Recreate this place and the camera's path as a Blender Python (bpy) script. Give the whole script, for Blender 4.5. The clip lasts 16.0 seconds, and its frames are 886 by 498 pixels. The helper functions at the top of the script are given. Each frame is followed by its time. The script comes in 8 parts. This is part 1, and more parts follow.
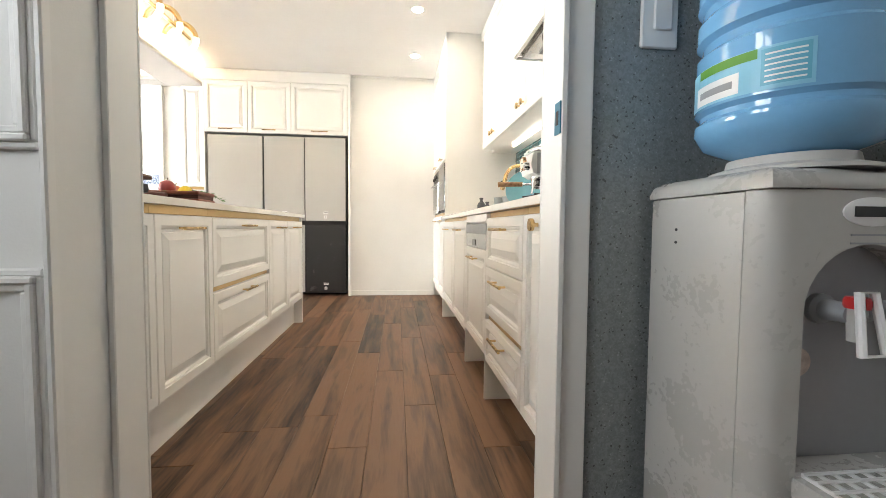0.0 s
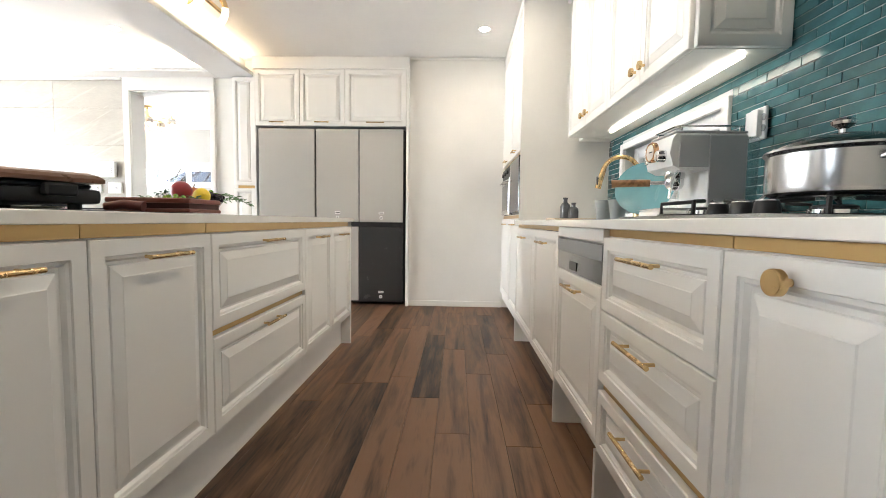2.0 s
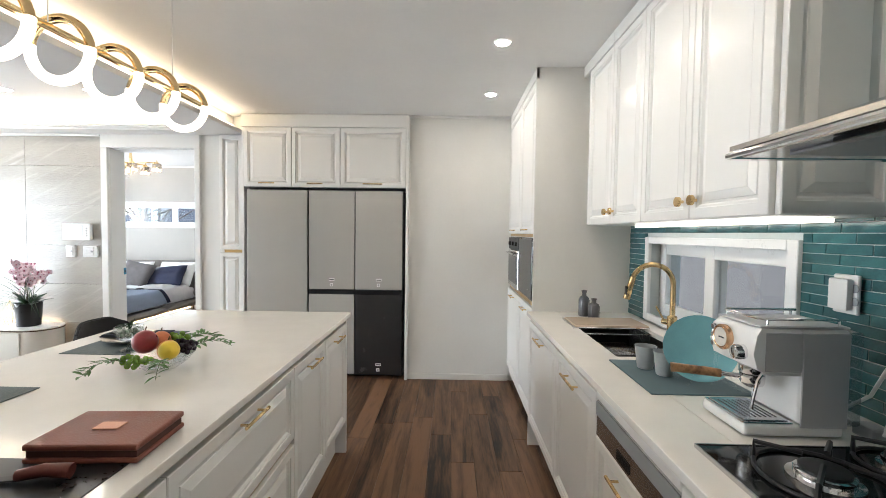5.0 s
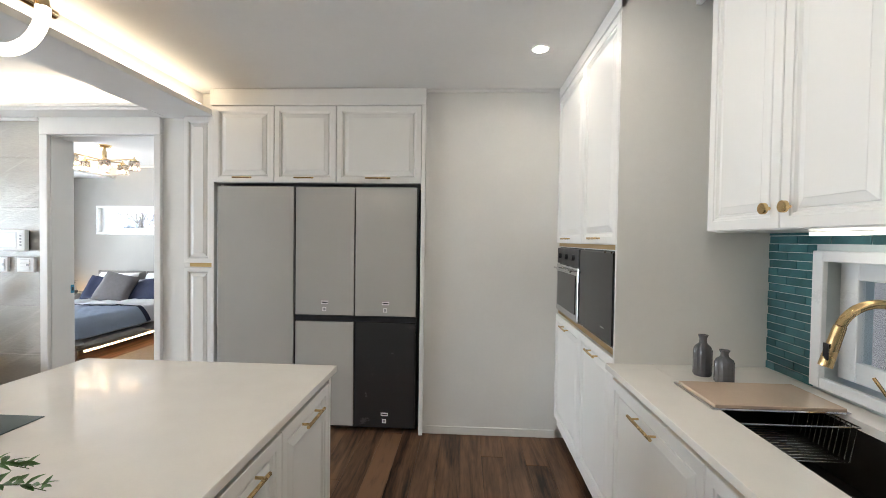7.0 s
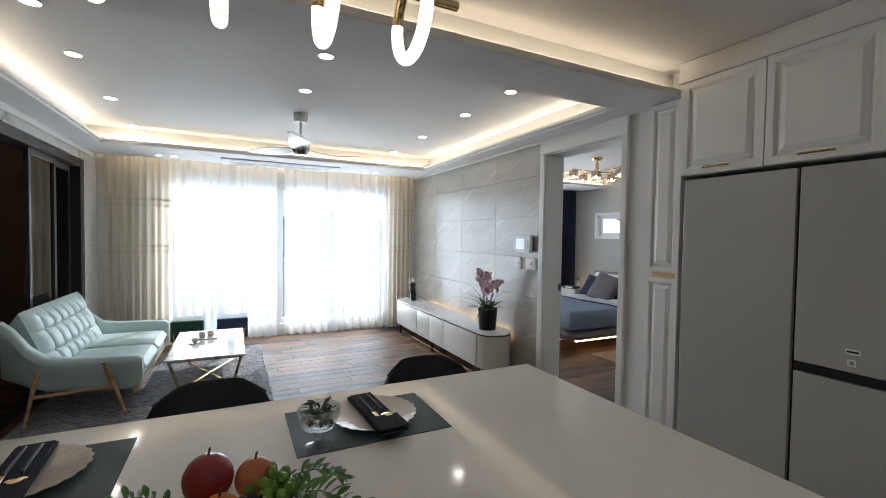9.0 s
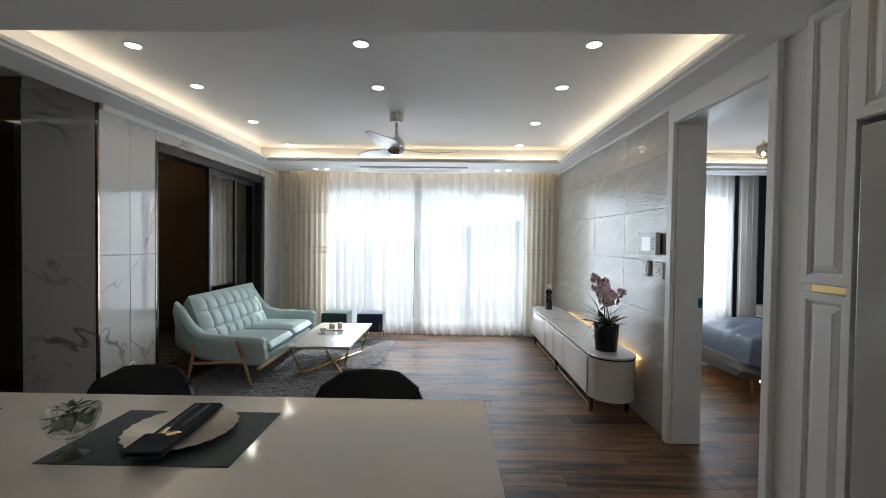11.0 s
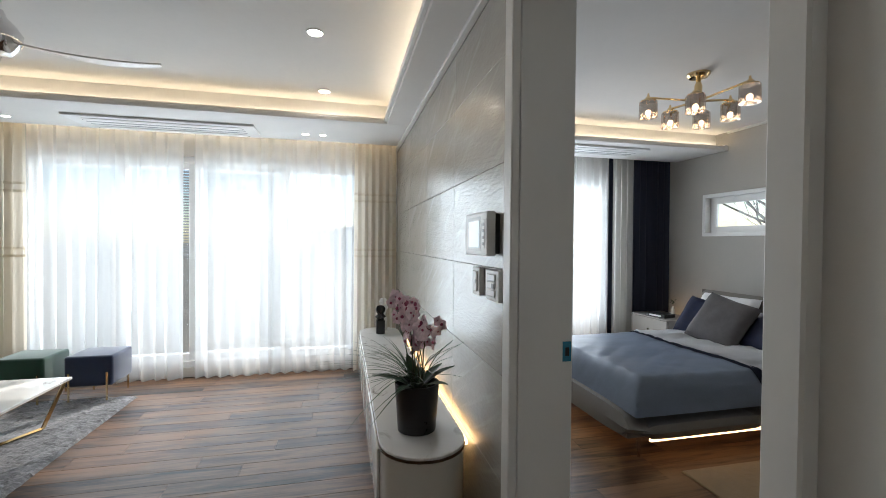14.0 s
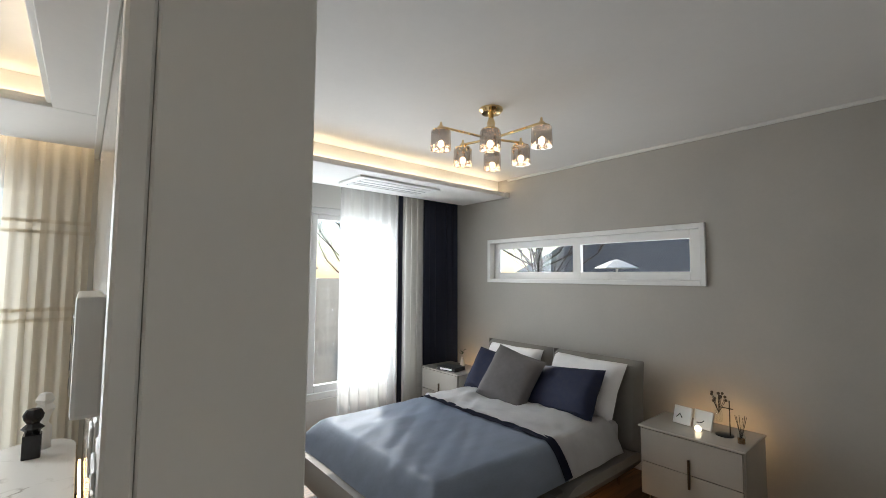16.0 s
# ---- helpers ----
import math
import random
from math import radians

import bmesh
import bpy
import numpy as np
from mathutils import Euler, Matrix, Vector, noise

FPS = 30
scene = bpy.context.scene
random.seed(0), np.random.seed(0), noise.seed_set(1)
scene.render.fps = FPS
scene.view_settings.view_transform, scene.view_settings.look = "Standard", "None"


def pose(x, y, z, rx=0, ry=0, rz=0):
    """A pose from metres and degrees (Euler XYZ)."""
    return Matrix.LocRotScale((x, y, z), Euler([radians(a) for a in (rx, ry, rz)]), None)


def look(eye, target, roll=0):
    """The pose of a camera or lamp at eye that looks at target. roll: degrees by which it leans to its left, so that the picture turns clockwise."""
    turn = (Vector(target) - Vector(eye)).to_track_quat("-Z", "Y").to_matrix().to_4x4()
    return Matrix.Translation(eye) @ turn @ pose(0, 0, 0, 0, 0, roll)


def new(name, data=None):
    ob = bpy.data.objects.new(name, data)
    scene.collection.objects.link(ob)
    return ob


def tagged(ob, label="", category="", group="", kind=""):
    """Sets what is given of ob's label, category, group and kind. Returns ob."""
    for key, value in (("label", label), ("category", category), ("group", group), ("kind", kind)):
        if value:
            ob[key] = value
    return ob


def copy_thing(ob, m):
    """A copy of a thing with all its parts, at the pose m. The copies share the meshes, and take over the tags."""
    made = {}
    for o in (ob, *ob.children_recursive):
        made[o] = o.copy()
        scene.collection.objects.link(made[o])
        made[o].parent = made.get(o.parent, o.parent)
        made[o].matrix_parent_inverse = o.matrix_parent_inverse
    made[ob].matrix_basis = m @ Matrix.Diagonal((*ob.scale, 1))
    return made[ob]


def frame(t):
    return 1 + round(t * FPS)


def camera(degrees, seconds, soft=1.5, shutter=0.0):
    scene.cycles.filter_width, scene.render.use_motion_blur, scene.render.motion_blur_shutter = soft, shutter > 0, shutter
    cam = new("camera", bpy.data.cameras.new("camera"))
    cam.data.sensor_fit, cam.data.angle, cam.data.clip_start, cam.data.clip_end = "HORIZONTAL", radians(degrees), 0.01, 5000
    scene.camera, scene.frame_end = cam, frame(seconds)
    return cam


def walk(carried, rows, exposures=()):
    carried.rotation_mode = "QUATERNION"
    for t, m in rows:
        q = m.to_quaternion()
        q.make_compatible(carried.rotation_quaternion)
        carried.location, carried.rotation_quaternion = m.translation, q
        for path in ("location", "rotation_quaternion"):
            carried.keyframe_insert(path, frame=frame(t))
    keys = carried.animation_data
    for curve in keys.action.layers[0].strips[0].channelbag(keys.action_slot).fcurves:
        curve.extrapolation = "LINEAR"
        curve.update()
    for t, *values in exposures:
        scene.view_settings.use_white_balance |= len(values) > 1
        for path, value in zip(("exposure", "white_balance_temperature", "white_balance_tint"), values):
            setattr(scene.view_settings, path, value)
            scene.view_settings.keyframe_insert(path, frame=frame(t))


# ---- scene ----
# the camera and its walk
cam = camera(92.4, 16.0, 0.5)
PATH = [
    (0, (0.107, -0.24, 0.832), (0.323, 1.746, 0.73), 0.5),
    (0.5, (0.064, -0.05, 0.892), (0.136, 1.946, 0.79), 0.6),
    (1, (0.033, 0.143, 0.9), (0.009, 2.14, 0.782), 0.7),
    (1.5, (0.075, 0.312, 0.891), (0.022, 2.307, 0.769), 0.8),
    (2, (0.076, 0.413, 0.919), (0.012, 2.407, 0.787), 0.8),
    (2.5, (0.065, 0.459, 1.031), (-0.001, 2.453, 0.889), 0.9),
    (3, (0.059, 0.462, 1.171), (-0.01, 2.456, 1.021), 0.8),
    (3.5, (0.034, 0.47, 1.322), (-0.036, 2.463, 1.175), 0.8),
    (4, (-0.012, 0.503, 1.402), (-0.073, 2.499, 1.299), 0.8),
    (4.2, (-0.04, 0.527, 1.421), (-0.095, 2.525, 1.336), 0.8),
    (6.3, (0.001, 1.39, 1.485), (-0.019, 3.388, 1.418), 0.7),
    (6.5, (-0.026, 1.506, 1.473), (-0.05, 3.505, 1.414), 0.8),
    (7, (-0.136, 1.737, 1.482), (-0.239, 3.734, 1.438), 0.8),
    (7.5, (-0.188, 1.875, 1.493), (-0.741, 3.797, 1.466), 1.0),
    (8, (-0.215, 2.012, 1.51), (-1.394, 3.627, 1.47), 1.1),
    (8.5, (-0.262, 2.175, 1.504), (-1.776, 3.481, 1.454), 1.1),
    (9, (-0.291, 2.364, 1.498), (-2.086, 3.245, 1.436), 0.9),
    (9.5, (-0.267, 2.563, 1.486), (-2.21, 3.034, 1.428), 0.7),
    (9.7, (-0.265, 2.662, 1.469), (-2.241, 2.966, 1.415), 0.7),
    (10.7, (-0.36, 3.24, 1.447), (-2.357, 3.30, 1.402), 0.7),
    (11.3, (-0.628, 3.57, 1.432), (-2.624, 3.45, 1.392), 0.7),
    (11.8, (-0.907, 3.699, 1.42), (-2.898, 3.516, 1.384), 0.7),
    (12, (-1.012, 3.777, 1.41), (-3.003, 3.591, 1.373), 0.7),
    (12.5, (-1.308, 4.016, 1.388), (-3.298, 3.819, 1.354), 0.6),
    (13, (-1.587, 4.162, 1.385), (-3.582, 4.018, 1.344), 0.5),
    (13.5, (-1.898, 4.319, 1.381), (-3.893, 4.456, 1.349), 0.4),
    (14, (-2.153, 4.447, 1.395), (-4.1, 4.904, 1.364), 0.5),
    (14.5, (-2.411, 4.555, 1.428), (-4.262, 5.312, 1.398), 0.7),
    (15, (-2.583, 4.656, 1.465), (-4.294, 5.691, 1.44), 0.8),
    (15.5, (-2.759, 4.823, 1.501), (-4.349, 6.036, 1.546), 0.8),
    (16, (-2.887, 4.976, 1.546), (-4.411, 6.264, 1.677), 0.4),
]
EXPOSURES = [(0.0, 2.74, 6700, 11), (1.0, 2.54, 6750, 12), (2.0, 2.27, 6350, 11), (3.0, 1.95, 6100, 10), (4.2, 1.78, 6050, 10), (6.5, 1.6, 6100, 10), (7.0, 1.5, 6050, 10), (7.5, 1.32, 5900, 10),
             (8.0, 0.72, 5850, 10), (8.5, 0.32, 5850, 10), (9.0, 0.08, 5950, 10), (9.5, 0.02, 6000, 10), (12.0, -0.42, 6100, 10), (13.0, -0.42, 6100, 10), (14.0, -0.32, 6250, 10), (15.0, -0.28, 6500, 10), (16.0, 0.06, 6600, 10)]
walk(cam, [(t, look(eye, target, roll)) for t, eye, target, roll in PATH], EXPOSURES)

# world and sun
world = bpy.data.worlds.new("sky")
scene.world = world
world.use_nodes = True
wn = world.node_tree
sky = wn.nodes.new("ShaderNodeTexSky")
sky.sky_type, sky.sun_disc = "NISHITA", False
sky.sun_elevation, sky.sun_rotation = radians(42), radians(-56)
wn.links.new(sky.outputs[0], wn.nodes["Background"].inputs[0])
wn.nodes["Background"].inputs[1].default_value = 0.15
sun = new("sun", bpy.data.lights.new("sun", "SUN"))
sun.data.energy, sun.data.angle, sun.data.color = 5.0, radians(0.6), (1.0, 0.94, 0.85)
sun.matrix_world = look((-10.0, 7.0, 9.0), (-10.0 + 0.83 * 7, 7.0 - 0.56 * 7, 9.0 - 0.9 * 7))


def window_light(x, y, z, width, height, facing, power):
    """Sky light that comes in through a window's opening."""
    lamp = new("window_light", bpy.data.lights.new("window_light", "AREA"))
    lamp.data.shape, lamp.data.size, lamp.data.size_y, lamp.data.energy = "RECTANGLE", width, height, power
    lamp.data.color = (0.86, 0.93, 1.0)
    lamp.matrix_world = look((x, y, z), (x + facing[0], y + facing[1], z - 0.02))
    return lamp


window_light(-7.25, 3.1, 1.25, 3.0, 2.0, (1, 0), 120)
window_light(-7.25, 6.9, 1.25, 1.7, 2.0, (1, 0), 84)
window_light(-5.1, 8.85, 1.73, 2.1, 0.4, (0, -1), 10)
# added light from an unseen west opening, for the utility wall and dispenser
window_light(-1.62, -0.15, 1.55, 0.85, 0.95, (1, 0), 5.5)


# ---- materials ----
MATS = {}


def mat(name, colour, rough=0.5, metal=0.0, vary=0.06, scale=6.0, bump=0.0, bump_scale=60.0, stretch=(1, 1, 1), spec=0.5, coat=0.0, rand=0.0, trans=0.0, ior=1.45, emit=None, power=0.0, sheen=0.0, rough_vary=0.08):
    if name in MATS:
        return MATS[name]
    m = bpy.data.materials.new(name)
    m.use_nodes = True
    MATS[name] = m
    nt = m.node_tree
    b = nt.nodes["Principled BSDF"]
    n = nt.nodes.new
    tc = n("ShaderNodeTexCoord")
    mp = n("ShaderNodeMapping")
    mp.inputs["Scale"].default_value = stretch
    nt.links.new(tc.outputs["Object"], mp.inputs[0])
    b.inputs["Base Color"].default_value = (*colour, 1)
    b.inputs["Roughness"].default_value = rough
    b.inputs["Metallic"].default_value = metal
    b.inputs["IOR"].default_value = ior
    b.inputs["Specular IOR Level"].default_value = spec
    b.inputs["Coat Weight"].default_value = coat
    b.inputs["Transmission Weight"].default_value = trans
    b.inputs["Sheen Weight"].default_value = sheen
    if vary > 0:
        no = n("ShaderNodeTexNoise")
        no.inputs["Scale"].default_value, no.inputs["Detail"].default_value = scale, 6
        fine = n("ShaderNodeTexNoise")
        fine.inputs["Scale"].default_value, fine.inputs["Detail"].default_value = scale * 14, 3
        nt.links.new(mp.outputs[0], no.inputs[0])
        nt.links.new(mp.outputs[0], fine.inputs[0])
        add = n("ShaderNodeMath")
        add.operation = "MULTIPLY_ADD"
        add.inputs[1].default_value = 0.35
        nt.links.new(fine.outputs[0], add.inputs[0])
        nt.links.new(no.outputs[0], add.inputs[2])
        rg = n("ShaderNodeMapRange")
        rg.inputs[1].default_value, rg.inputs[2].default_value = 0.42, 0.92
        rg.inputs[3].default_value, rg.inputs[4].default_value = 1 - vary, 1 + vary
        nt.links.new(add.outputs[0], rg.inputs[0])
        value = rg.outputs[0]
        if rand > 0:
            oi = n("ShaderNodeObjectInfo")
            r2 = n("ShaderNodeMapRange")
            r2.inputs[3].default_value, r2.inputs[4].default_value = 1 - rand, 1 + rand
            nt.links.new(oi.outputs["Random"], r2.inputs[0])
            mu = n("ShaderNodeMath")
            mu.operation = "MULTIPLY"
            nt.links.new(value, mu.inputs[0])
            nt.links.new(r2.outputs[0], mu.inputs[1])
            value = mu.outputs[0]
        mix = n("ShaderNodeVectorMath")
        mix.operation = "SCALE"
        mix.inputs[0].default_value = colour
        nt.links.new(value, mix.inputs["Scale"])
        nt.links.new(mix.outputs[0], b.inputs["Base Color"])
        if rough_vary and rough > 0.05:
            rr = n("ShaderNodeMapRange")
            rr.inputs[1].default_value, rr.inputs[2].default_value = 0.4, 0.95
            rr.inputs[3].default_value, rr.inputs[4].default_value = rough * (1 - rough_vary * 2), min(1, rough * (1 + rough_vary * 2))
            nt.links.new(add.outputs[0], rr.inputs[0])
            nt.links.new(rr.outputs[0], b.inputs["Roughness"])
    if bump > 0:
        bn = n("ShaderNodeTexNoise")
        bn.inputs["Scale"].default_value, bn.inputs["Detail"].default_value = bump_scale, 5
        nt.links.new(mp.outputs[0], bn.inputs[0])
        bp = n("ShaderNodeBump")
        bp.inputs["Strength"].default_value, bp.inputs["Distance"].default_value = bump, 0.01
        nt.links.new(bn.outputs[0], bp.inputs["Height"])
        nt.links.new(bp.outputs[0], b.inputs["Normal"])
    if emit:
        b.inputs["Emission Color"].default_value = (*emit, 1)
        b.inputs["Emission Strength"].default_value = power
    return m


def marble(name, base, vein, scale=1.2, rough=0.08, amount=0.6, width=0.03):
    """Polished stone with thin wandering veins."""
    m = bpy.data.materials.new(name)
    m.use_nodes = True
    nt = m.node_tree
    n = nt.nodes.new
    b = nt.nodes["Principled BSDF"]
    tc = n("ShaderNodeTexCoord")
    no = n("ShaderNodeTexNoise")
    no.inputs["Scale"].default_value, no.inputs["Detail"].default_value, no.inputs["Distortion"].default_value = scale, 7, 1.4
    nt.links.new(tc.outputs["Object"], no.inputs[0])
    off = n("ShaderNodeMath")
    off.operation = "SUBTRACT"
    off.inputs[1].default_value = 0.5
    ab = n("ShaderNodeMath")
    ab.operation = "ABSOLUTE"
    nt.links.new(no.outputs[0], off.inputs[0])
    nt.links.new(off.outputs[0], ab.inputs[0])
    rg = n("ShaderNodeMapRange")
    rg.inputs[1].default_value, rg.inputs[2].default_value = 0.0, width
    rg.inputs[3].default_value, rg.inputs[4].default_value = amount, 0.0
    nt.links.new(ab.outputs[0], rg.inputs[0])
    mask = n("ShaderNodeTexNoise")
    mask.inputs["Scale"].default_value, mask.inputs["Detail"].default_value = scale * 1.3, 2
    nt.links.new(tc.outputs["Object"], mask.inputs[0])
    mr = n("ShaderNodeMapRange")
    mr.inputs[1].default_value, mr.inputs[2].default_value = 0.45, 0.62
    nt.links.new(mask.outputs[0], mr.inputs[0])
    mu = n("ShaderNodeMath")
    mu.operation = "MULTIPLY"
    nt.links.new(rg.outputs[0], mu.inputs[0])
    nt.links.new(mr.outputs[0], mu.inputs[1])
    mix = n("ShaderNodeMix")
    mix.data_type = "RGBA"
    mix.inputs[6].default_value, mix.inputs[7].default_value = (*base, 1), (*vein, 1)
    nt.links.new(mu.outputs[0], mix.inputs[0])
    nt.links.new(mix.outputs[2], b.inputs["Base Color"])
    b.inputs["Roughness"].default_value = rough
    return m


def wood(name, dark, light, grain=(9, 0.8, 9), rough=0.42, rand=True, bump=0.12):
    """Boards with long grain along y and a tone of their own each."""
    m = bpy.data.materials.new(name)
    m.use_nodes = True
    nt = m.node_tree
    n = nt.nodes.new
    b = nt.nodes["Principled BSDF"]
    tc = n("ShaderNodeTexCoord")
    oi = n("ShaderNodeObjectInfo")
    b.inputs["Specular IOR Level"].default_value = 0.34
    shift = n("ShaderNodeVectorMath")
    shift.operation = "MULTIPLY_ADD"
    comb = n("ShaderNodeCombineXYZ")
    for k in range(3):
        nt.links.new(oi.outputs["Random"], comb.inputs[k])
    shift.inputs[1].default_value = (31, 17, 23)
    nt.links.new(comb.outputs[0], shift.inputs[0])
    nt.links.new(tc.outputs["Object"], shift.inputs[2])
    mp = n("ShaderNodeMapping")
    mp.inputs["Scale"].default_value = grain
    nt.links.new(shift.outputs[0], mp.inputs[0])
    no = n("ShaderNodeTexNoise")
    no.inputs["Scale"].default_value, no.inputs["Detail"].default_value, no.inputs["Distortion"].default_value = 1.6, 8, 0.8
    nt.links.new(mp.outputs[0], no.inputs[0])
    fine = n("ShaderNodeTexNoise")
    fine.inputs["Scale"].default_value, fine.inputs["Detail"].default_value = 11, 4
    nt.links.new(mp.outputs[0], fine.inputs[0])
    s1 = n("ShaderNodeMath")
    s1.operation = "MULTIPLY_ADD"
    s1.inputs[1].default_value = 0.75
    nt.links.new(fine.outputs[0], s1.inputs[0])
    streak = n("ShaderNodeMath")
    streak.operation = "MULTIPLY_ADD"
    streak.inputs[1].default_value, streak.inputs[2].default_value = 1.9, -0.45
    nt.links.new(no.outputs[0], streak.inputs[0])
    nt.links.new(streak.outputs[0], s1.inputs[2])
    s2 = n("ShaderNodeMath")
    s2.operation = "MULTIPLY_ADD"
    s2.inputs[1].default_value = 0.5 if rand else 0.0
    nt.links.new(oi.outputs["Random"], s2.inputs[0])
    nt.links.new(s1.outputs[0], s2.inputs[2])
    ramp = n("ShaderNodeValToRGB")
    ramp.color_ramp.elements[0].position, ramp.color_ramp.elements[0].color = 0.5, (*dark, 1)
    ramp.color_ramp.elements[1].position, ramp.color_ramp.elements[1].color = 1.35 if rand else 0.95, (*light, 1)
    sc = n("ShaderNodeMath")
    sc.operation = "MULTIPLY"
    sc.inputs[1].default_value = 0.74 if rand else 1.0
    nt.links.new(s2.outputs[0], sc.inputs[0])
    ramp.color_ramp.elements[1].position = 1.0
    ramp.color_ramp.elements[0].position = 0.47 if rand else 0.55
    nt.links.new(sc.outputs[0], ramp.inputs[0])
    # knots
    vo = n("ShaderNodeTexVoronoi")
    vo.inputs["Scale"].default_value = 1.0
    mk = n("ShaderNodeMapping")
    mk.inputs["Scale"].default_value = (3.4, 1.5, 1)
    nt.links.new(shift.outputs[0], mk.inputs[0])
    nt.links.new(mk.outputs[0], vo.inputs["Vector"])
    kr = n("ShaderNodeMapRange")
    kr.inputs[1].default_value, kr.inputs[2].default_value = 0.02, 0.075
    kr.inputs[3].default_value, kr.inputs[4].default_value = 0.35, 1.0
    nt.links.new(vo.outputs["Distance"], kr.inputs[0])
    km = n("ShaderNodeVectorMath")
    km.operation = "SCALE"
    nt.links.new(ramp.outputs[0], km.inputs[0])
    nt.links.new(kr.outputs[0], km.inputs["Scale"])
    nt.links.new(km.outputs[0], b.inputs["Base Color"])
    rr = n("ShaderNodeMapRange")
    rr.inputs[3].default_value, rr.inputs[4].default_value = rough - 0.07, rough + 0.12
    nt.links.new(fine.outputs[0], rr.inputs[0])
    nt.links.new(rr.outputs[0], b.inputs["Roughness"])
    bp = n("ShaderNodeBump")
    bp.inputs["Strength"].default_value, bp.inputs["Distance"].default_value = bump, 0.004
    nt.links.new(s1.outputs[0], bp.inputs["Height"])
    nt.links.new(bp.outputs[0], b.inputs["Normal"])
    return m


def sheer(name, colour, clear):
    """Thin woven cloth: some light goes straight through, the rest is scattered."""
    m = bpy.data.materials.new(name)
    m.use_nodes = True
    nt = m.node_tree
    nt.nodes.remove(nt.nodes["Principled BSDF"])
    n = nt.nodes.new
    tr = n("ShaderNodeBsdfTransparent")
    tl = n("ShaderNodeBsdfTranslucent")
    df = n("ShaderNodeBsdfDiffuse")
    for k in (tl, df):
        k.inputs[0].default_value = (*colour, 1)
    m1 = n("ShaderNodeMixShader")
    m1.inputs[0].default_value = 0.45
    nt.links.new(tl.outputs[0], m1.inputs[1])
    nt.links.new(df.outputs[0], m1.inputs[2])
    tc = n("ShaderNodeTexCoord")
    no = n("ShaderNodeTexNoise")
    no.inputs["Scale"].default_value, no.inputs["Detail"].default_value = 260, 2
    nt.links.new(tc.outputs["Object"], no.inputs[0])
    rg = n("ShaderNodeMapRange")
    rg.inputs[3].default_value, rg.inputs[4].default_value = clear - 0.04, clear + 0.04
    nt.links.new(no.outputs[0], rg.inputs[0])
    m2 = n("ShaderNodeMixShader")
    nt.links.new(rg.outputs[0], m2.inputs[0])
    nt.links.new(m1.outputs[0], m2.inputs[1])
    nt.links.new(tr.outputs[0], m2.inputs[2])
    nt.links.new(m2.outputs[0], nt.nodes["Material Output"].inputs[0])
    return m


def glowing(name, colour, power):
    m = bpy.data.materials.new(name)
    m.use_nodes = True
    nt = m.node_tree
    nt.nodes.remove(nt.nodes["Principled BSDF"])
    e = nt.nodes.new("ShaderNodeEmission")
    e.inputs[0].default_value, e.inputs[1].default_value = (*colour, 1), power
    nt.links.new(e.outputs[0], nt.nodes["Material Output"].inputs[0])
    return m


def pane_glass(name, colour=(1, 1, 1), gloss=0.08):
    """Flat window glass: clear, with a faint reflection."""
    m = bpy.data.materials.new(name)
    m.use_nodes = True
    nt = m.node_tree
    nt.nodes.remove(nt.nodes["Principled BSDF"])
    n = nt.nodes.new
    tr = n("ShaderNodeBsdfTransparent")
    tr.inputs[0].default_value = (*colour, 1)
    gl = n("ShaderNodeBsdfGlossy")
    gl.inputs["Roughness"].default_value = 0.01
    lw = n("ShaderNodeLayerWeight")
    pw = n("ShaderNodeMath")
    pw.operation = "POWER"
    pw.inputs[1].default_value = 4.0
    nt.links.new(lw.outputs["Facing"], pw.inputs[0])
    mx = n("ShaderNodeMath")
    mx.operation = "MULTIPLY_ADD"
    mx.inputs[1].default_value, mx.inputs[2].default_value = 0.6, gloss
    nt.links.new(pw.outputs[0], mx.inputs[0])
    ms = n("ShaderNodeMixShader")
    nt.links.new(mx.outputs[0], ms.inputs[0])
    nt.links.new(tr.outputs[0], ms.inputs[1])
    nt.links.new(gl.outputs[0], ms.inputs[2])
    nt.links.new(ms.outputs[0], nt.nodes["Material Output"].inputs[0])
    return m


PAINT = mat("white_wall_paper", (0.74, 0.73, 0.70), 0.7, vary=0.03, scale=3, bump=0.06, bump_scale=220)
GREY_PAPER = mat("grey_wall_paper", (0.44, 0.42, 0.385), 0.75, vary=0.05, scale=3, bump=0.12, bump_scale=260)
CEILING = mat("ceiling_paper", (0.78, 0.77, 0.75), 0.8, vary=0.03, scale=2, bump=0.05, bump_scale=250)
TRIM = mat("white_trim_film", (0.76, 0.75, 0.72), 0.38, vary=0.02, scale=4)
LACQUER = mat("white_cabinet_lacquer", (0.80, 0.79, 0.76), 0.3, vary=0.01, scale=4, coat=0.1, rough_vary=0.02)
QUARTZ = mat("white_quartz", (0.80, 0.77, 0.72), 0.09, vary=0.03, scale=9, coat=0.2, rough_vary=0.05)
BRASS_FLAT = mat("satin_brass", (0.58, 0.40, 0.18), 0.34, 1.0, vary=0.03, scale=4)
BRASS = mat("brushed_brass", (0.72, 0.52, 0.26), 0.26, 1.0, vary=0.05, scale=20)
GOLD = mat("polished_gold", (0.83, 0.62, 0.33), 0.12, 1.0, vary=0.03)
CHROME = mat("chrome", (0.75, 0.75, 0.76), 0.1, 1.0, vary=0.02)
STEEL = mat("brushed_steel", (0.58, 0.58, 0.58), 0.22, 1.0, vary=0.03, scale=6)
BLACK = mat("black_metal", (0.012, 0.012, 0.013), 0.4, vary=0.1)
BLACK_GLASS = mat("black_glass", (0.008, 0.008, 0.009), 0.06, vary=0.0)
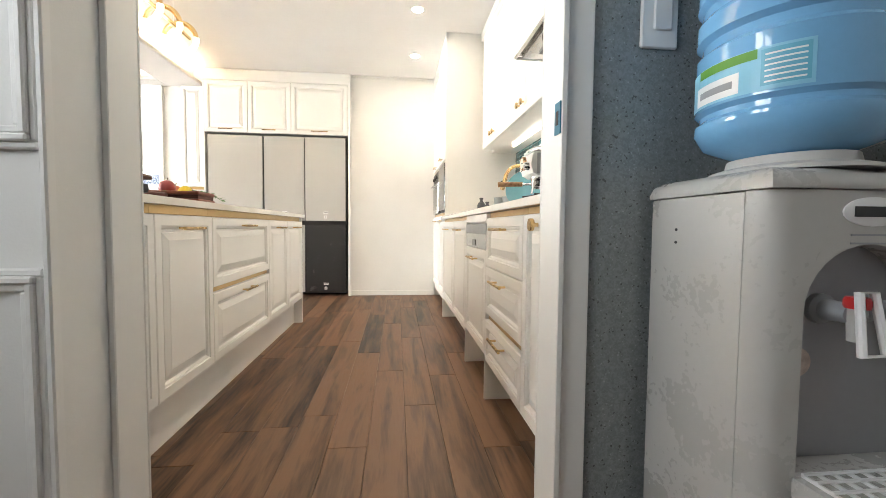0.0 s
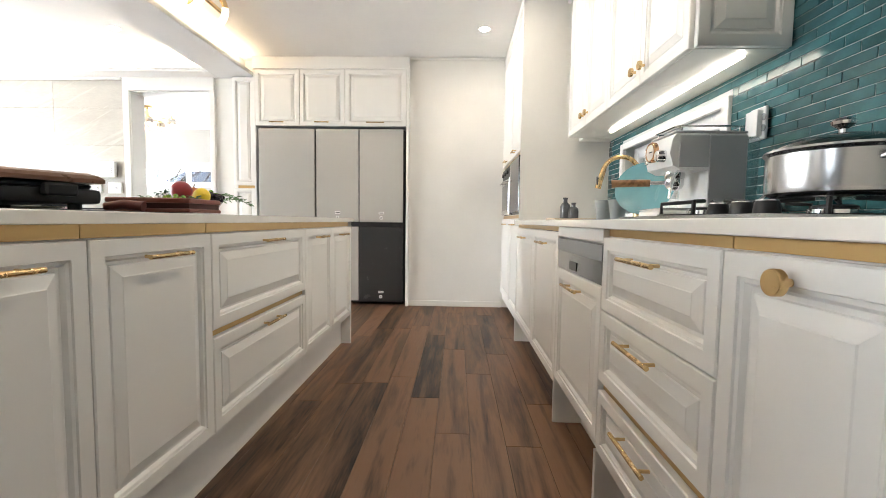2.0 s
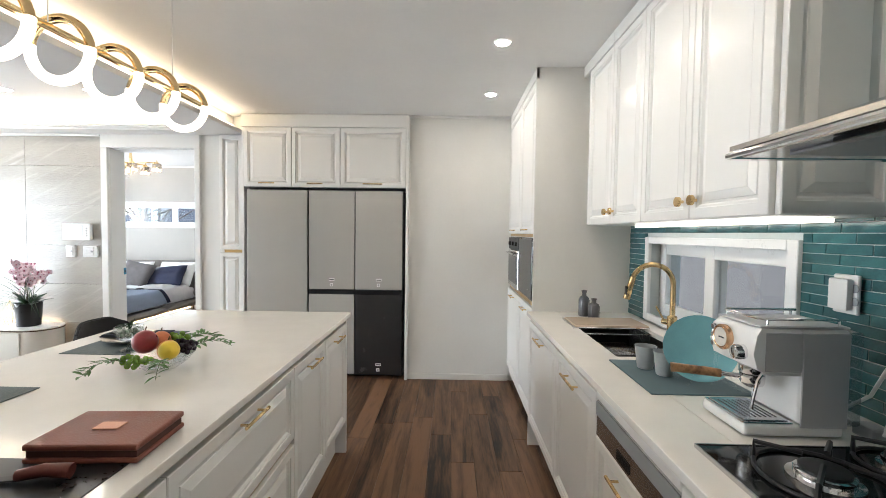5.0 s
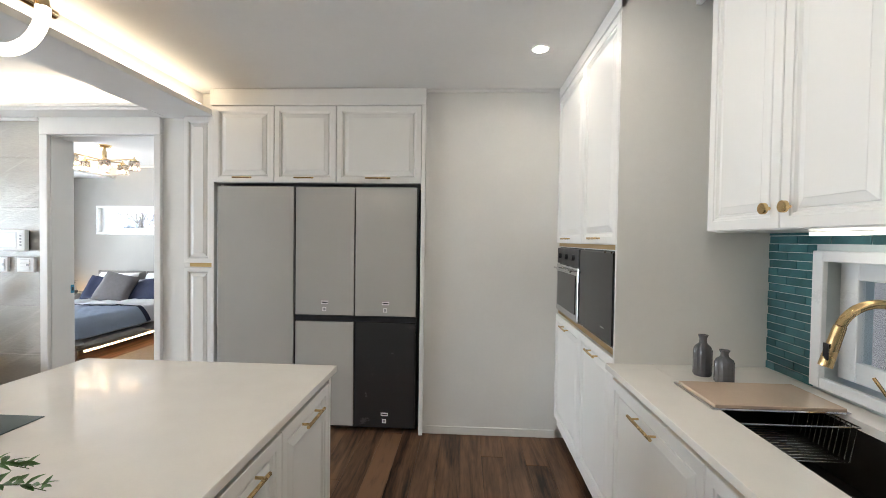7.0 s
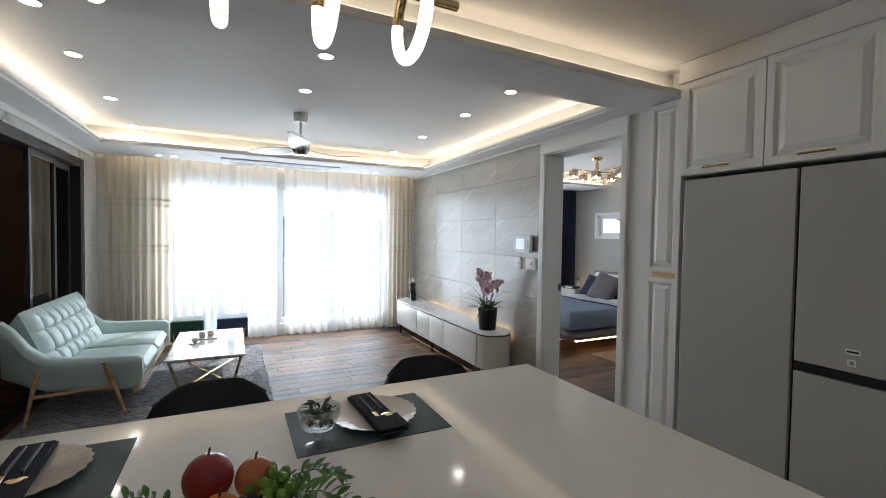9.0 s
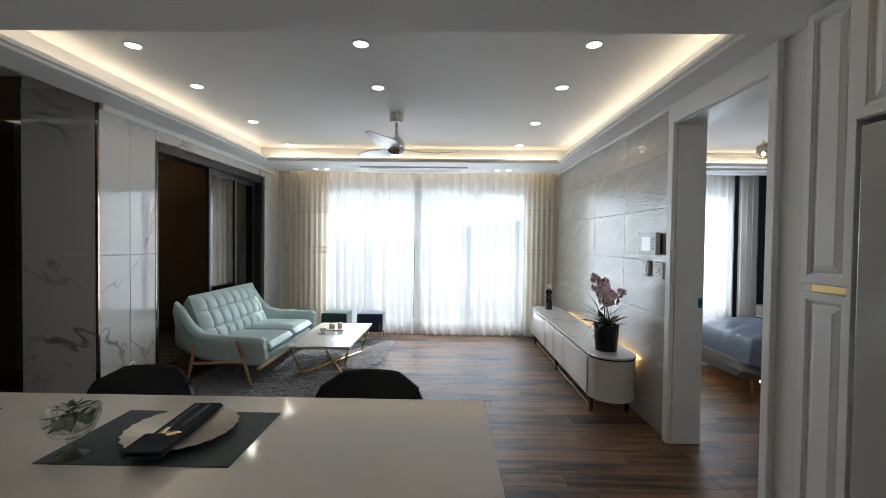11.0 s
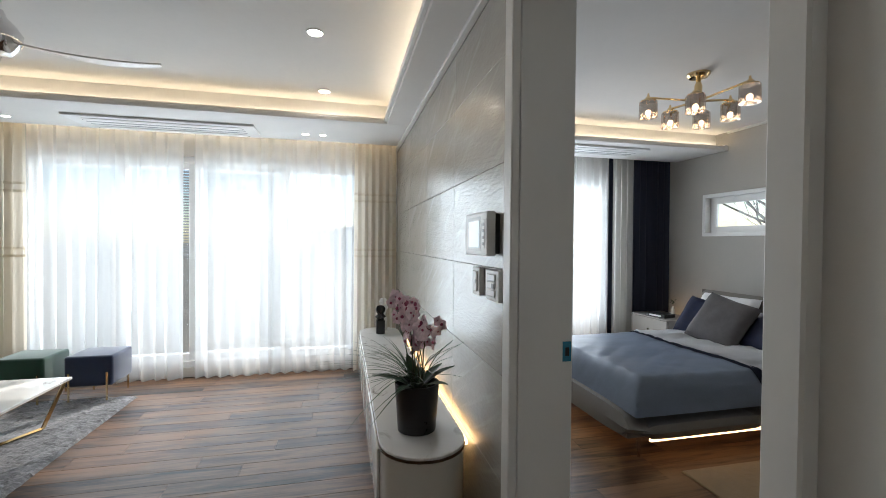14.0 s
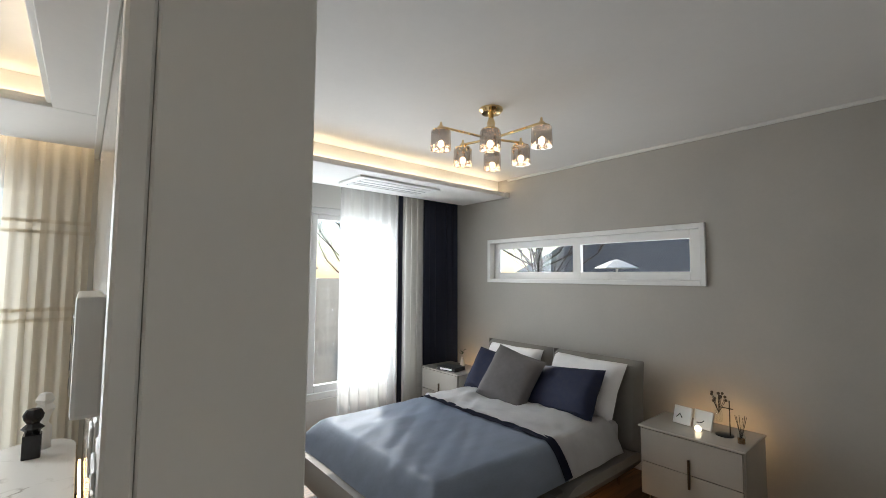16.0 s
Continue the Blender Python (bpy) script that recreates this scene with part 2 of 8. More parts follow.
FRIDGE_GREY = mat("satin_grey_glass", (0.44, 0.43, 0.40), 0.2, vary=0.02, scale=2, coat=0.35)
FRIDGE_DARK = mat("charcoal_glass", (0.030, 0.030, 0.031), 0.25, vary=0.03, coat=0.3)
FLOOR_WOOD = wood("walnut_floor", (0.010, 0.006, 0.0045), (0.20, 0.108, 0.059))
OAK = wood("oak_leg", (0.36, 0.2, 0.1), (0.58, 0.37, 0.2), rand=False, rough=0.45)
TEAL = mat("teal_glazed_tile", (0.040, 0.122, 0.130), 0.14, vary=0.25, scale=11, bump=0.15, bump_scale=26, rand=0.22, coat=0.2)
GROUT = mat("pale_grout", (0.56, 0.60, 0.59), 0.85, vary=0.08)
MARBLE = marble("white_marble", (0.58, 0.57, 0.55), (0.12, 0.115, 0.11), 1.0, 0.06, 0.9, 0.022)
TABLE_MARBLE = marble("table_marble", (0.76, 0.75, 0.73), (0.16, 0.13, 0.10), 2.4, 0.07, 0.85, 0.025)
BRONZE_MIRROR = mat("bronze_mirror", (0.28, 0.21, 0.165), 0.03, 1.0, vary=0.0)
TINTED = pane_glass("bronze_glass", (0.30, 0.25, 0.19), 0.12)
CLEAR = pane_glass("clear_glass", (0.96, 0.98, 0.98), 0.05)
GLASSWARE = pane_glass("crystal", (0.93, 0.95, 0.95), 0.16)
WARM_LED = glowing("warm_led", (1.0, 0.80, 0.55), 11.0)
BEAM_LED = glowing("beam_led", (1.0, 0.78, 0.52), 5.5)
BED_LED = glowing("bed_led", (1.0, 0.64, 0.32), 4.5)
HOT_LED = glowing("furniture_led", (1.0, 0.62, 0.28), 11.0)
WHITE_LED = glowing("white_led", (1.0, 0.90, 0.74), 2.4)
DOWNLIGHT = glowing("downlight_lens", (1.0, 0.9, 0.76), 40.0)
KITCHEN_DOWNLIGHT = glowing("kitchen_downlight_lens", (1.0, 0.87, 0.70), 72.0)
BULB = glowing("bulb_glow", (1.0, 0.80, 0.54), 14.0)
RING_GLOW = glowing("ring_diffuser", (1.0, 0.86, 0.68), 3.0)
rnt = RING_GLOW.node_tree
speck = rnt.nodes.new("ShaderNodeTexNoise")
speck.inputs["Scale"].default_value, speck.inputs["Detail"].default_value = 190, 3
tcr = rnt.nodes.new("ShaderNodeTexCoord")
rnt.links.new(tcr.outputs["Object"], speck.inputs[0])
spr = rnt.nodes.new("ShaderNodeMapRange")
spr.inputs[1].default_value, spr.inputs[2].default_value, spr.inputs[3].default_value, spr.inputs[4].default_value = 0.36, 0.64, 0.7, 3.6
rnt.links.new(speck.outputs[0], spr.inputs[0])
rnt.links.new(spr.outputs[0], rnt.nodes["Emission"].inputs[1])
WHITE_PLASTIC = mat("white_plastic", (0.78, 0.78, 0.77), 0.35, vary=0.02)
GREY_PLASTIC = mat("grey_plastic", (0.3, 0.31, 0.32), 0.4, vary=0.03)
DARK_WALL = mat("dark_brown_wall", (0.17, 0.125, 0.09), 0.5, vary=0.15, scale=3)
SHEER = sheer("white_voile", (0.92, 0.92, 0.9), 0.56)
CREAM_CLOTH = sheer("cream_linen_curtain", (0.74, 0.68, 0.58), 0.06)
NAVY_CLOTH = mat("navy_curtain", (0.022, 0.026, 0.045), 0.9, vary=0.15, scale=20, bump=0.2, bump_scale=300)
PVC = mat("white_window_frame", (0.8, 0.8, 0.79), 0.3, vary=0.02)
GRANITE = mat("speckled_stone_panel", (0.24, 0.262, 0.268), 0.16, vary=0.12, scale=60, rough_vary=0.1)
gnt = GRANITE.node_tree
gtc = gnt.nodes.new("ShaderNodeTexCoord")
chips = gnt.nodes.new("ShaderNodeTexVoronoi")
chips.inputs["Scale"].default_value = 240
gnt.links.new(gtc.outputs["Object"], chips.inputs["Vector"])
chip_tone = gnt.nodes.new("ShaderNodeValToRGB")
chip_tone.color_ramp.interpolation = "CONSTANT"
chip_tone.color_ramp.elements[0].color = (0.5, 0.48, 0.46, 1)
chip_tone.color_ramp.elements[1].position, chip_tone.color_ramp.elements[1].color = 0.12, (0.92, 0.92, 0.92, 1)
for pos, tone in ((0.5, 1.05), (0.88, 1.35)):
    chip_tone.color_ramp.elements.new(pos).color = (tone, tone, tone, 1)
gnt.links.new(chips.outputs["Color"], chip_tone.inputs[0])
gmul = gnt.nodes.new("ShaderNodeMixRGB")
gmul.blend_type = "MULTIPLY"
gmul.inputs[0].default_value = 1.0
gb = gnt.nodes["Principled BSDF"]
gnt.links.new(gb.inputs["Base Color"].links[0].from_socket, gmul.inputs[1])
gnt.links.new(chip_tone.outputs[0], gmul.inputs[2])
gnt.links.new(gmul.outputs[0], gb.inputs["Base Color"])


# ---- building helpers ----
def part(name, bm, material, parent=None, label="", smooth=False, m=None):
    """Links a bmesh as one mesh object, under a thing or a part."""
    me = bpy.data.meshes.new(name)
    bm.normal_update()
    bm.to_mesh(me)
    bm.free()
    me.materials.append(material)
    if smooth:
        for p in me.polygons:
            p.use_smooth = True
        me.set_sharp_from_angle(angle=radians(38))
    ob = new(name, me)
    if parent is not None:
        ob.parent = parent
    if m is not None:
        ob.matrix_basis = m
    if label:
        ob["label"] = label
    return ob


def thing(name, label, category, x=0, y=0, z=0, turn=0, group=""):
    ob = new(name)
    ob.empty_display_size = 0.1
    ob.matrix_basis = pose(x, y, z, 0, 0, turn)
    return tagged(ob, label, category, group)


def struct(name, bm, material, label="", smooth=False):
    return tagged(part(name, bm, material, None, smooth=smooth), label, "", "", "structure")


def box(x0, y0, z0, x1, y1, z1, bevel=0.0, seg=1, bm=None):
    one = bmesh.new()
    bmesh.ops.create_cube(one, size=1)
    bmesh.ops.scale(one, vec=(abs(x1 - x0), abs(y1 - y0), abs(z1 - z0)), verts=one.verts)
    bmesh.ops.translate(one, vec=((x0 + x1) / 2, (y0 + y1) / 2, (z0 + z1) / 2), verts=one.verts)
    if bevel > 0:
        bmesh.ops.bevel(one, geom=list(one.edges), offset=bevel, segments=seg, affect="EDGES", profile=0.6)
    if bm is None:
        return one
    return join(bm, one)


def join(bm, other, m=None):
    if m is not None:
        bmesh.ops.transform(other, matrix=m, verts=other.verts)
    vs = [bm.verts.new(v.co) for v in other.verts]
    other.verts.index_update()
    for f in other.faces:
        bm.faces.new([vs[v.index] for v in f.verts])
    other.free()
    return bm


def lathe(profile, seg=24, bm=None, at=(0, 0, 0), wave=0.0, waves=0):
    """A round body from (radius, height) pairs; wave ripples the rim."""
    bm = bmesh.new() if bm is None else bm
    rings = []
    for r, z in profile:
        ring = []
        for k in range(seg):
            a = 2 * math.pi * k / seg
            rr = r * (1 + wave * math.cos(waves * a))
            ring.append(bm.verts.new((at[0] + rr * math.cos(a), at[1] + rr * math.sin(a), at[2] + z)))
        rings.append(ring)
    for a, b in zip(rings, rings[1:]):
        for k in range(seg):
            bm.faces.new((a[k], a[(k + 1) % seg], b[(k + 1) % seg], b[k]))
    if profile[0][0] > 1e-4:
        bm.faces.new(list(reversed(rings[0])))
    if profile[-1][0] > 1e-4:
        bm.faces.new(rings[-1])
    return bm


def tube(points, r, seg=8, closed=False, bm=None, taper=None):
    """A round bar along points."""
    bm = bmesh.new() if bm is None else bm
    pts = [Vector(p) for p in points]
    n = len(pts)
    rings = []
    side = None
    for i, p in enumerate(pts):
        a = pts[(i - 1) % n] if closed or i > 0 else p
        b = pts[(i + 1) % n] if closed or i < n - 1 else p
        d = (b - a).normalized()
        if side is None:
            side = d.cross(Vector((0, 0, 1)) if abs(d.z) < 0.9 else Vector((1, 0, 0))).normalized()
        side = (side - d * side.dot(d)).normalized()
        up = d.cross(side)
        rad = r if taper is None else r + (taper - r) * i / (n - 1)
        rings.append([bm.verts.new(p + rad * (side * math.cos(2 * math.pi * k / seg) + up * math.sin(2 * math.pi * k / seg))) for k in range(seg)])
    for i in range(n if closed else n - 1):
        a, b = rings[i], rings[(i + 1) % n]
        for k in range(seg):
            bm.faces.new((a[k], a[(k + 1) % seg], b[(k + 1) % seg], b[k]))
    if not closed:
        bm.faces.new(list(reversed(rings[0])))
        bm.faces.new(rings[-1])
    return bm


def rod(p, q, r, seg=10, bm=None, taper=None):
    return tube([p, q], r, seg, bm=bm, taper=taper)


def arc(cx, cy, cz, r, a0, a1, n, axis="y"):
    """Points on an arc, in the plane across that axis."""
    out = []
    for i in range(n + 1):
        a = radians(a0 + (a1 - a0) * i / n)
        c, s = r * math.cos(a), r * math.sin(a)
        out.append({"y": (cx + c, cy, cz + s), "x": (cx, cy + c, cz + s), "z": (cx + c, cy + s, cz)}[axis])
    return out


def nested(w, h, steps, back):
    """A panel in the xz plane that faces -y: nested rectangles, each (inset, y)."""
    bm = bmesh.new()
    rings = []
    for inset, y in [(0, back)] + steps:
        rings.append([bm.verts.new(c) for c in ((inset, y, inset), (w - inset, y, inset), (w - inset, y, h - inset), (inset, y, h - inset))])
    for a, b in zip(rings, rings[1:]):
        for k in range(4):
            bm.faces.new((a[k], a[(k + 1) % 4], b[(k + 1) % 4], b[k]))
    bm.faces.new(rings[-1])
    bm.faces.new(list(reversed(rings[0])))
    return bm


def panel_door(w, h, rail=0.055):
    """A cabinet front with an ogee frame and a raised field."""
    r = min(rail, w * 0.2, h * 0.24)
    return nested(w, h, [(0, -0.018), (0.003, -0.021), (r * 0.70, -0.021), (r * 0.73, -0.0165), (r * 0.86, -0.0150), (r * 0.97, -0.0065), (r * 1.12, -0.0065), (r * 1.16, -0.0105), (r * 1.62, -0.0180), (r * 1.66, -0.0195)], 0.0)


def turned(theta, x, y, z):
    return pose(x, y, z, 0, 0, theta)


def bar_handle(length, parent, x, z, y=-0.021, upright=False, material=None):
    """A round bar pull on two posts."""
    mt = material or BRASS
    bm = bmesh.new()
    d = (0, 0, 1) if upright else (1, 0, 0)
    h = length / 2
    tube([(-d[0] * h, -0.03, -d[2] * h), (d[0] * h, -0.03, d[2] * h)], 0.006, 10, bm=bm)
    for s in (-0.72, 0.72):
        tube([(d[0] * h * s, 0, d[2] * h * s), (d[0] * h * s, -0.03, d[2] * h * s)], 0.0045, 8, bm=bm)
    return part("handle", bm, mt, parent, "brass bar handle", True, pose(x, y, z))


def knob(parent, x, z, y=-0.021, r=0.019):
    bm = lathe([(0.006, 0), (0.006, 0.014), (r, 0.016), (r, 0.026), (r * 0.94, 0.028), (r * 0.3, 0.0283), (0.0, 0.0283)], 20)
    return part("knob", bm, BRASS, parent, "round brass knob", True, pose(x, y, z, 90))


def loft(rects, bm=None):
    """A body through stacked rectangles (x0, y0, x1, y1, z)."""
    bm = bmesh.new() if bm is None else bm
    rings = [[bm.verts.new(c) for c in ((a, b, z), (c_, b, z), (c_, d, z), (a, d, z))] for a, b, c_, d, z in rects]
    for p, q in zip(rings, rings[1:]):
        for k in range(4):
            bm.faces.new((p[k], p[(k + 1) % 4], q[(k + 1) % 4], q[k]))
    bm.faces.new(list(reversed(rings[0])))
    bm.faces.new(rings[-1])
    return bm


def ball(r, at=(0, 0, 0), seg=14, squash=1.0, bm=None):
    n = seg // 2
    return lathe([(max(r * math.sin(math.pi * k / n), 1e-5), -r * squash * math.cos(math.pi * k / n)) for k in range(n + 1)], seg, bm, at)


def cushion(w, d, h, nx=14, ny=10, soft=0.35, sag=0.0, seed=1, crumple=0.0):
    """A soft pad, w by d by h, with rounded edges; centred, base at 0."""
    bm = bmesh.new()
    top, low = [], []
    for i in range(nx + 1):
        u = -1 + 2 * i / nx
        rt, rl = [], []
        for j in range(ny + 1):
            v = -1 + 2 * j / ny
            e = (1 - abs(u) ** 6) ** soft * (1 - abs(v) ** 6) ** soft
            w_ = crumple * noise.noise(Vector((u * 2.3 + seed, v * 2.3, seed * 1.7)))
            px, py = u * w / 2 * (1 - 0.05 * (1 - abs(v)) * sag), v * d / 2 * (1 - 0.05 * (1 - abs(u)) * sag)
            rt.append(bm.verts.new((px, py, h / 2 + (h / 2) * e + w_ * e)))
            rl.append(bm.verts.new((px, py, h / 2 - (h / 2) * e)) if 0 < i < nx and 0 < j < ny else rt[-1])
        top.append(rt)
        low.append(rl)
    for i in range(nx):
        for j in range(ny):
            bm.faces.new((top[i][j], top[i + 1][j], top[i + 1][j + 1], top[i][j + 1]))
            q = [low[i][j], low[i][j + 1], low[i + 1][j + 1], low[i + 1][j]]
            if len(set(q)) == 4 and not all(v in (top[i][j], top[i + 1][j], top[i + 1][j + 1], top[i][j + 1]) for v in q):
                bm.faces.new(q)
    return bm


def leaf(length, width, bend=0.3, bm=None, m=None, n=4):
    """A pointed leaf along x, folded a little and bent down."""
    one = bmesh.new()
    rows = []
    for i in range(n + 1):
        t = i / n
        w = width * math.sin(math.pi * min(max(t, 0.06), 0.97)) ** 0.8 / 2
        z = -bend * length * t * t
        rows.append([one.verts.new((length * t, -w, z + w * 0.3)), one.verts.new((length * t, 0, z)), one.verts.new((length * t, w, z + w * 0.3))])
    for a, b in zip(rows, rows[1:]):
        for k in range(2):
            one.faces.new((a[k], a[k + 1], b[k + 1], b[k]))
    return one if bm is None else join(bm, one, m)


def curtain(y0, y1, x, z0, z1, folds, depth, material, name, label, seed=1, bands=(), gather=0.0):
    """A pleated curtain along y that hangs in waves."""
    r = random.Random(seed)
    bm = bmesh.new()
    n = folds * 8
    ph = [r.uniform(-0.6, 0.6) for _ in range(folds + 2)]
    rows = []
    zs = [z1, z1 - 0.05, z1 - 0.1, z1 - 0.3] + [z0 + (z1 - z0) * k / 8 for k in range(6, -1, -1)]
    for z in zs:
        t = (z1 - z) / (z1 - z0)
        row = []
        for i in range(n + 1):
            u = i / n
            f = u * folds
            k = int(f)
            amp = depth * (0.55 + 0.45 * t + 0.35 * ph[min(k, folds)])
            sway = 0.012 * t * ph[min(k + 1, folds + 1)]
            row.append(bm.verts.new((x + amp * math.cos(2 * math.pi * f + 0.5 * ph[k % len(ph)]), y0 + (y1 - y0) * u + sway, z + (0.004 * ph[k % len(ph)] if t > 0.99 else 0))))
        rows.append(row)
    for a, b in zip(rows, rows[1:]):
        for i in range(n):
            bm.faces.new((a[i], a[i + 1], b[i + 1], b[i]))
    c = part(name, bm, material, None, smooth=True)
    tagged(c, label, "curtain")
    for zb, mt in bands:
        bb = bmesh.new()
        prev = None
        for i in range(n + 1):
            u = i / n
            f = u * folds
            k = int(f)
            t = (z1 - zb) / (z1 - z0)
            amp = depth * (0.55 + 0.45 * t + 0.35 * ph[min(k, folds)])
            px, py = x + 0.006 + amp * math.cos(2 * math.pi * f + 0.5 * ph[k % len(ph)]), y0 + (y1 - y0) * u + 0.012 * t * ph[min(k + 1, folds + 1)]
            cur = (bb.verts.new((px, py, zb - 0.012)), bb.verts.new((px + 0.004, py, zb)), bb.verts.new((px, py, zb + 0.012)))
            if prev:
                bb.faces.new((prev[0], cur[0], cur[1], prev[1]))
                bb.faces.new((prev[1], cur[1], cur[2], prev[2]))
            prev = cur
        part("braid", bb, mt, c, "woven braid band", True)
    return c


def wheel_light(x, y, z, r=0.042, lens=None):
    """A recessed round ceiling light."""
    t = thing("downlight", "round white recessed ceiling downlight, lit", "downlight", x, y, z, 0, "ceiling downlights")
    part("rim", lathe([(r * 1.25, 0.0), (r * 1.22, -0.006), (r * 1.02, -0.006), (r, 0.0)], 24), WHITE_PLASTIC, t, smooth=True)
    part("lens", lathe([(r, -0.003), (r * 0.99, -0.0035), (0.0, -0.0035)], 24), lens or DOWNLIGHT, t)
    return t


# ---- structure ----
H, HL, SO = 2.61, 2.62, 2.42      # kitchen ceiling, living ceiling, soffit
WX = -6.93                        # inner face of the window wall


def wall(name, x0, y0, z0, x1, y1, z1, material=None, label=""):
    return struct(name, box(x0, y0, z0, x1, y1, z1), material or PAINT, label)


FLOOR = struct("floor", box(-7.2, -3.2, -0.12, 1.6, 9.0, -0.012), mat("floor_screed", (0.05, 0.035, 0.028), 0.8), "dark walnut plank floor")
# kitchen walls
wall("wall_kitchen_north", -0.44, 4.955, 0, 1.42, 5.15, H, label="white papered wall beside the refrigerator")
bm = box(1.22, 0.79, 0, 1.42, 2.285, H)
box(1.22, 3.43, 0, 1.42, 4.955, H, bm=bm)
box(1.22, 2.285, 0, 1.42, 3.43, 0.96, bm=bm)
box(1.22, 2.285, 1.445, 1.42, 3.43, H, bm=bm)
WALL_EAST = struct("wall_kitchen_east", bm, GROUT, "wall with teal glazed subway tiles")
bm = box(0.477, 0.70, 0, 1.42, 0.79, H)
box(-2.3, 0.56, 0, -0.479, 0.79, H, bm=bm)
box(-0.479, 0.56, 2.3, 0.477, 0.79, H, bm=bm)
struct("wall_kitchen_south", bm, PAINT, "white wall with a doorway")
# utility room behind the doorway
bm = box(-1.5, -2.2, 0, -1.35, -0.6, H)
box(-1.5, 0.3, 0, -1.35, 0.56, H, bm=bm)
box(-1.5, -0.6, 0, -1.35, 0.3, 1.05, bm=bm)
box(-1.5, -0.6, 2.05, -1.35, 0.3, H, bm=bm)
struct("wall_utility_west", bm, PAINT)
wall("wall_utility_east", 1.3, -2.2, 0, 1.42, 0.70, H)
wall("wall_utility_south", -1.5, -2.35, 0, 1.42, -2.2, H)
# unseen window, placed on this side only to let light in
w = tagged(new("window_5"), "unseen white framed window, added to light the utility doorway", "window", "", "structure")
bm = box(-1.47, -0.6, 1.05, -1.39, -0.54, 2.05, 0.003)
box(-1.47, 0.24, 1.05, -1.39, 0.3, 2.05, 0.003, bm=bm)
box(-1.47, -0.54, 1.05, -1.39, 0.24, 1.11, 0.003, bm=bm)
box(-1.47, -0.54, 1.99, -1.39, 0.24, 2.05, 0.003, bm=bm)
box(-1.47, -0.18, 1.11, -1.39, -0.12, 1.99, 0.003, bm=bm)
part("window_frame", bm, PVC, w)
struct("wall_stone_panel", box(0.5395, 0.685, 0, 1.3, 0.70, H), GRANITE, "grey speckled stone wall panel")
bm = bmesh.new()
for x0, x1, y0, y1 in ((0.478, 0.539, 0.675, 0.70), (-0.484, -0.472, 0.537, 0.56)):
    box(x0, y0, 0, x1, y1, 2.34, 0.003, bm=bm)
for x0, x1 in ((0.463, 0.486), (-0.484, -0.465)):
    box(x0, 0.79, 0, x1, 0.80, 2.34, 0.003, bm=bm)
box(0.463, 0.665, 0, 0.4765, 0.789, 2.3, 0.002, bm=bm)
box(-0.4785, 0.685, 0, -0.465, 0.789, 2.3, 0.002, bm=bm)
struct("door_casing_1", bm, TRIM, "white door casing of the utility doorway")
bm = bmesh.new()
for z0, z1 in ((0.12, 0.755), (0.957, 2.2)):
    for k, (d, t) in enumerate(((0.0, 0.012), (0.012, 0.02), (0.026, 0.011))):
        a, b, w = -1.2 + d, -0.492 - d, 0.013
        box(a, 0.56 - t, z0 + d, b, 0.562, z0 + d + w, 0.003, bm=bm)
        box(a, 0.56 - t, z1 - d - w, b, 0.562, z1 - d, 0.003, bm=bm)
        box(b - w, 0.56 - t, z0 + d + w, b, 0.562, z1 - d - w, 0.003, bm=bm)
struct("trim_panel_mould", bm, TRIM, "white panel moulding on the wall")

# bedroom and living north wall
bm = box(WX, 5.045, 0, -3.52, 5.228, HL)
box(-2.603, 5.03, 0, -2.06, 5.228, HL, bm=bm)
box(-3.52, 5.03, 2.29, -2.603, 5.228, HL, bm=bm)
struct("wall_living_north", bm, PAINT, "white wall with the bedroom doorway")
bm = bmesh.new()
for x0, x1 in ((-3.575, -3.507), (-2.615, -2.56)):
    box(x0, 5.0, 0, x1, 5.032, 2.285, 0.004, bm=bm)
    box(x0 + 0.012, 5.228, 0, x1 - 0.012 if x0 < -3 else x1, 5.236, 2.285, 0.002, bm=bm)
box(-3.575, 4.998, 2.285, -2.56, 5.032, SO + 0.01, 0.004, bm=bm)
box(-3.519, 5.033, 0, -3.505, 5.238, 2.28, 0.003, bm=bm)
box(-2.618, 5.033, 0, -2.604, 5.238, 2.28, 0.003, bm=bm)
box(-3.505, 5.033, 2.275, -2.618, 5.238, 2.29, 0.003, bm=bm)
struct("door_casing_2", bm, TRIM, "white door casing of the bedroom doorway")
# window wall, living and bedroom
bm = bmesh.new()
for y0, y1, z0, z1 in ((-3.2, 1.5, 0, HL), (4.66, 6.05, 0, HL), (7.75, 8.75, 0, HL), (1.5, 4.66, 2.24, HL), (6.05, 7.75, 2.24, HL), (1.5, 4.66, 0, 0.1), (6.05, 7.75, 0, 0.33)):
    box(WX - 0.22, y0, z0, WX, y1, z1, bm=bm)
struct("wall_west", bm, PAINT, "white outer wall with large windows")
# bedroom walls
bm = bmesh.new()
for x0, x1, z0, z1 in ((WX, -6.25, 0, HL), (-4.03, -2.2, 0, HL), (-6.25, -4.03, 0, 1.49), (-6.25, -4.03, 1.965, HL)):
    box(x0, 8.5, z0, x1, 8.7, z1, bm=bm)
struct("wall_bedroom_north", bm, GREY_PAPER, "warm grey papered bedroom wall")
wall("wall_bedroom_east", -2.36, 5.228, 0, -2.2, 8.5, HL, GREY_PAPER)
struct("baseboard_bedroom", box(WX, 8.485, 0, -2.36, 8.5, 0.07, 0.003), TRIM)
struct("baseboard_kitchen", box(-0.44, 4.94, 0, 0.56, 4.955, 0.06, 0.003), TRIM)
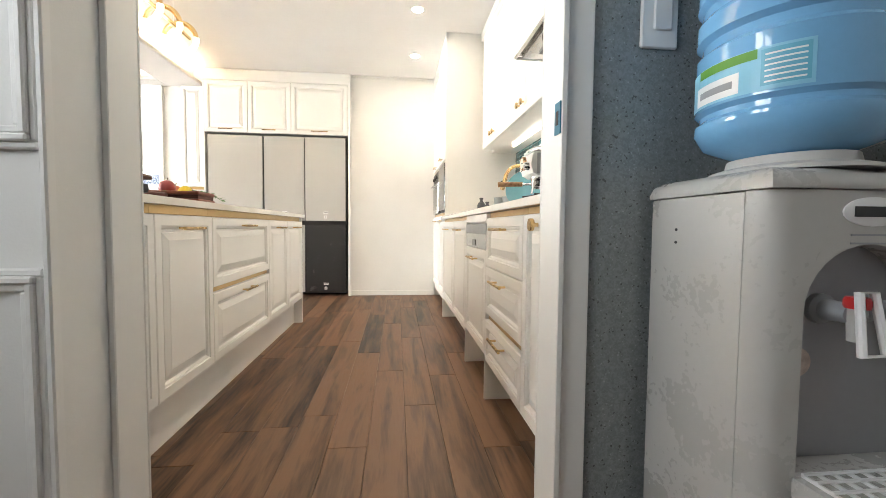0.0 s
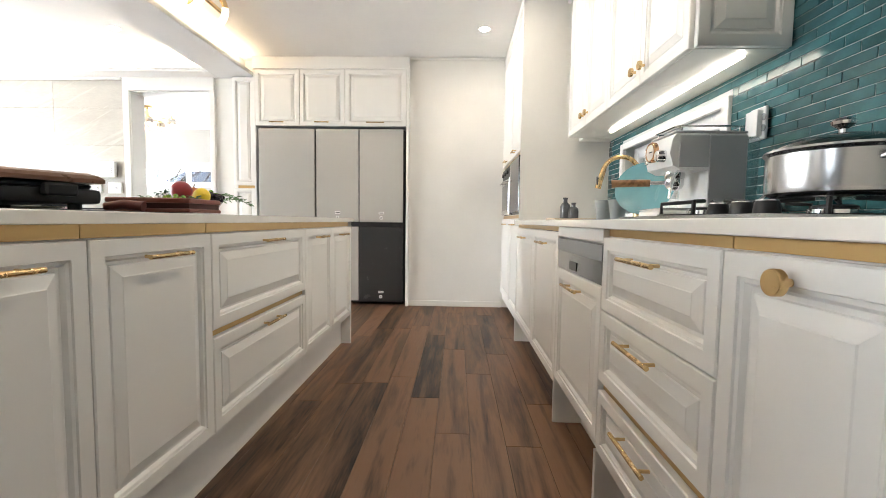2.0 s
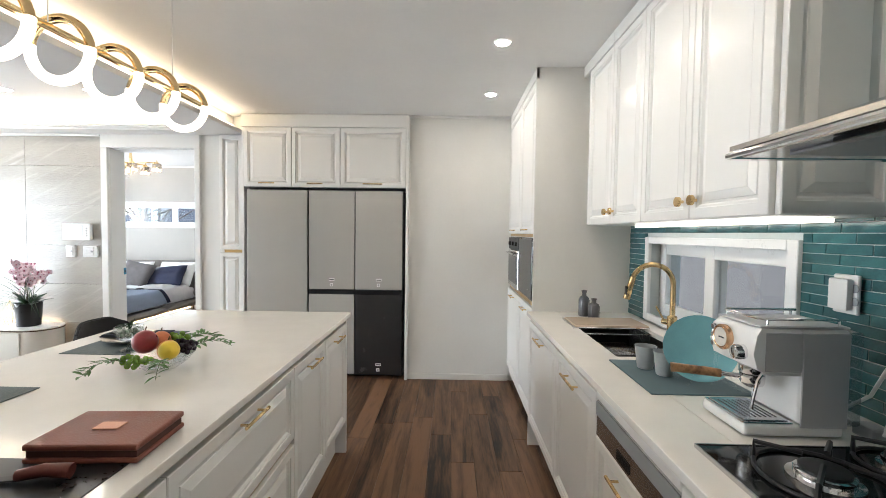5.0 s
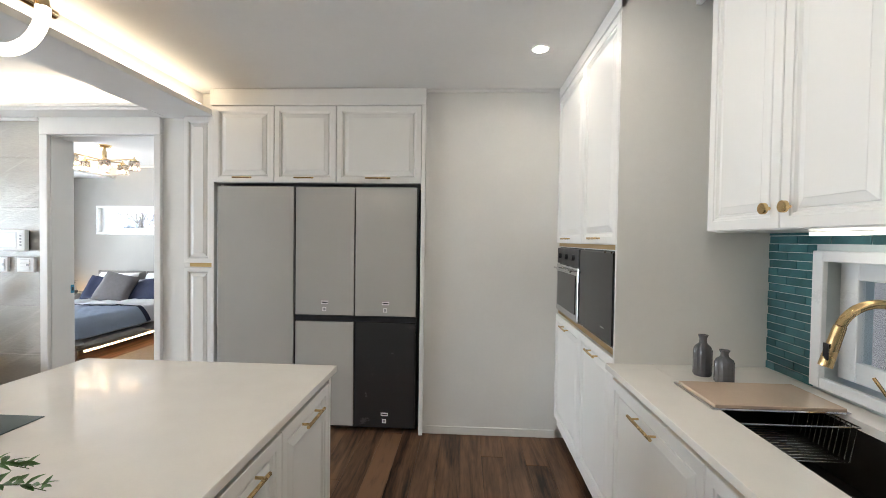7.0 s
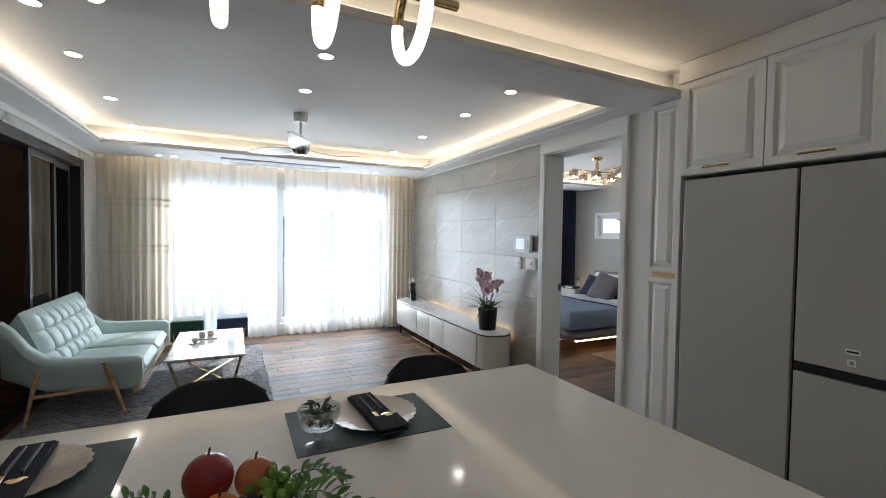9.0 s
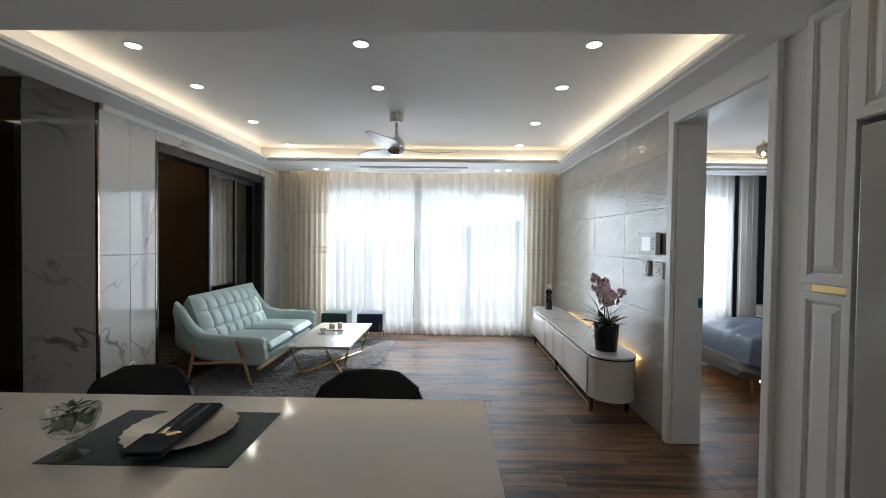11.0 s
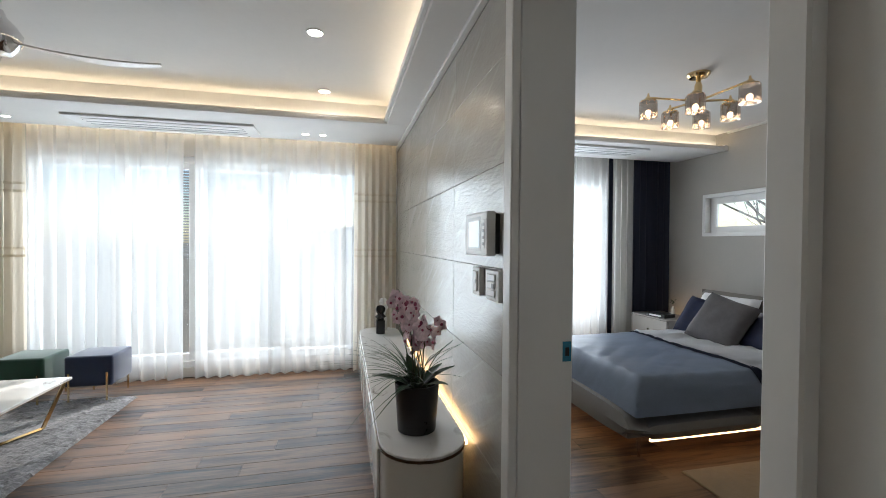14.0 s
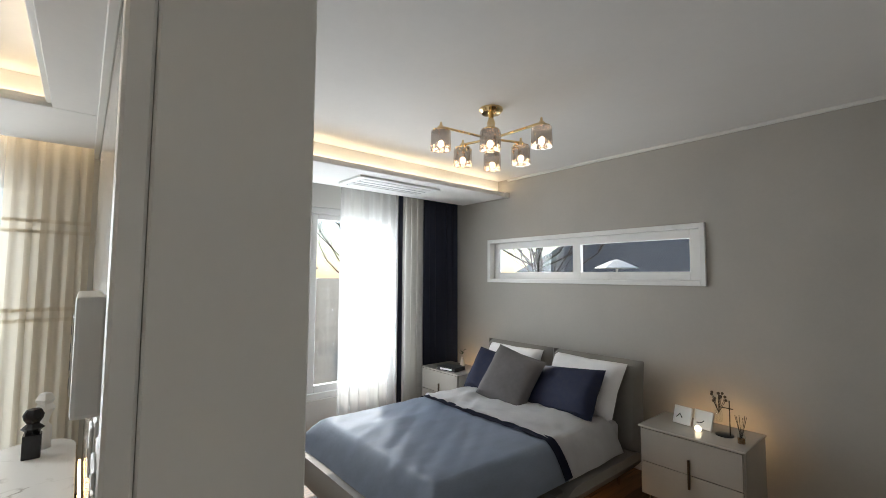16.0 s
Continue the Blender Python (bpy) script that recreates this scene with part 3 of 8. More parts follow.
struct("trim_ceiling_kitchen", box(-0.44, 4.935, H - 0.025, 0.56, 4.955, H, 0.004), TRIM)
struct("trim_ceiling_bedroom", box(-5.95, 8.478, HL - 0.025, -2.36, 8.5, HL, 0.004), TRIM)
# living room south: marble, dark study behind black framed glass
bm = box(-4.205, 0.25, 0, -3.6, 0.81, H)
box(WX, 0.63, 0, -6.41, 0.81, H, bm=bm)
box(-6.41, 0.63, 2.29, -4.205, 0.81, H, bm=bm)
struct("wall_living_south", bm, PAINT)
wall("wall_hall_south", -3.6, -1.3, 0, -2.0, -1.15, H, DARK_WALL, "dark brown hall wall")
wall("wall_hall_east", -2.3, -1.15, 0, -2.15, 0.56, H)
wall("wall_study_east", -3.75, -2.6, 0, -3.6, 0.25, H, BRONZE_MIRROR)
wall("wall_study_south", WX, -2.75, 0, -3.6, -2.6, H, DARK_WALL, "dark brown study wall")
struct("wall_study_west", box(WX, -2.6, 0, WX + 0.03, 0.63, H), DARK_WALL)
# ceilings
struct("ceiling_kitchen", box(-2.24, -2.35, H, 1.42, 5.15, H + 0.12), CEILING)
bm = box(-7.15, -2.75, HL, -2.36, 8.7, HL + 0.12)
struct("ceiling_living", bm, CEILING)
# soffit ring with a light trough, beam towards the kitchen
bm = box(-6.70, 0.83, SO, -5.88, 5.03, SO + 0.045, 0.004)
box(-6.70, 0.83, SO + 0.045, -6.03, 5.03, HL, bm=bm)
box(-5.88, 4.81, SO, -2.51, 5.03, SO + 0.045, 0.004, bm=bm)
box(-6.03, 4.94, SO + 0.045, -2.36, 5.03, HL, bm=bm)
box(-5.88, 0.81, SO, -2.51, 1.10, SO + 0.045, 0.004, bm=bm)
box(-6.03, 0.81, SO + 0.045, -2.36, 0.96, HL, bm=bm)
box(-2.51, 0.79, SO, -2.11, 5.03, SO + 0.045, 0.004, bm=bm)
box(-2.39, 0.79, SO + 0.045, -2.23, 5.03, H + 0.1, bm=bm)
struct("ceiling_soffit", bm, CEILING, "white dropped soffit with a lit trough")
bm = box(-5.9, 4.785, SO + 0.02, -2.5, 4.812, SO + 0.05, 0.004)
box(-5.905, 1.1, SO + 0.02, -5.878, 4.79, SO + 0.05, 0.004, bm=bm)
box(-5.9, 1.098, SO + 0.02, -2.5, 1.125, SO + 0.05, 0.004, bm=bm)
struct("trim_soffit", bm, TRIM)
bm = box(WX, 4.995, SO - 0.022, -3.58, 5.03, SO, 0.004)
box(-6.7, 0.83, SO - 0.05, -3.6, 0.86, SO, 0.006, bm=bm)
struct("trim_crown", bm, TRIM)
# bedroom soffit beside the window
bm = box(-6.68, 5.228, SO, -5.95, 8.5, SO + 0.045, 0.004)
box(-6.68, 5.228, SO + 0.045, -6.1, 8.5, HL, bm=bm)
box(-6.0, 8.44, SO - 0.005, -5.94, 8.5, SO + 0.05, 0.004, bm=bm)
struct("ceiling_soffit_bedroom", bm, CEILING)


def led(name, x0, y0, z0, x1, y1, z1, material, label):
    return tagged(part(name, box(x0, y0, z0, x1, y1, z1), material), label, "led strip", "led strips")


Z = SO + 0.05
led("led_strip", -5.86, 4.915, Z, -2.55, 4.93, Z + 0.02, WARM_LED, "warm led strip in the soffit trough")
led("led_strip", -6.02, 1.1, Z, -6.005, 4.8, Z + 0.02, WARM_LED, "warm led strip in the soffit trough")
led("led_strip", -5.86, 0.97, Z, -2.55, 0.985, Z + 0.02, WARM_LED, "warm led strip in the soffit trough")
led("led_strip", -2.175, 0.85, Z, -2.16, 4.9, Z + 0.02, BEAM_LED, "warm led strip on the kitchen beam")
led("led_strip", -6.9, 1.0, 2.56, -6.885, 5.0, 2.575, WARM_LED, "warm led strip above the curtain")
led("led_strip", -6.085, 5.3, Z, -6.07, 8.45, Z + 0.02, WARM_LED, "warm led strip in the bedroom soffit")


# ---- kitchen cabinets ----
def cabinet(name, label, x, y, turn, w, z0, z1, depth, fronts, group="kitchen cabinets", handle="bar", cat="cabinet"):
    """A cabinet unit; fronts: (x0, x1, z0, z1, handle x, handle z, handle length)."""
    c = thing(name, label, cat, x, y, 0, turn, group)
    part("body", box(0.001, 0.001, z0, w - 0.001, depth, z1), LACQUER, c)
    for x0, x1, a, b, hx, hz, hl in fronts:
        d = part("drawer_front" if (b - a) < 0.36 else "door", panel_door(x1 - x0 - 0.004, b - a), LACQUER, c, m=pose(x0 + 0.002, 0, a))
        if hl > 0:
            bar_handle(hl, d, hx - x0 - 0.002, hz - a)
        elif hl < 0:
            knob(d, hx - x0 - 0.002, hz - a)
    return c


def gold_channel(parent, x0, x1, z0, z1, deep=0.02):
    return part("gold_channel", box(x0 + 0.001, -0.003, z0, x1 - 0.001, 0.03 + deep, z1), BRASS_FLAT, parent, "recessed brass grip channel")


CT = 0.93
# right-hand run, facing -x: local x goes south
RX = 0.548
u = cabinet("base_cabinet", "white raised-panel base cabinet under the sink", RX, 3.66, -90, 0.74, 0.19, 0.66, 0.6, [(0, 0.74, 0.19, 0.876, 0.37, 0.815, 0.2)])
gold_channel(u, 0, 0.74, 0.879, 0.9)
u = cabinet("base_cabinet", "white raised-panel base cabinet under the sink", RX, 2.92, -90, 0.6, 0.19, 0.66, 0.6, [(0, 0.6, 0.19, 0.876, 0.3, 0.815, 0.2)])
gold_channel(u, 0, 0.6, 0.879, 0.9)
u = thing("dishwasher", "built-in dishwasher with a white panel and steel strip", "dishwasher", RX, 2.32, 0, -90)
part("body", box(0.002, 0.002, 0.19, 0.582, 0.58, 0.899), LACQUER, u)
d = part("door", panel_door(0.576, 0.5), LACQUER, u, m=pose(0.004, 0, 0.22))
bar_handle(0.2, d, 0.29, 0.45)
p = part("control_panel", box(0.004, -0.019, 0.722, 0.58, 0.0, 0.855, 0.003), STEEL, u, "brushed steel control strip")
part("grip", box(0.004, -0.022, 0.80, 0.58, -0.0195, 0.85, 0.002), GREY_PLASTIC, p)
part("display", box(0.2, -0.0215, 0.735, 0.3, -0.0195, 0.768, 0.001), BLACK_GLASS, p)
part("top_strip", box(0.002, -0.021, 0.86, 0.582, 0.0, 0.9, 0.002), LACQUER, u)
u = cabinet("drawer_unit", "white three-drawer unit under the hob", RX, 1.736, -90, 0.588, 0.2, 0.878, 0.6,
            [(0, 0.588, 0.652, 0.876, 0.294, 0.825, 0.2), (0, 0.588, 0.428, 0.648, 0.294, 0.6, 0.2), (0, 0.588, 0.2, 0.396, 0.294, 0.35, 0.2)], cat="drawers")
gold_channel(u, 0, 0.588, 0.879, 0.9)
gold_channel(u, 0, 0.588, 0.399, 0.426)
u = cabinet("base_cabinet", "white base cabinet with a round brass knob", RX, 1.147, -90, 0.34, 0.2, 0.878, 0.6, [(0, 0.34, 0.2, 0.876, 0.15, 0.842, -1)])
gold_channel(u, 0, 0.34, 0.879, 0.9)
for y in (3.655, 2.33, 1.745):
    u = tagged(part("cabinet_leg", box(0.53, y, 0.0, 1.1, y + 0.018, 0.19, 0.001), LACQUER), "white panel leg under the base cabinets", "cabinet leg", "cabinet legs")
tagged(part("plinth", box(0.66, 0.81, 0, 0.678, 3.65, 0.19), LACQUER), "white recessed plinth under the base cabinets", "plinth")
# worktop, with a sink cut-out
SX0, SX1, SY0, SY1 = 0.72, 1.11, 2.62, 3.42
bm = box(0.512, 0.795, 0.902, SX0, 3.70, CT, 0.002)
box(SX1, 0.795, 0.902, 1.218, 3.70, CT, bm=bm)
box(SX0, SY1, 0.902, SX1, 3.70, CT, bm=bm)
box(SX0, 0.795, 0.902, SX1, SY0, CT, bm=bm)
tagged(part("worktop", bm, QUARTZ), "white polished quartz worktop along the tiled wall", "worktop")
# tall unit with ovens
TX = 0.572
u = cabinet("tall_cabinet", "tall white cabinet with built-in black ovens", TX, 4.95, -90, 1.25, 0.1, 2.55, 0.62,
            [(0.0, 0.66, 1.47, 2.53, 0.33, 1.5, 0.14), (0.66, 1.23, 1.47, 2.53, 0.95, 1.5, 0.14), (0.0, 0.66, 0.17, 0.945, 0.33, 0.895, 0.16), (0.66, 1.23, 0.17, 0.945, 0.95, 0.895, 0.16)])
part("side_panel", box(1.231, -0.021, 0.0, 1.25, 0.648, H - 0.002), PAINT, u, "plain white side panel")
part("crown", box(0, -0.024, 2.535, 1.25, 0.0, H - 0.003, 0.002), LACQUER, u)
gold_channel(u, 0, 1.23, 1.445, 1.468)
gold_channel(u, 0, 1.23, 0.948, 0.975)
o = thing("oven", "built-in black oven with a steel trimmed glass door", "oven", TX, 4.93, 0, -90)
part("body", box(0.02, 0.0, 0.98, 0.62, -0.004, 1.44), BLACK, o)
d = part("door", box(0.03, -0.03, 0.985, 0.61, -0.0045, 1.32, 0.004), STEEL, o)
part("glass", box(0.08, -0.034, 1.03, 0.56, -0.031, 1.27, 0.001), BLACK_GLASS, d, "dark glass")
bar_handle(0.46, d, 0.32, 1.295, -0.03, material=STEEL)
p = part("control_panel", box(0.03, -0.026, 1.325, 0.61, -0.0045, 1.435, 0.003), BLACK, o)
for x in (0.14, 0.32, 0.5):
    part("dial", lathe([(0.02, 0), (0.019, 0.016), (0.017, 0.018), (0, 0.018)], 16), BLACK, p, smooth=True, m=pose(x, -0.026, 1.38, 90))
o = thing("microwave", "built-in black glass microwave", "microwave", TX, 4.28, 0, -90)
part("body", box(0.0, 0.0, 0.98, 0.57, -0.004, 1.44), BLACK, o)
d = part("door", box(0.005, -0.03, 1.0, 0.565, -0.0045, 1.435, 0.006), BLACK_GLASS, o)
part("badge", box(0.4, -0.0315, 1.06, 0.46, -0.0302, 1.066), STEEL, d)
# wall cabinets
UX = 0.893
for k, (a, b) in enumerate(((3.57, 3.16), (3.16, 2.775), (2.775, 2.365), (2.365, 1.965))):
    w = a - b
    hx = w - 0.045 if k % 2 == 0 else 0.045
    u = cabinet("wall_cabinet", "white raised-panel wall cabinet with a brass knob", UX, a, -90, w, 1.53, 2.55, 0.32, [(0, w, 1.532, 2.53, hx, 1.6, -1)])
    if k == 0:
        part("filler", box(-0.125, 0.09, 1.53, -0.002, 0.32, 2.55), LACQUER, u)
    if k == 3:
        part("side_panel", panel_door(0.32, 1.0), LACQUER, u, m=pose(w, -0.002, 1.532, 0, 0, 90))
    part("crown", box(-0.125 if k == 0 else 0, -0.024, 2.535, w, 0.0, H - 0.003, 0.002), LACQUER, u)
led("led_strip", 1.075, 2.0, 1.514, 1.089, 3.3, 1.526, WHITE_LED, "bright led strip under the wall cabinets")
# cooker hood
h = thing("cooker_hood", "stainless steel cooker hood with a glass edge", "cooker hood", 0, 0, 0)
part("canopy", loft([(0.70, 0.945, 1.215, 1.875, 1.69), (0.70, 0.945, 1.215, 1.875, 1.702), (0.80, 1.03, 1.215, 1.79, 1.735), (0.93, 1.19, 1.215, 1.63, 1.785)]), STEEL, h)
part("underside", box(0.72, 0.955, 1.672, 1.2, 1.86, 1.69, 0.003), STEEL, h)
for y in (1.02, 1.42):
    part("filter", box(0.78, y, 1.664, 1.12, y + 0.36, 1.6715, 0.002), GREY_PLASTIC, h)
part("control_bar", box(0.74, 1.3, 1.66, 0.775, 1.62, 1.671, 0.002), BLACK_GLASS, h)
part("rail", tube([(1.19, 1.875, 1.676), (0.70, 1.875, 1.676), (0.69, 1.865, 1.676), (0.69, 0.95, 1.676)], 0.008, 8), CHROME, h, "chrome edge rail", True)
part("chimney", box(0.95, 1.22, 1.78, 1.2, 1.6, H - 0.01, 0.003), LACQUER, h, "white hood cover")

# island, facing +x: local x goes north
IX = -0.723
g = "island units"
for a, b, fronts in ((0.86, 1.284, None), (1.284, 1.735, None), (2.57, 3.035, None), (3.035, 3.495, None)):
    w = b - a
    u = cabinet("base_cabinet", "white raised-panel island cabinet with a brass bar handle", IX, a, 90, w, 0.2, 0.87, 0.62, [(0, w, 0.215, 0.868, w / 2, 0.82, 0.17)], g)
    gold_channel(u, 0, w, 0.871, 0.901)
u = cabinet("drawer_unit", "white two-drawer island unit", IX, 1.735, 90, 0.835, 0.2, 0.87, 0.62,
            [(0, 0.835, 0.555, 0.868, 0.42, 0.832, 0.17), (0, 0.835, 0.215, 0.528, 0.42, 0.495, 0.17)], g, cat="drawers")
gold_channel(u, 0, 0.835, 0.871, 0.901)
gold_channel(u, 0, 0.835, 0.531, 0.553)
tagged(part("plinth", box(-1.3, 0.88, 0, -0.772, 3.49, 0.2), LACQUER), "white plinth under the island", "plinth")
tagged(part("end_panel", box(-1.78, 3.497, 0, -0.702, 3.52, 0.901, 0.001), LACQUER), "white end panel of the island", "panel")
tagged(part("end_panel", box(-1.78, 0.835, 0, -0.702, 0.858, 0.901, 0.001), LACQUER), "white end panel of the island", "panel")
tagged(part("back_panel", box(-1.38, 0.86, 0, -1.35, 3.495, 0.901), LACQUER), "white back panel of the island", "panel")
tagged(part("worktop", box(-1.82, 0.82, 0.902, -0.683, 3.545, CT, 0.003, 2), QUARTZ), "white polished quartz island worktop", "worktop")

# refrigerators and the cabinets round them
FY = 4.914
f = thing("refrigerator", "tall single-door refrigerator with a satin grey front", "refrigerator", -2.04, FY, 0, 0, "refrigerators")
part("body", box(0.0, 0.03, 0.03, 0.6, 0.7, 1.87), BLACK, f)
part("door", box(0.0, 0.0, 0.06, 0.598, 0.029, 1.87, 0.004, 2), FRIDGE_GREY, f)
f = thing("refrigerator", "four-door refrigerator with grey panels and one charcoal panel", "refrigerator", -1.425, FY, 0, 0, "refrigerators")
part("body", box(0.0, 0.03, 0.03, 0.935, 0.7, 1.87), BLACK, f)
for x0, x1, z0, z1, m_, lb in ((0, 0.452, 0.895, 1.87, FRIDGE_GREY, ""), (0.462, 0.925, 0.895, 1.87, FRIDGE_GREY, ""), (0, 0.452, 0.05, 0.845, FRIDGE_GREY, ""), (0.462, 0.925, 0.05, 0.845, FRIDGE_DARK, "charcoal door panel")):
    d = part("door", box(x0, 0, z0, x1, 0.029, z1, 0.004, 2), m_, f, lb)
    if not (x0 == 0 and z0 < 0.5):
        cx = (x0 + x1) / 2
        part("label", box(cx - 0.025, -0.0015, z0 + 0.085, cx + 0.03, -0.0002, z0 + 0.11), WHITE_PLASTIC, d, "small white badge")
        part("label_print", box(cx - 0.02, -0.0022, z0 + 0.093, cx + 0.025, -0.0016, z0 + 0.102), BLACK, d)
        part("sticker", box(cx - 0.015, -0.0015, z0 + 0.03, cx + 0.015, -0.0002, z0 + 0.062), WHITE_PLASTIC, d, "small square sticker")
        part("sticker_print", box(cx - 0.008, -0.0022, z0 + 0.036, cx + 0.009, -0.0016, z0 + 0.055), GREY_PLASTIC, d)
part("handle_bar", box(0.0, 0.005, 0.85, 0.93, 0.028, 0.89, 0.002), BLACK, f)
for a, b in ((-2.075, -1.6), (-1.6, -1.118), (-1.118, -0.47)):
    u = cabinet("bridge_cabinet", "white raised-panel cabinet above the refrigerators", a, 4.94, 0, b - a, 1.9, 2.5, 0.6, [(0, b - a, 1.902, 2.482, (b - a) / 2, 1.93, 0.0)])
    bar_handle(0.15 if b - a < 0.5 else 0.19, u, (b - a) / 2, 1.935)
u = tagged(part("crown_panel", box(-2.095, 4.905, 2.484, -0.44, 5.5, H - 0.003, 0.002), LACQUER), "white crown panel above the refrigerator cabinets", "panel")
u = tagged(part("side_panel", box(-0.468, 4.905, 0, -0.44, 5.6, 2.484, 0.002), LACQUER), "white panel beside the refrigerator", "panel")
u = tagged(part("side_panel", box(-2.097, 4.93, 0, -2.077, 5.6, 2.484, 0.002), LACQUER), "white panel beside the refrigerator", "panel")
wall("wall_niche", -2.1, 5.65, 0, -0.4, 5.75, H)
u = cabinet("pantry_cabinet", "narrow tall white pantry cabinet", -2.335, 4.971, 0, 0.237, 0.1, SO - 0.002, 0.05, [(0, 0.237, 1.275, 2.41, 0.1, 1.3, 0.0), (0, 0.237, 0.12, 1.24, 0.1, 1.2, 0.0)])
gold_channel(u, 0.04, 0.237, 1.243, 1.272)
# kitchen window
w = tagged(new("window_1"), "white framed sliding window above the sink", "window", "", "structure")
bm = box(1.2, 2.262, 0.945, 1.222, 2.315, 1.46, 0.003)
box(1.2, 3.395, 0.945, 1.222, 3.443, 1.46, 0.003, bm=bm)
box(1.2, 2.315, 1.42, 1.222, 3.395, 1.46, 0.003, bm=bm)
box(1.2, 2.315, 0.945, 1.222, 3.395, 0.985, 0.003, bm=bm)
part("window_frame", bm, PVC, w)
for a, b, x in ((2.29, 2.89, 1.25), (2.82, 3.425, 1.29)):
    bm = box(x, a, 0.98, x + 0.03, a + 0.075, 1.43, 0.003)
    box(x, b - 0.075, 0.98, x + 0.03, b, 1.43, 0.003, bm=bm)
    box(x, a + 0.075, 1.355, x + 0.03, b - 0.075, 1.43, 0.003, bm=bm)
    box(x, a + 0.075, 0.98, x + 0.03, b - 0.075, 1.055, 0.003, bm=bm)
    s = part("sash", bm, PVC, w)
    p = part("pane", box(x + 0.012, a + 0.07, 1.05, x + 0.018, b - 0.07, 1.36), CLEAR, s)
    p.visible_shadow = False

# ---- utility doorway things ----
t = thing("water_dispenser", "white plastic water dispenser against the stone panel", "water dispenser", 0.672, 0.655, 0, 0)
t.matrix_basis = pose(0.672, 0.655, 0) @ Matrix.Diagonal((1.06, 1.24, 1.02, 1))
IVORY = mat("ivory_plastic", (0.48, 0.47, 0.445), 0.28, vary=0.03)
part("body", box(0.0, -0.205, 0.0, 0.33, 0.0, 0.878, 0.006, 2), IVORY, t, smooth=True)
for z in (0.815, 0.79):
    part("screw", lathe([(0.003, 0), (0.003, 0.001), (0, 0.001)], 8), BLACK, t, m=pose(-0.0003, -0.07, z, 0, -90))


def arched_shell(x0, x1, y0, y1, z0, z1, arch, r=0.035, deep=0.034):
    """A front cover with rounded upright edges and an arched niche pressed into it."""
    bm = bmesh.new()
    v = bm.verts.new
    cor = [(x0, y1)] + [(x0 + r - r * math.cos(radians(a)), y0 + r - r * math.sin(radians(a))) for a in range(0, 91, 15)]
    for flip in (False, True):
        pts = [(x0 + x1 - x, y) if flip else (x, y) for x, y in cor]
        cols = [(v((x, y, z0)), v((x, y, z1))) for x, y in pts]
        for a, b in zip(cols, cols[1:]):
            bm.faces.new((a[0], b[0], b[1], a[1]) if not flip else (b[0], a[0], a[1], b[1]))
    ax0, ax1, az = arch[0][0], arch[-1][0], arch[0][1]
    for a, b in ((x0 + r, ax0), (ax1, x1 - r)):
        bm.faces.new([v(c) for c in ((a, y0, z0), (b, y0, z0), (b, y0, z1), (a, y0, z1))])
    bm.faces.new([v(c) for c in ((ax0, y0, z0), (ax1, y0, z0), (ax1, y0, az), (ax0, y0, az))])
    for p, q in zip(arch[1:-1], arch[2:-1]):
        bm.faces.new([v(c) for c in ((p[0], y0, p[1]), (q[0], y0, q[1]), (q[0], y0, z1), (p[0], y0, z1))])
    ring = arch + [arch[0]]
    for p, q in zip(ring, ring[1:]):
        bm.faces.new([v(c) for c in ((p[0], y0, p[1]), (p[0], y0 + deep, p[1]), (q[0], y0 + deep, q[1]), (q[0], y0, q[1]))])
    bmesh.ops.remove_doubles(bm, verts=bm.verts, dist=0.0002)
    return bm


arch = [(0.06, 0.44)] + [(0.165 - 0.105 * math.cos(math.pi * k / 16), 0.69 + 0.105 * math.sin(math.pi * k / 16)) for k in range(17)] + [(0.27, 0.44)]
part("front_shell", arched_shell(0.0, 0.33, -0.246, -0.2065, 0.02, 0.878, arch), IVORY, t, smooth=True)
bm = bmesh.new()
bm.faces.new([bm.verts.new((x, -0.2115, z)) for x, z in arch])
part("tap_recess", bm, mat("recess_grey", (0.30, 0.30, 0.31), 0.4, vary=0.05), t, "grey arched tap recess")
part("top_cap", loft([(-0.004, -0.250, 0.334, 0.0, 0.879), (-0.006, -0.252, 0.336, 0.0, 0.886), (0.0, -0.246, 0.33, -0.004, 0.902), (0.014, -0.232, 0.316, -0.012, 0.912), (0.05, -0.2, 0.28, -0.03, 0.917)]), IVORY, t, smooth=True)
part("collar", lathe([(0.115, 0.915), (0.112, 0.922), (0.088, 0.93), (0.085, 0.945)], 32, at=(0.152, -0.135, 0)), IVORY, t, smooth=True)
for x, c in ((0.125, (0.6, 0.03, 0.03)), (0.205, (0.03, 0.12, 0.5))):
    tap = part("tap", lathe([(0.024, 0), (0.024, 0.008), (0.017, 0.012), (0.015, 0.045), (0, 0.045)], 18), mat("tap_grey", (0.34, 0.35, 0.36), 0.35), t, "grey round tap body", True, pose(x, -0.212, 0.69, 90))
    part("spout", rod((x, -0.262, 0.715), (x, -0.262, 0.65), 0.012, 12, taper=0.009), IVORY, t, smooth=True)
    lever = part("lever", tube([(x - 0.012, -0.272, 0.725), (x - 0.019, -0.284, 0.635), (x + 0.019, -0.284, 0.635), (x + 0.012, -0.272, 0.725)], 0.0055, 8, True), WHITE_PLASTIC, t, "white push lever", True)
    part("tap_ring", lathe([(0.0135, 0.7), (0.0145, 0.704), (0.0145, 0.712), (0.0125, 0.717)], 16, at=(x, -0.262, 0)), mat("tap_red" if c[0] > 0.3 else "tap_blue", c, 0.4), lever, smooth=True)
tray = part("drip_tray", box(0.05, -0.31, 0.40, 0.28, -0.2465, 0.437, 0.008, 2), IVORY, t, "drip tray under the taps", True)
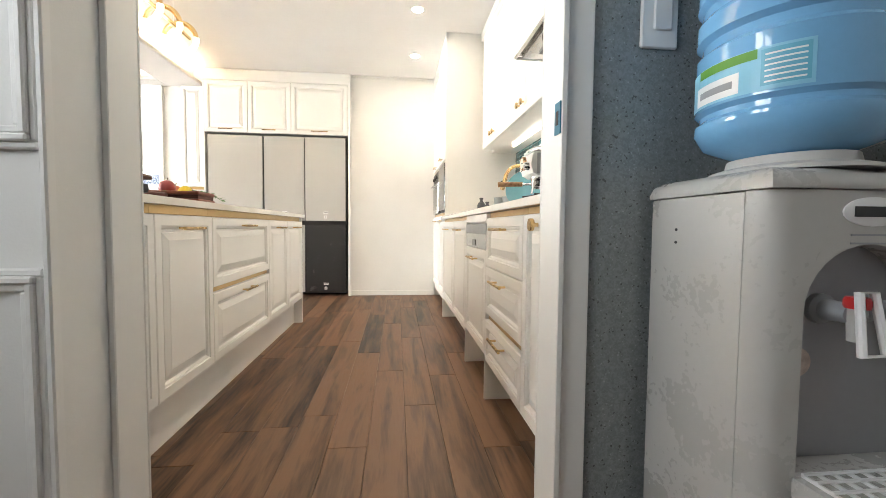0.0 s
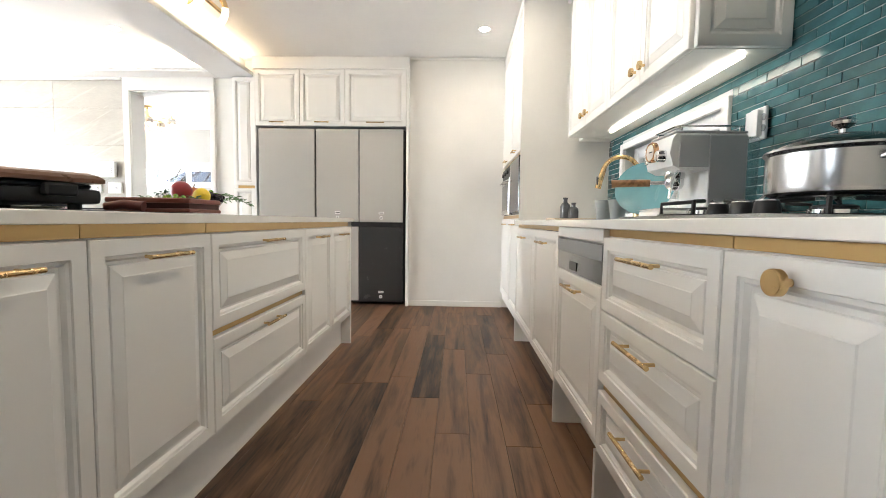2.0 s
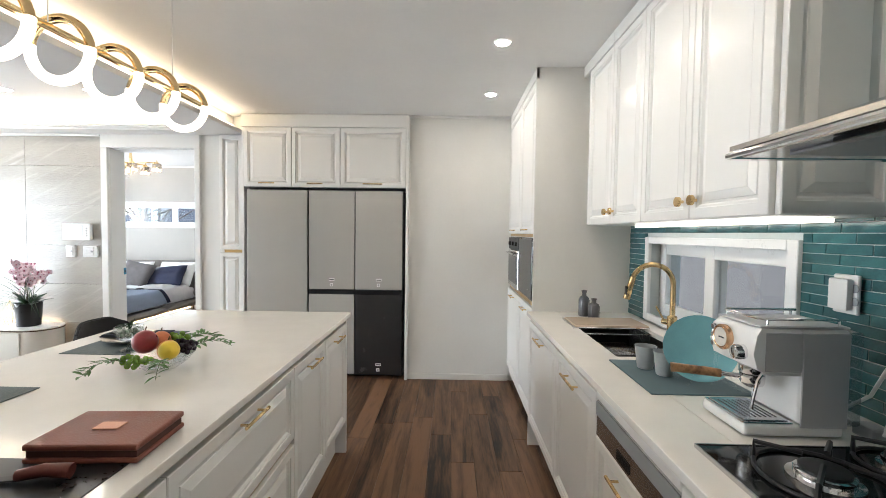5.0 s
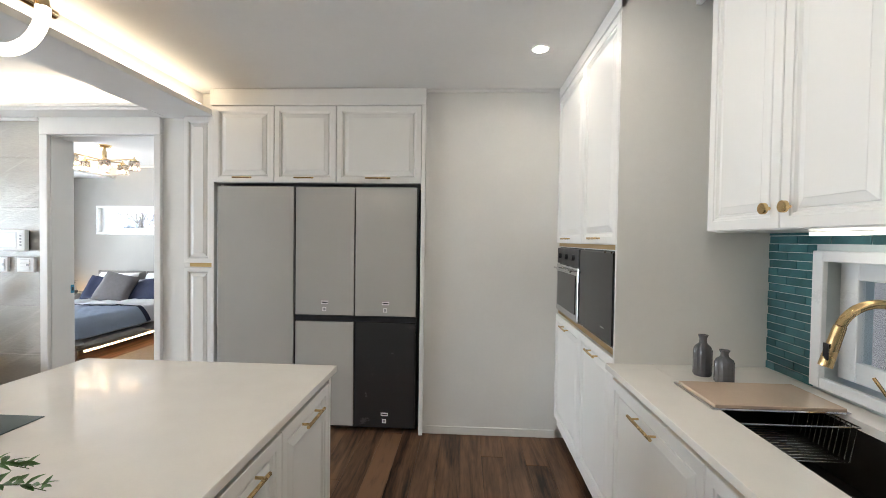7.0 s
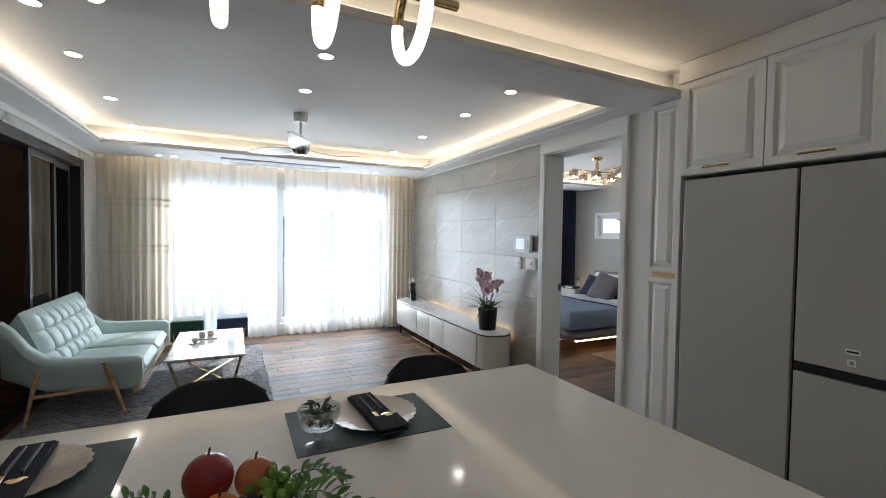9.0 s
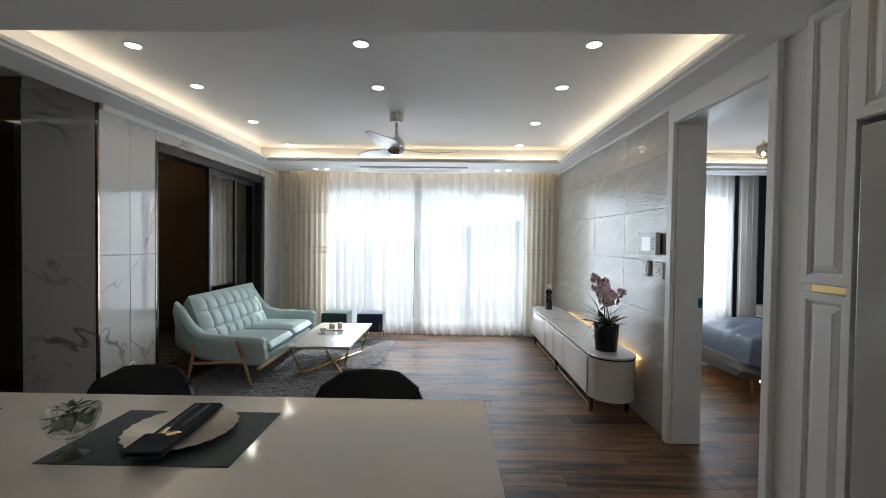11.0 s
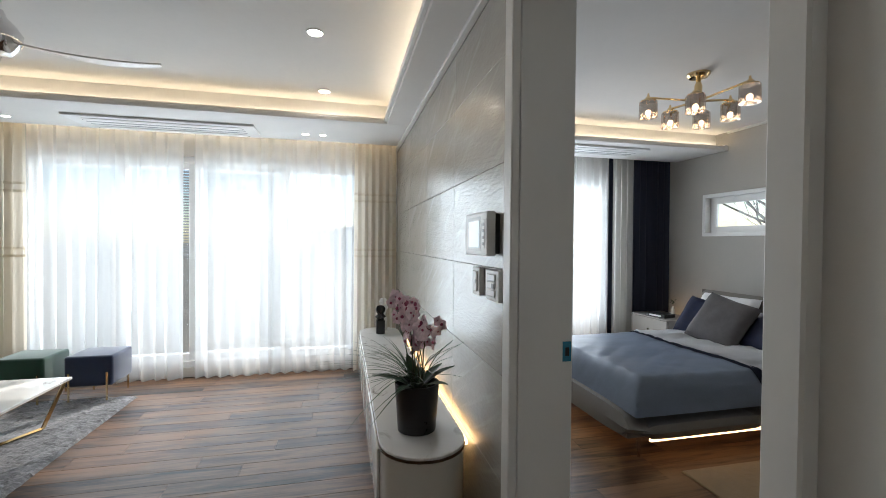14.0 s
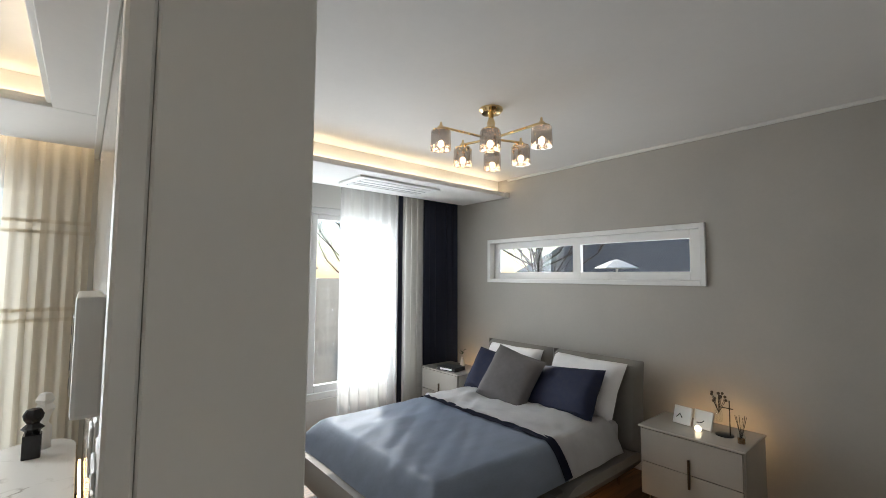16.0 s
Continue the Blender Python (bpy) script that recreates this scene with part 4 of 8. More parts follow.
for k in range(9):
    part("grate_bar", box(0.062 + k * 0.025, -0.305, 0.4372, 0.066 + k * 0.025, -0.252, 0.442), WHITE_PLASTIC, tray)
for y in (-0.295, -0.275, -0.258):
    part("grate_bar", box(0.06, y, 0.4421, 0.27, y + 0.004, 0.445), WHITE_PLASTIC, tray)
part("sticker", lathe([(0.024, 0), (0.024, 0.001), (0, 0.001)], 20), mat("sticker_beige", (0.46, 0.37, 0.32), 0.6, vary=0.35, scale=60), t, "round worn sticker", m=pose(0.094, -0.212, 0.60, 90))
part("badge", lathe([(0.03, 0), (0.03, 0.002), (0.027, 0.003), (0, 0.003)], 24), WHITE_PLASTIC, t, "oval maker badge", True, pose(0.165, -0.2462, 0.845, 90) @ Matrix.Diagonal((1.7, 0.75, 1, 1)))
part("badge_print", box(0.13, -0.2505, 0.837, 0.2, -0.2494, 0.853), BLACK, t)
for k in range(2):
    part("slot", box(0.13, -0.2472, 0.808 - k * 0.013, 0.2, -0.246, 0.811 - k * 0.013), GREY_PLASTIC, t)
PET = mat("blue_bottle_plastic", (0.17, 0.40, 0.64), 0.06, vary=0.05, scale=8, coat=0.4, bump=0.05, bump_scale=8)
bt = thing("water_bottle", "large upturned blue plastic water bottle on the dispenser", "water bottle", 0.833, 0.488, 0.952)
bt.matrix_basis = pose(0.833, 0.488, 0.952) @ Matrix.Scale(1.13, 4)
part("shell", lathe([(0.05, 0), (0.075, 0.012), (0.12, 0.03), (0.136, 0.055), (0.136, 0.07), (0.129, 0.077), (0.129, 0.085), (0.136, 0.092), (0.136, 0.182), (0.127, 0.19), (0.127, 0.204), (0.136, 0.212), (0.136, 0.24), (0.128, 0.25), (0.128, 0.264), (0.136, 0.274), (0.136, 0.30), (0.128, 0.31), (0.128, 0.324), (0.136, 0.334), (0.136, 0.4), (0.12, 0.425), (0.0, 0.43)], 40), PET, bt, smooth=True)


def wrap(r, a0, a1, z0, z1, slant=0.0, n=14):
    bm = bmesh.new()
    prev = None
    for i in range(n + 1):
        a = radians(a0 + (a1 - a0) * i / n)
        s = slant * (i / n - 0.5)
        cur = (bm.verts.new((r * math.cos(a), r * math.sin(a), z0 + s)), bm.verts.new((r * math.cos(a), r * math.sin(a), z1 + s)))
        if prev:
            bm.faces.new((prev[0], cur[0], cur[1], prev[1]))
        prev = cur
    return bm


lb = part("label_sheet", wrap(0.1368, 148, 236, 0.096, 0.158), mat("label_blue", (0.22, 0.52, 0.68), 0.4), bt, "printed paper label with green leaves")
part("label_text_block", wrap(0.1372, 210, 234, 0.102, 0.154), mat("label_teal", (0.12, 0.40, 0.55), 0.4), lb)
part("label_plaque", wrap(0.1373, 160, 198, 0.100, 0.131), WHITE_PLASTIC, lb, "white oval plaque")
part("label_leaves", wrap(0.1374, 164, 208, 0.143, 0.157), mat("label_green", (0.12, 0.33, 0.05), 0.5), lb)
for k in range(6):
    part("label_line", wrap(0.1374, 212, 232, 0.106 + k * 0.0078, 0.1085 + k * 0.0078), WHITE_PLASTIC, lb)
part("label_name", wrap(0.1376, 165, 194, 0.110, 0.121), GREY_PLASTIC, lb)
s = thing("wall_switch", "white rocker light switch on the stone panel", "switch", 0.69, 0.685, 1.237)
s.matrix_basis = pose(0.69, 0.685, 1.237) @ Matrix.Diagonal((1.25, 1.0, 1.1, 1))
part("plate", box(-0.035, -0.009, 0, 0.035, 0.0, 0.12, 0.003), WHITE_PLASTIC, s)
part("rocker", box(-0.014, -0.015, 0.035, 0.022, -0.0092, 0.105, 0.003), WHITE_PLASTIC, s)
FILM = mat("blue_film_steel", (0.05, 0.22, 0.33), 0.3, 0.6, vary=0.1)
for x, y, z, flip in ((0.4625, 0.683, 1.04, -1), (-3.5045, 5.215, 0.98, 1)):
    s = thing("strike_plate", "steel strike plate under blue film on the door jamb", "strike plate", x, y, z)
    part("plate", box(0, -0.016, 0, flip * 0.003, 0.016, 0.07), FILM, s)
    part("hole", box(flip * 0.0031, -0.007, 0.02, flip * 0.0042, 0.007, 0.05), BLACK, s)

# ---- things on the worktop ----
g = thing("gas_hob", "black glass gas hob with three burners", "hob", 0.607, 1.175, CT)
part("plate", box(0, 0, 0.0, 0.5, 0.64, 0.008, 0.002), BLACK_GLASS, g)
bm = box(-0.004, -0.004, 0.0, 0.0, 0.644, 0.010)
box(0.5, -0.004, 0.0, 0.504, 0.644, 0.010, bm=bm)
box(0.0, 0.64, 0.0, 0.5, 0.644, 0.010, bm=bm)
box(0.0, -0.004, 0.0, 0.5, 0.0, 0.010, bm=bm)
part("edge", bm, STEEL, g)
for bx, by, r in ((0.19, 0.49, 0.055), (0.35, 0.265, 0.05), (0.42, 0.55, 0.036)):
    b_ = part("burner", lathe([(r * 1.25, 0.008), (r * 1.25, 0.014), (r, 0.016), (r, 0.028), (r * 0.95, 0.03)], 28, at=(bx, by, 0)), CHROME, g, "ribbed steel burner", True)
    part("burner_cap", lathe([(r * 0.85, 0.0302), (r * 0.85, 0.036), (r * 0.7, 0.039), (0, 0.039)], 24, at=(bx, by, 0)), BLACK, b_, smooth=True)
    bm = bmesh.new()
    for k in range(4):
        a = radians(45 + 90 * k)
        c_, s_ = math.cos(a), math.sin(a)
        R = r * 2.3
        tube([(bx + c_ * R, by + s_ * R, 0.008), (bx + c_ * R, by + s_ * R, 0.05), (bx + c_ * r * 0.7, by + s_ * r * 0.7, 0.055)], 0.006, 6, bm=bm)
    tube(arc(bx, by, 0.013, r * 2.3, 0, 345, 20, "z"), 0.005, 6, True, bm)
    part("pan_support", bm, BLACK, g, smooth=True)
for y in (0.115, 0.19, 0.275):
    part("dial", lathe([(0.024, 0.008), (0.024, 0.02), (0.021, 0.036), (0.019, 0.038), (0, 0.038)], 18, at=(0.09, y, 0)), BLACK, g, smooth=True)
    part("dial_cap", lathe([(0.0205, 0.0382), (0.02, 0.041), (0, 0.041)], 18, at=(0.09, y, 0)), STEEL, g, "steel dial cap", True)
p = thing("casserole_pot", "stainless steel casserole pot with a glass lid", "pot", 0.955, 1.43, CT + 0.056)
part("pot_body", lathe([(0.125, 0.0), (0.138, 0.008), (0.14, 0.02), (0.14, 0.095), (0.146, 0.1), (0.136, 0.1), (0.134, 0.02), (0.0, 0.015)], 40), STEEL, p, smooth=True)
lid = part("lid", lathe([(0.142, 0.102), (0.13, 0.115), (0.08, 0.135), (0.02, 0.143), (0, 0.143)], 36), pane_glass("lid_glass", (0.55, 0.55, 0.53), 0.16), p, "domed glass lid", True)
part("lid_rim", lathe([(0.141, 0.1), (0.146, 0.103), (0.144, 0.108), (0.139, 0.108)], 36), CHROME, lid, smooth=True)
part("lid_knob", lathe([(0.008, 0.143), (0.008, 0.155), (0.022, 0.165), (0.024, 0.172), (0.018, 0.178), (0, 0.179)], 20), CHROME, lid, smooth=True)
for s in (-1, 1):
    part("loop_handle", tube([(0.035, s * 0.135, 0.075), (0.035, s * 0.18, 0.085), (-0.035, s * 0.18, 0.085), (-0.035, s * 0.135, 0.075)], 0.006, 8), CHROME, p, smooth=True)
c = thing("coffee_machine", "white and grey espresso machine with a wooden portafilter", "coffee machine", 0.795, 1.968, CT)
GREY_SHELL = mat("grey_shell", (0.44, 0.44, 0.45), 0.32, vary=0.03)
part("base", box(-0.03, -0.095, 0.004, 0.235, 0.095, 0.036, 0.012, 3), WHITE_PLASTIC, c, smooth=True)
part("tray_rim", box(-0.028, -0.09, 0.0362, 0.105, 0.09, 0.041, 0.002), CHROME, c, "polished tray rim")
grid_ = part("drip_tray", box(-0.02, -0.08, 0.0412, 0.098, 0.08, 0.044, 0.001), STEEL, c, "polished drip grid")
for k in range(7):
    part("slot", box(-0.005 + k * 0.014, -0.06, 0.0441, -0.001 + k * 0.014, 0.06, 0.0447), BLACK, grid_)
part("body", box(0.115, -0.093, 0.0365, 0.245, 0.093, 0.294, 0.014, 3), WHITE_PLASTIC, c, smooth=True)
part("head", loft([(0.03, -0.094, 0.1148, 0.094, 0.17), (0.0, -0.094, 0.1148, 0.094, 0.185), (-0.012, -0.094, 0.1148, 0.094, 0.225), (-0.004, -0.094, 0.1148, 0.094, 0.275), (0.012, -0.088, 0.1148, 0.088, 0.293)]), WHITE_PLASTIC, c, smooth=True)
part("side_panel", box(0.116, -0.098, 0.03, 0.24, -0.0935, 0.285, 0.002), GREY_SHELL, c)
part("head_side", box(0.018, -0.0975, 0.18, 0.1155, -0.0945, 0.285, 0.0014), GREY_SHELL, c)
part("top", box(0.006, -0.09, 0.2945, 0.245, 0.09, 0.302, 0.003), GREY_SHELL, c)
part("cup_rail", tube([(0.235, -0.082, 0.318), (0.03, -0.082, 0.318), (0.015, -0.07, 0.318), (0.015, 0.07, 0.318), (0.03, 0.082, 0.318), (0.235, 0.082, 0.318)], 0.0035, 8), CHROME, c, smooth=True)
for x, y in ((0.03, -0.082), (0.22, -0.082), (0.03, 0.082), (0.22, 0.082)):
    part("rail_post", rod((x, y, 0.302), (x, y, 0.318), 0.003, 8), CHROME, c)
dial = part("gauge", lathe([(0.036, 0), (0.037, 0.012), (0.033, 0.017), (0.029, 0.015), (0.0, 0.015)], 28), mat("copper", (0.62, 0.38, 0.22), 0.2, 1.0), c, "round copper-rimmed gauge", True, pose(-0.01, 0.025, 0.245, 0, -90))
part("gauge_face", lathe([(0.028, 0.0152), (0.028, 0.0158), (0, 0.0158)], 24), mat("cream_dial", (0.7, 0.66, 0.58), 0.3), dial)
part("needle", box(-0.002, -0.018, 0.016, 0.002, 0.006, 0.0168), BLACK, dial)
part("knob", lathe([(0.021, 0), (0.021, 0.016), (0.018, 0.026), (0.012, 0.028), (0, 0.028)], 20), CHROME, c, smooth=True, m=pose(-0.011, -0.052, 0.222, 0, -90))
for z in (0.215, 0.24, 0.265):
    part("button", lathe([(0.009, 0), (0.009, 0.006), (0.007, 0.008), (0, 0.008)], 14), CHROME, c, smooth=True, m=pose(-0.01, 0.076, z, 0, -90))
part("brew_head", lathe([(0.03, 0.148), (0.033, 0.152), (0.033, 0.172), (0.028, 0.176)], 24, at=(0.05, -0.005, 0)), CHROME, c, smooth=True)
pf = part("portafilter", lathe([(0.012, 0.108), (0.026, 0.116), (0.031, 0.126), (0.031, 0.147), (0.028, 0.147), (0.024, 0.12)], 24, at=(0.05, -0.005, 0)), CHROME, c, smooth=True)
part("neck", rod((0.022, 0.006, 0.136), (-0.02, 0.024, 0.136), 0.007, 10), CHROME, pf, smooth=True)
part("handle", tube([(-0.02, 0.024, 0.136), (-0.05, 0.038, 0.137), (-0.13, 0.072, 0.137), (-0.14, 0.076, 0.136)], 0.0125, 12, taper=0.015), wood("walnut_handle", (0.11, 0.055, 0.025), (0.34, 0.19, 0.09), rand=False), pf, "wooden handle", True)
part("steam_wand", tube([(0.03, -0.075, 0.172), (0.012, -0.08, 0.15), (0.0, -0.082, 0.1), (-0.004, -0.083, 0.075)], 0.0045, 8), CHROME, c, smooth=True)
part("water_tank", box(0.2455, -0.085, 0.03, 0.29, 0.085, 0.285, 0.006), pane_glass("tank_plastic", (0.7, 0.74, 0.75), 0.1), c, "clear water tank")
part("tank_handle", tube([(0.2905, -0.03, 0.21), (0.315, -0.03, 0.205), (0.318, -0.03, 0.12), (0.2905, -0.03, 0.09)], 0.005, 8), CLEAR, c, smooth=True)
cord = thing("power_cord", "white power cord beside the coffee machine", "cable", 0, 0, 0)
part("cable", tube([(1.1, 1.98, CT + 0.03), (1.15, 1.93, CT + 0.1), (1.165, 1.9, CT + 0.19), (1.165, 1.88, CT + 0.19), (1.16, 1.87, CT + 0.1), (1.12, 1.86, CT + 0.02), (1.13, 1.95, CT + 0.006), (1.17, 2.03, CT + 0.006)], 0.005, 8), WHITE_PLASTIC, cord, smooth=True)
part("plug", box(1.09, 1.86, CT, 1.14, 1.92, CT + 0.035, 0.008, 2), GREY_PLASTIC, cord)
k = thing("wall_socket", "white double wall socket with a cover on teal tiles", "socket", 1.206, 2.07, 1.236)
part("plate", box(-0.012, -0.042, 0.0, 0.0, 0.042, 0.12, 0.003), WHITE_PLASTIC, k)
part("cover", box(-0.034, -0.03, 0.012, -0.0125, 0.036, 0.108, 0.006, 2), WHITE_PLASTIC, k, smooth=True)
for z in (0.04, 0.08):
    part("outlet", lathe([(0.013, 0), (0.013, 0.003), (0, 0.003)], 16), GREY_PLASTIC, k, m=pose(-0.0125, -0.034, z, 0, -90))
SLATE = mat("blue_grey_mat", (0.10, 0.15, 0.17), 0.75, vary=0.1, scale=40)
tagged(part("drying_mat", box(0.66, 2.17, CT, 1.02, 2.56, CT + 0.005, 0.002), SLATE), "blue-grey mat on the worktop beside the sink", "mat")
CELADON = mat("grey_ceramic", (0.36, 0.38, 0.38), 0.35, vary=0.08, scale=30)
for x, y in ((0.765, 2.45), (0.80, 2.365)):
    c = tagged(part("cup", lathe([(0.026, 0), (0.03, 0.003), (0.04, 0.085), (0.042, 0.09), (0.039, 0.09), (0.029, 0.01), (0, 0.008)], 28, at=(0, 0, 0)), CELADON, None, smooth=True, m=pose(x, y, CT + 0.0055)), "grey ceramic tumbler on the drying mat", "cup", "tumblers")
c = thing("dish_rack", "clear acrylic plate stand on the drying mat", "dish rack", 0.90, 2.29, CT + 0.0055)
for y in (-0.05, 0.02):
    part("stand", tube([(-0.08, y, 0.004), (-0.06, y, 0.05), (0.0, y, 0.014), (0.06, y, 0.05), (0.08, y, 0.004)], 0.006, 8), CLEAR, c, smooth=True)
PALE_BLUE = mat("pale_blue_glaze", (0.16, 0.36, 0.40), 0.22, vary=0.08, scale=14, coat=0.3)
tagged(part("plate", lathe([(0.0, 0.0), (0.06, 0.0), (0.1, 0.012), (0.115, 0.016), (0.117, 0.019), (0.1, 0.016), (0.06, 0.005), (0.0, 0.005)], 36), PALE_BLUE, None, smooth=True, m=pose(0.875, 2.27, CT + 0.135, 72, 0, -35)), "pale blue glazed plate standing in a rack", "plate")
tagged(part("glass_plate", lathe([(0.0, 0.0), (0.05, 0.0), (0.085, 0.012), (0.095, 0.014), (0.084, 0.015), (0.05, 0.004), (0, 0.004)], 30), CLEAR, None, smooth=True, m=pose(0.99, 2.2, CT + 0.1, 70, 0, -25)), "clear glass plate standing in a rack", "plate")
# sink, tap, small things
s = thing("kitchen_sink", "black rectangular undermount kitchen sink", "sink", 0, 0, 0)
BLACK_STONE = mat("black_granite_sink", (0.02, 0.018, 0.016), 0.35, vary=0.2, scale=60)
bm = box(SX0 - 0.012, SY0 - 0.012, 0.70, SX0, SY1 + 0.012, 0.901)
box(SX1, SY0 - 0.012, 0.70, SX1 + 0.012, SY1 + 0.012, 0.901, bm=bm)
box(SX0, SY0 - 0.012, 0.70, SX1, SY0, 0.901, bm=bm)
box(SX0, SY1, 0.70, SX1, SY1 + 0.012, 0.901, bm=bm)
box(SX0, SY0, 0.69, SX1, SY1, 0.71, bm=bm)
part("basin", bm, BLACK_STONE, s)
part("drain", lathe([(0.045, 0.7105), (0.045, 0.714), (0.03, 0.714), (0, 0.712)], 24, at=(0.91, 2.95, 0)), CHROME, s, smooth=True)
r_ = thing("sink_basket", "wire basket hanging in the sink", "basket", 0, 0, 0)
for i in range(14):
    y = 3.12 + i * 0.02
    part("wire", tube([(SX0 + 0.01, y, 0.915), (SX0 + 0.03, y, 0.80), (SX1 - 0.03, y, 0.80), (SX1 - 0.01, y, 0.915)], 0.0018, 5), STEEL, r_)
part("rim_wire", tube([(SX0 + 0.01, 3.11, 0.915), (SX1 - 0.01, 3.11, 0.915), (SX1 - 0.01, 3.4, 0.915), (SX0 + 0.01, 3.4, 0.915)], 0.003, 6, True), STEEL, r_)
b_ = thing("chopping_board", "pale glossy chopping board across the sink", "chopping board", 0, 0, 0)
part("board", box(SX0 - 0.02, 3.18, CT + 0.006, SX1 + 0.01, 3.42, CT + 0.018, 0.003, 2), mat("board_resin", (0.62, 0.48, 0.36), 0.12, vary=0.05, coat=0.4), b_)
part("frame", tube([(SX0 - 0.03, 3.175, CT + 0.004), (SX1 + 0.015, 3.175, CT + 0.004), (SX1 + 0.015, 3.43, CT + 0.004), (SX0 - 0.03, 3.43, CT + 0.004)], 0.004, 6, True), CHROME, b_)
f = thing("kitchen_tap", "brushed brass pull-out kitchen tap with a high arc", "tap", 1.155, 3.0, CT)
part("base", lathe([(0.028, 0), (0.028, 0.006), (0.024, 0.01), (0.024, 0.11), (0.018, 0.115), (0.0, 0.115)], 24), BRASS, f, smooth=True)
pts = [(0, 0, 0.11), (0, 0, 0.28)] + [(-0.105 + 0.105 * math.cos(radians(a)), 0.02 * (1 - math.cos(radians(a))) / 2, 0.28 + 0.105 * math.sin(radians(a))) for a in range(15, 171, 12)]
part("spout", tube(pts, 0.0135, 12), BRASS, f, smooth=True)
e_ = pts[-1]
hd = part("spray_head", rod(e_, (e_[0] - 0.03, e_[1] + 0.01, e_[2] - 0.12), 0.0155, 14, taper=0.018), BRASS, f, smooth=True)
part("spray_button", box(e_[0] - 0.04, e_[1] - 0.008, e_[2] - 0.1, e_[0] - 0.034, e_[1] + 0.01, e_[2] - 0.05, 0.002), BLACK, hd)
lv = part("lever_hub", rod((-0.0, 0.0, 0.075), (-0.02, 0.055, 0.075), 0.016, 14), BRASS, f, smooth=True)
part("lever", rod((-0.018, 0.05, 0.08), (-0.045, 0.085, 0.15), 0.005, 10), BRASS, lv, smooth=True)
SMOKE = mat("smoked_ribbed_glass", (0.10, 0.10, 0.105), 0.12, vary=0.1, coat=0.3)
for x, y, h in ((0.865, 3.56, 0.17), (0.90, 3.47, 0.13)):
    tagged(part("vase", lathe([(0.03, 0), (0.034, 0.006), (0.034, h * 0.62), (0.028, h * 0.72), (0.014, h * 0.8), (0.013, h * 0.9), (0.019, h), (0.016, h), (0.01, h * 0.9), (0.01, h * 0.7)], 40, wave=0.045, waves=14), SMOKE, None, smooth=True, m=pose(x, y, CT)), "small smoked ribbed glass bottle vase on the worktop", "vase", "bottle vases")

# ---- things on the island ----
LEATHER = mat("brown_leather", (0.20, 0.062, 0.038), 0.42, vary=0.12, scale=18, bump=0.15, bump_scale=180)
k = thing("leather_case", "reddish-brown leather case lying on the island", "case", -0.865, 1.765, CT + 0.0035, 3)
part("lower_cover", box(-0.128, -0.095, 0, 0.128, 0.095, 0.012, 0.005, 2), LEATHER, k)
part("filling", box(-0.123, -0.088, 0.0122, 0.123, 0.088, 0.028), mat("dark_lining", (0.06, 0.02, 0.015), 0.7), k)
part("upper_cover", box(-0.128, -0.095, 0.0282, 0.128, 0.095, 0.044, 0.007, 3), LEATHER, k)
part("clasp", box(-0.03, -0.02, 0.0442, 0.03, 0.02, 0.047, 0.001), mat("clasp_copper", (0.5, 0.24, 0.15), 0.3, 0.8), k, "copper plate")
tagged(part("trivet_sheet", box(-1.25, 1.22, CT, -0.755, 1.69, CT + 0.003), mat("black_sheet", (0.014, 0.014, 0.015), 0.3)), "black glass sheet under the grill", "sheet")
gr = thing("table_grill", "electric table grill with a bronze lid and black base", "grill", -1.09, 1.36, CT + 0.003, -25)
LID = mat("bronze_enamel", (0.16, 0.085, 0.055), 0.3, 0.3, vary=0.06)
part("base", box(-0.24, -0.19, 0.014, 0.24, 0.19, 0.05, 0.012, 2), BLACK, gr, smooth=True)
bm = bmesh.new()
for x in (-0.2, 0.2):
    for y in (-0.15, 0.15):
        rod((x, y, 0), (x, y, 0.014), 0.014, 10, bm)
part("feet", bm, BLACK, gr)
part("plate", box(-0.225, -0.175, 0.0502, 0.225, 0.175, 0.062, 0.004), BLACK, gr)
part("lid", loft([(-0.245, -0.195, 0.245, 0.195, 0.064), (-0.245, -0.195, 0.245, 0.195, 0.074), (-0.236, -0.186, 0.236, 0.186, 0.082), (-0.222, -0.173, 0.222, 0.173, 0.088), (-0.20, -0.155, 0.20, 0.155, 0.090)]), LID, gr, "bronze enamel lid")
for y in (-0.1, 0.1):
    part("latch", box(0.241, y - 0.03, 0.03, 0.275, y + 0.03, 0.058, 0.005), BLACK, gr)
sp = thing("spatula", "dark red handled spatula on the black sheet", "spatula", -0.93, 1.60, CT + 0.004, 12)
part("handle", tube([(0, 0, 0.012), (0.05, 0, 0.02), (0.1, 0, 0.014)], 0.012, 10, taper=0.016), mat("dark_red_wood", (0.14, 0.035, 0.025), 0.35), sp, smooth=True)
part("neck", box(-0.07, -0.01, 0.004, 0.005, 0.01, 0.008, 0.001), BLACK, sp)
SLATE_MAT = mat("slate_place_mat", (0.07, 0.095, 0.095), 0.6, vary=0.12, scale=60, bump=0.2, bump_scale=220)
PORCELAIN = mat("ivory_porcelain", (0.72, 0.66, 0.58), 0.15, vary=0.04, coat=0.3)
NAPKIN = mat("navy_napkin", (0.012, 0.015, 0.026), 0.85, vary=0.2, scale=30, bump=0.2, bump_scale=150)


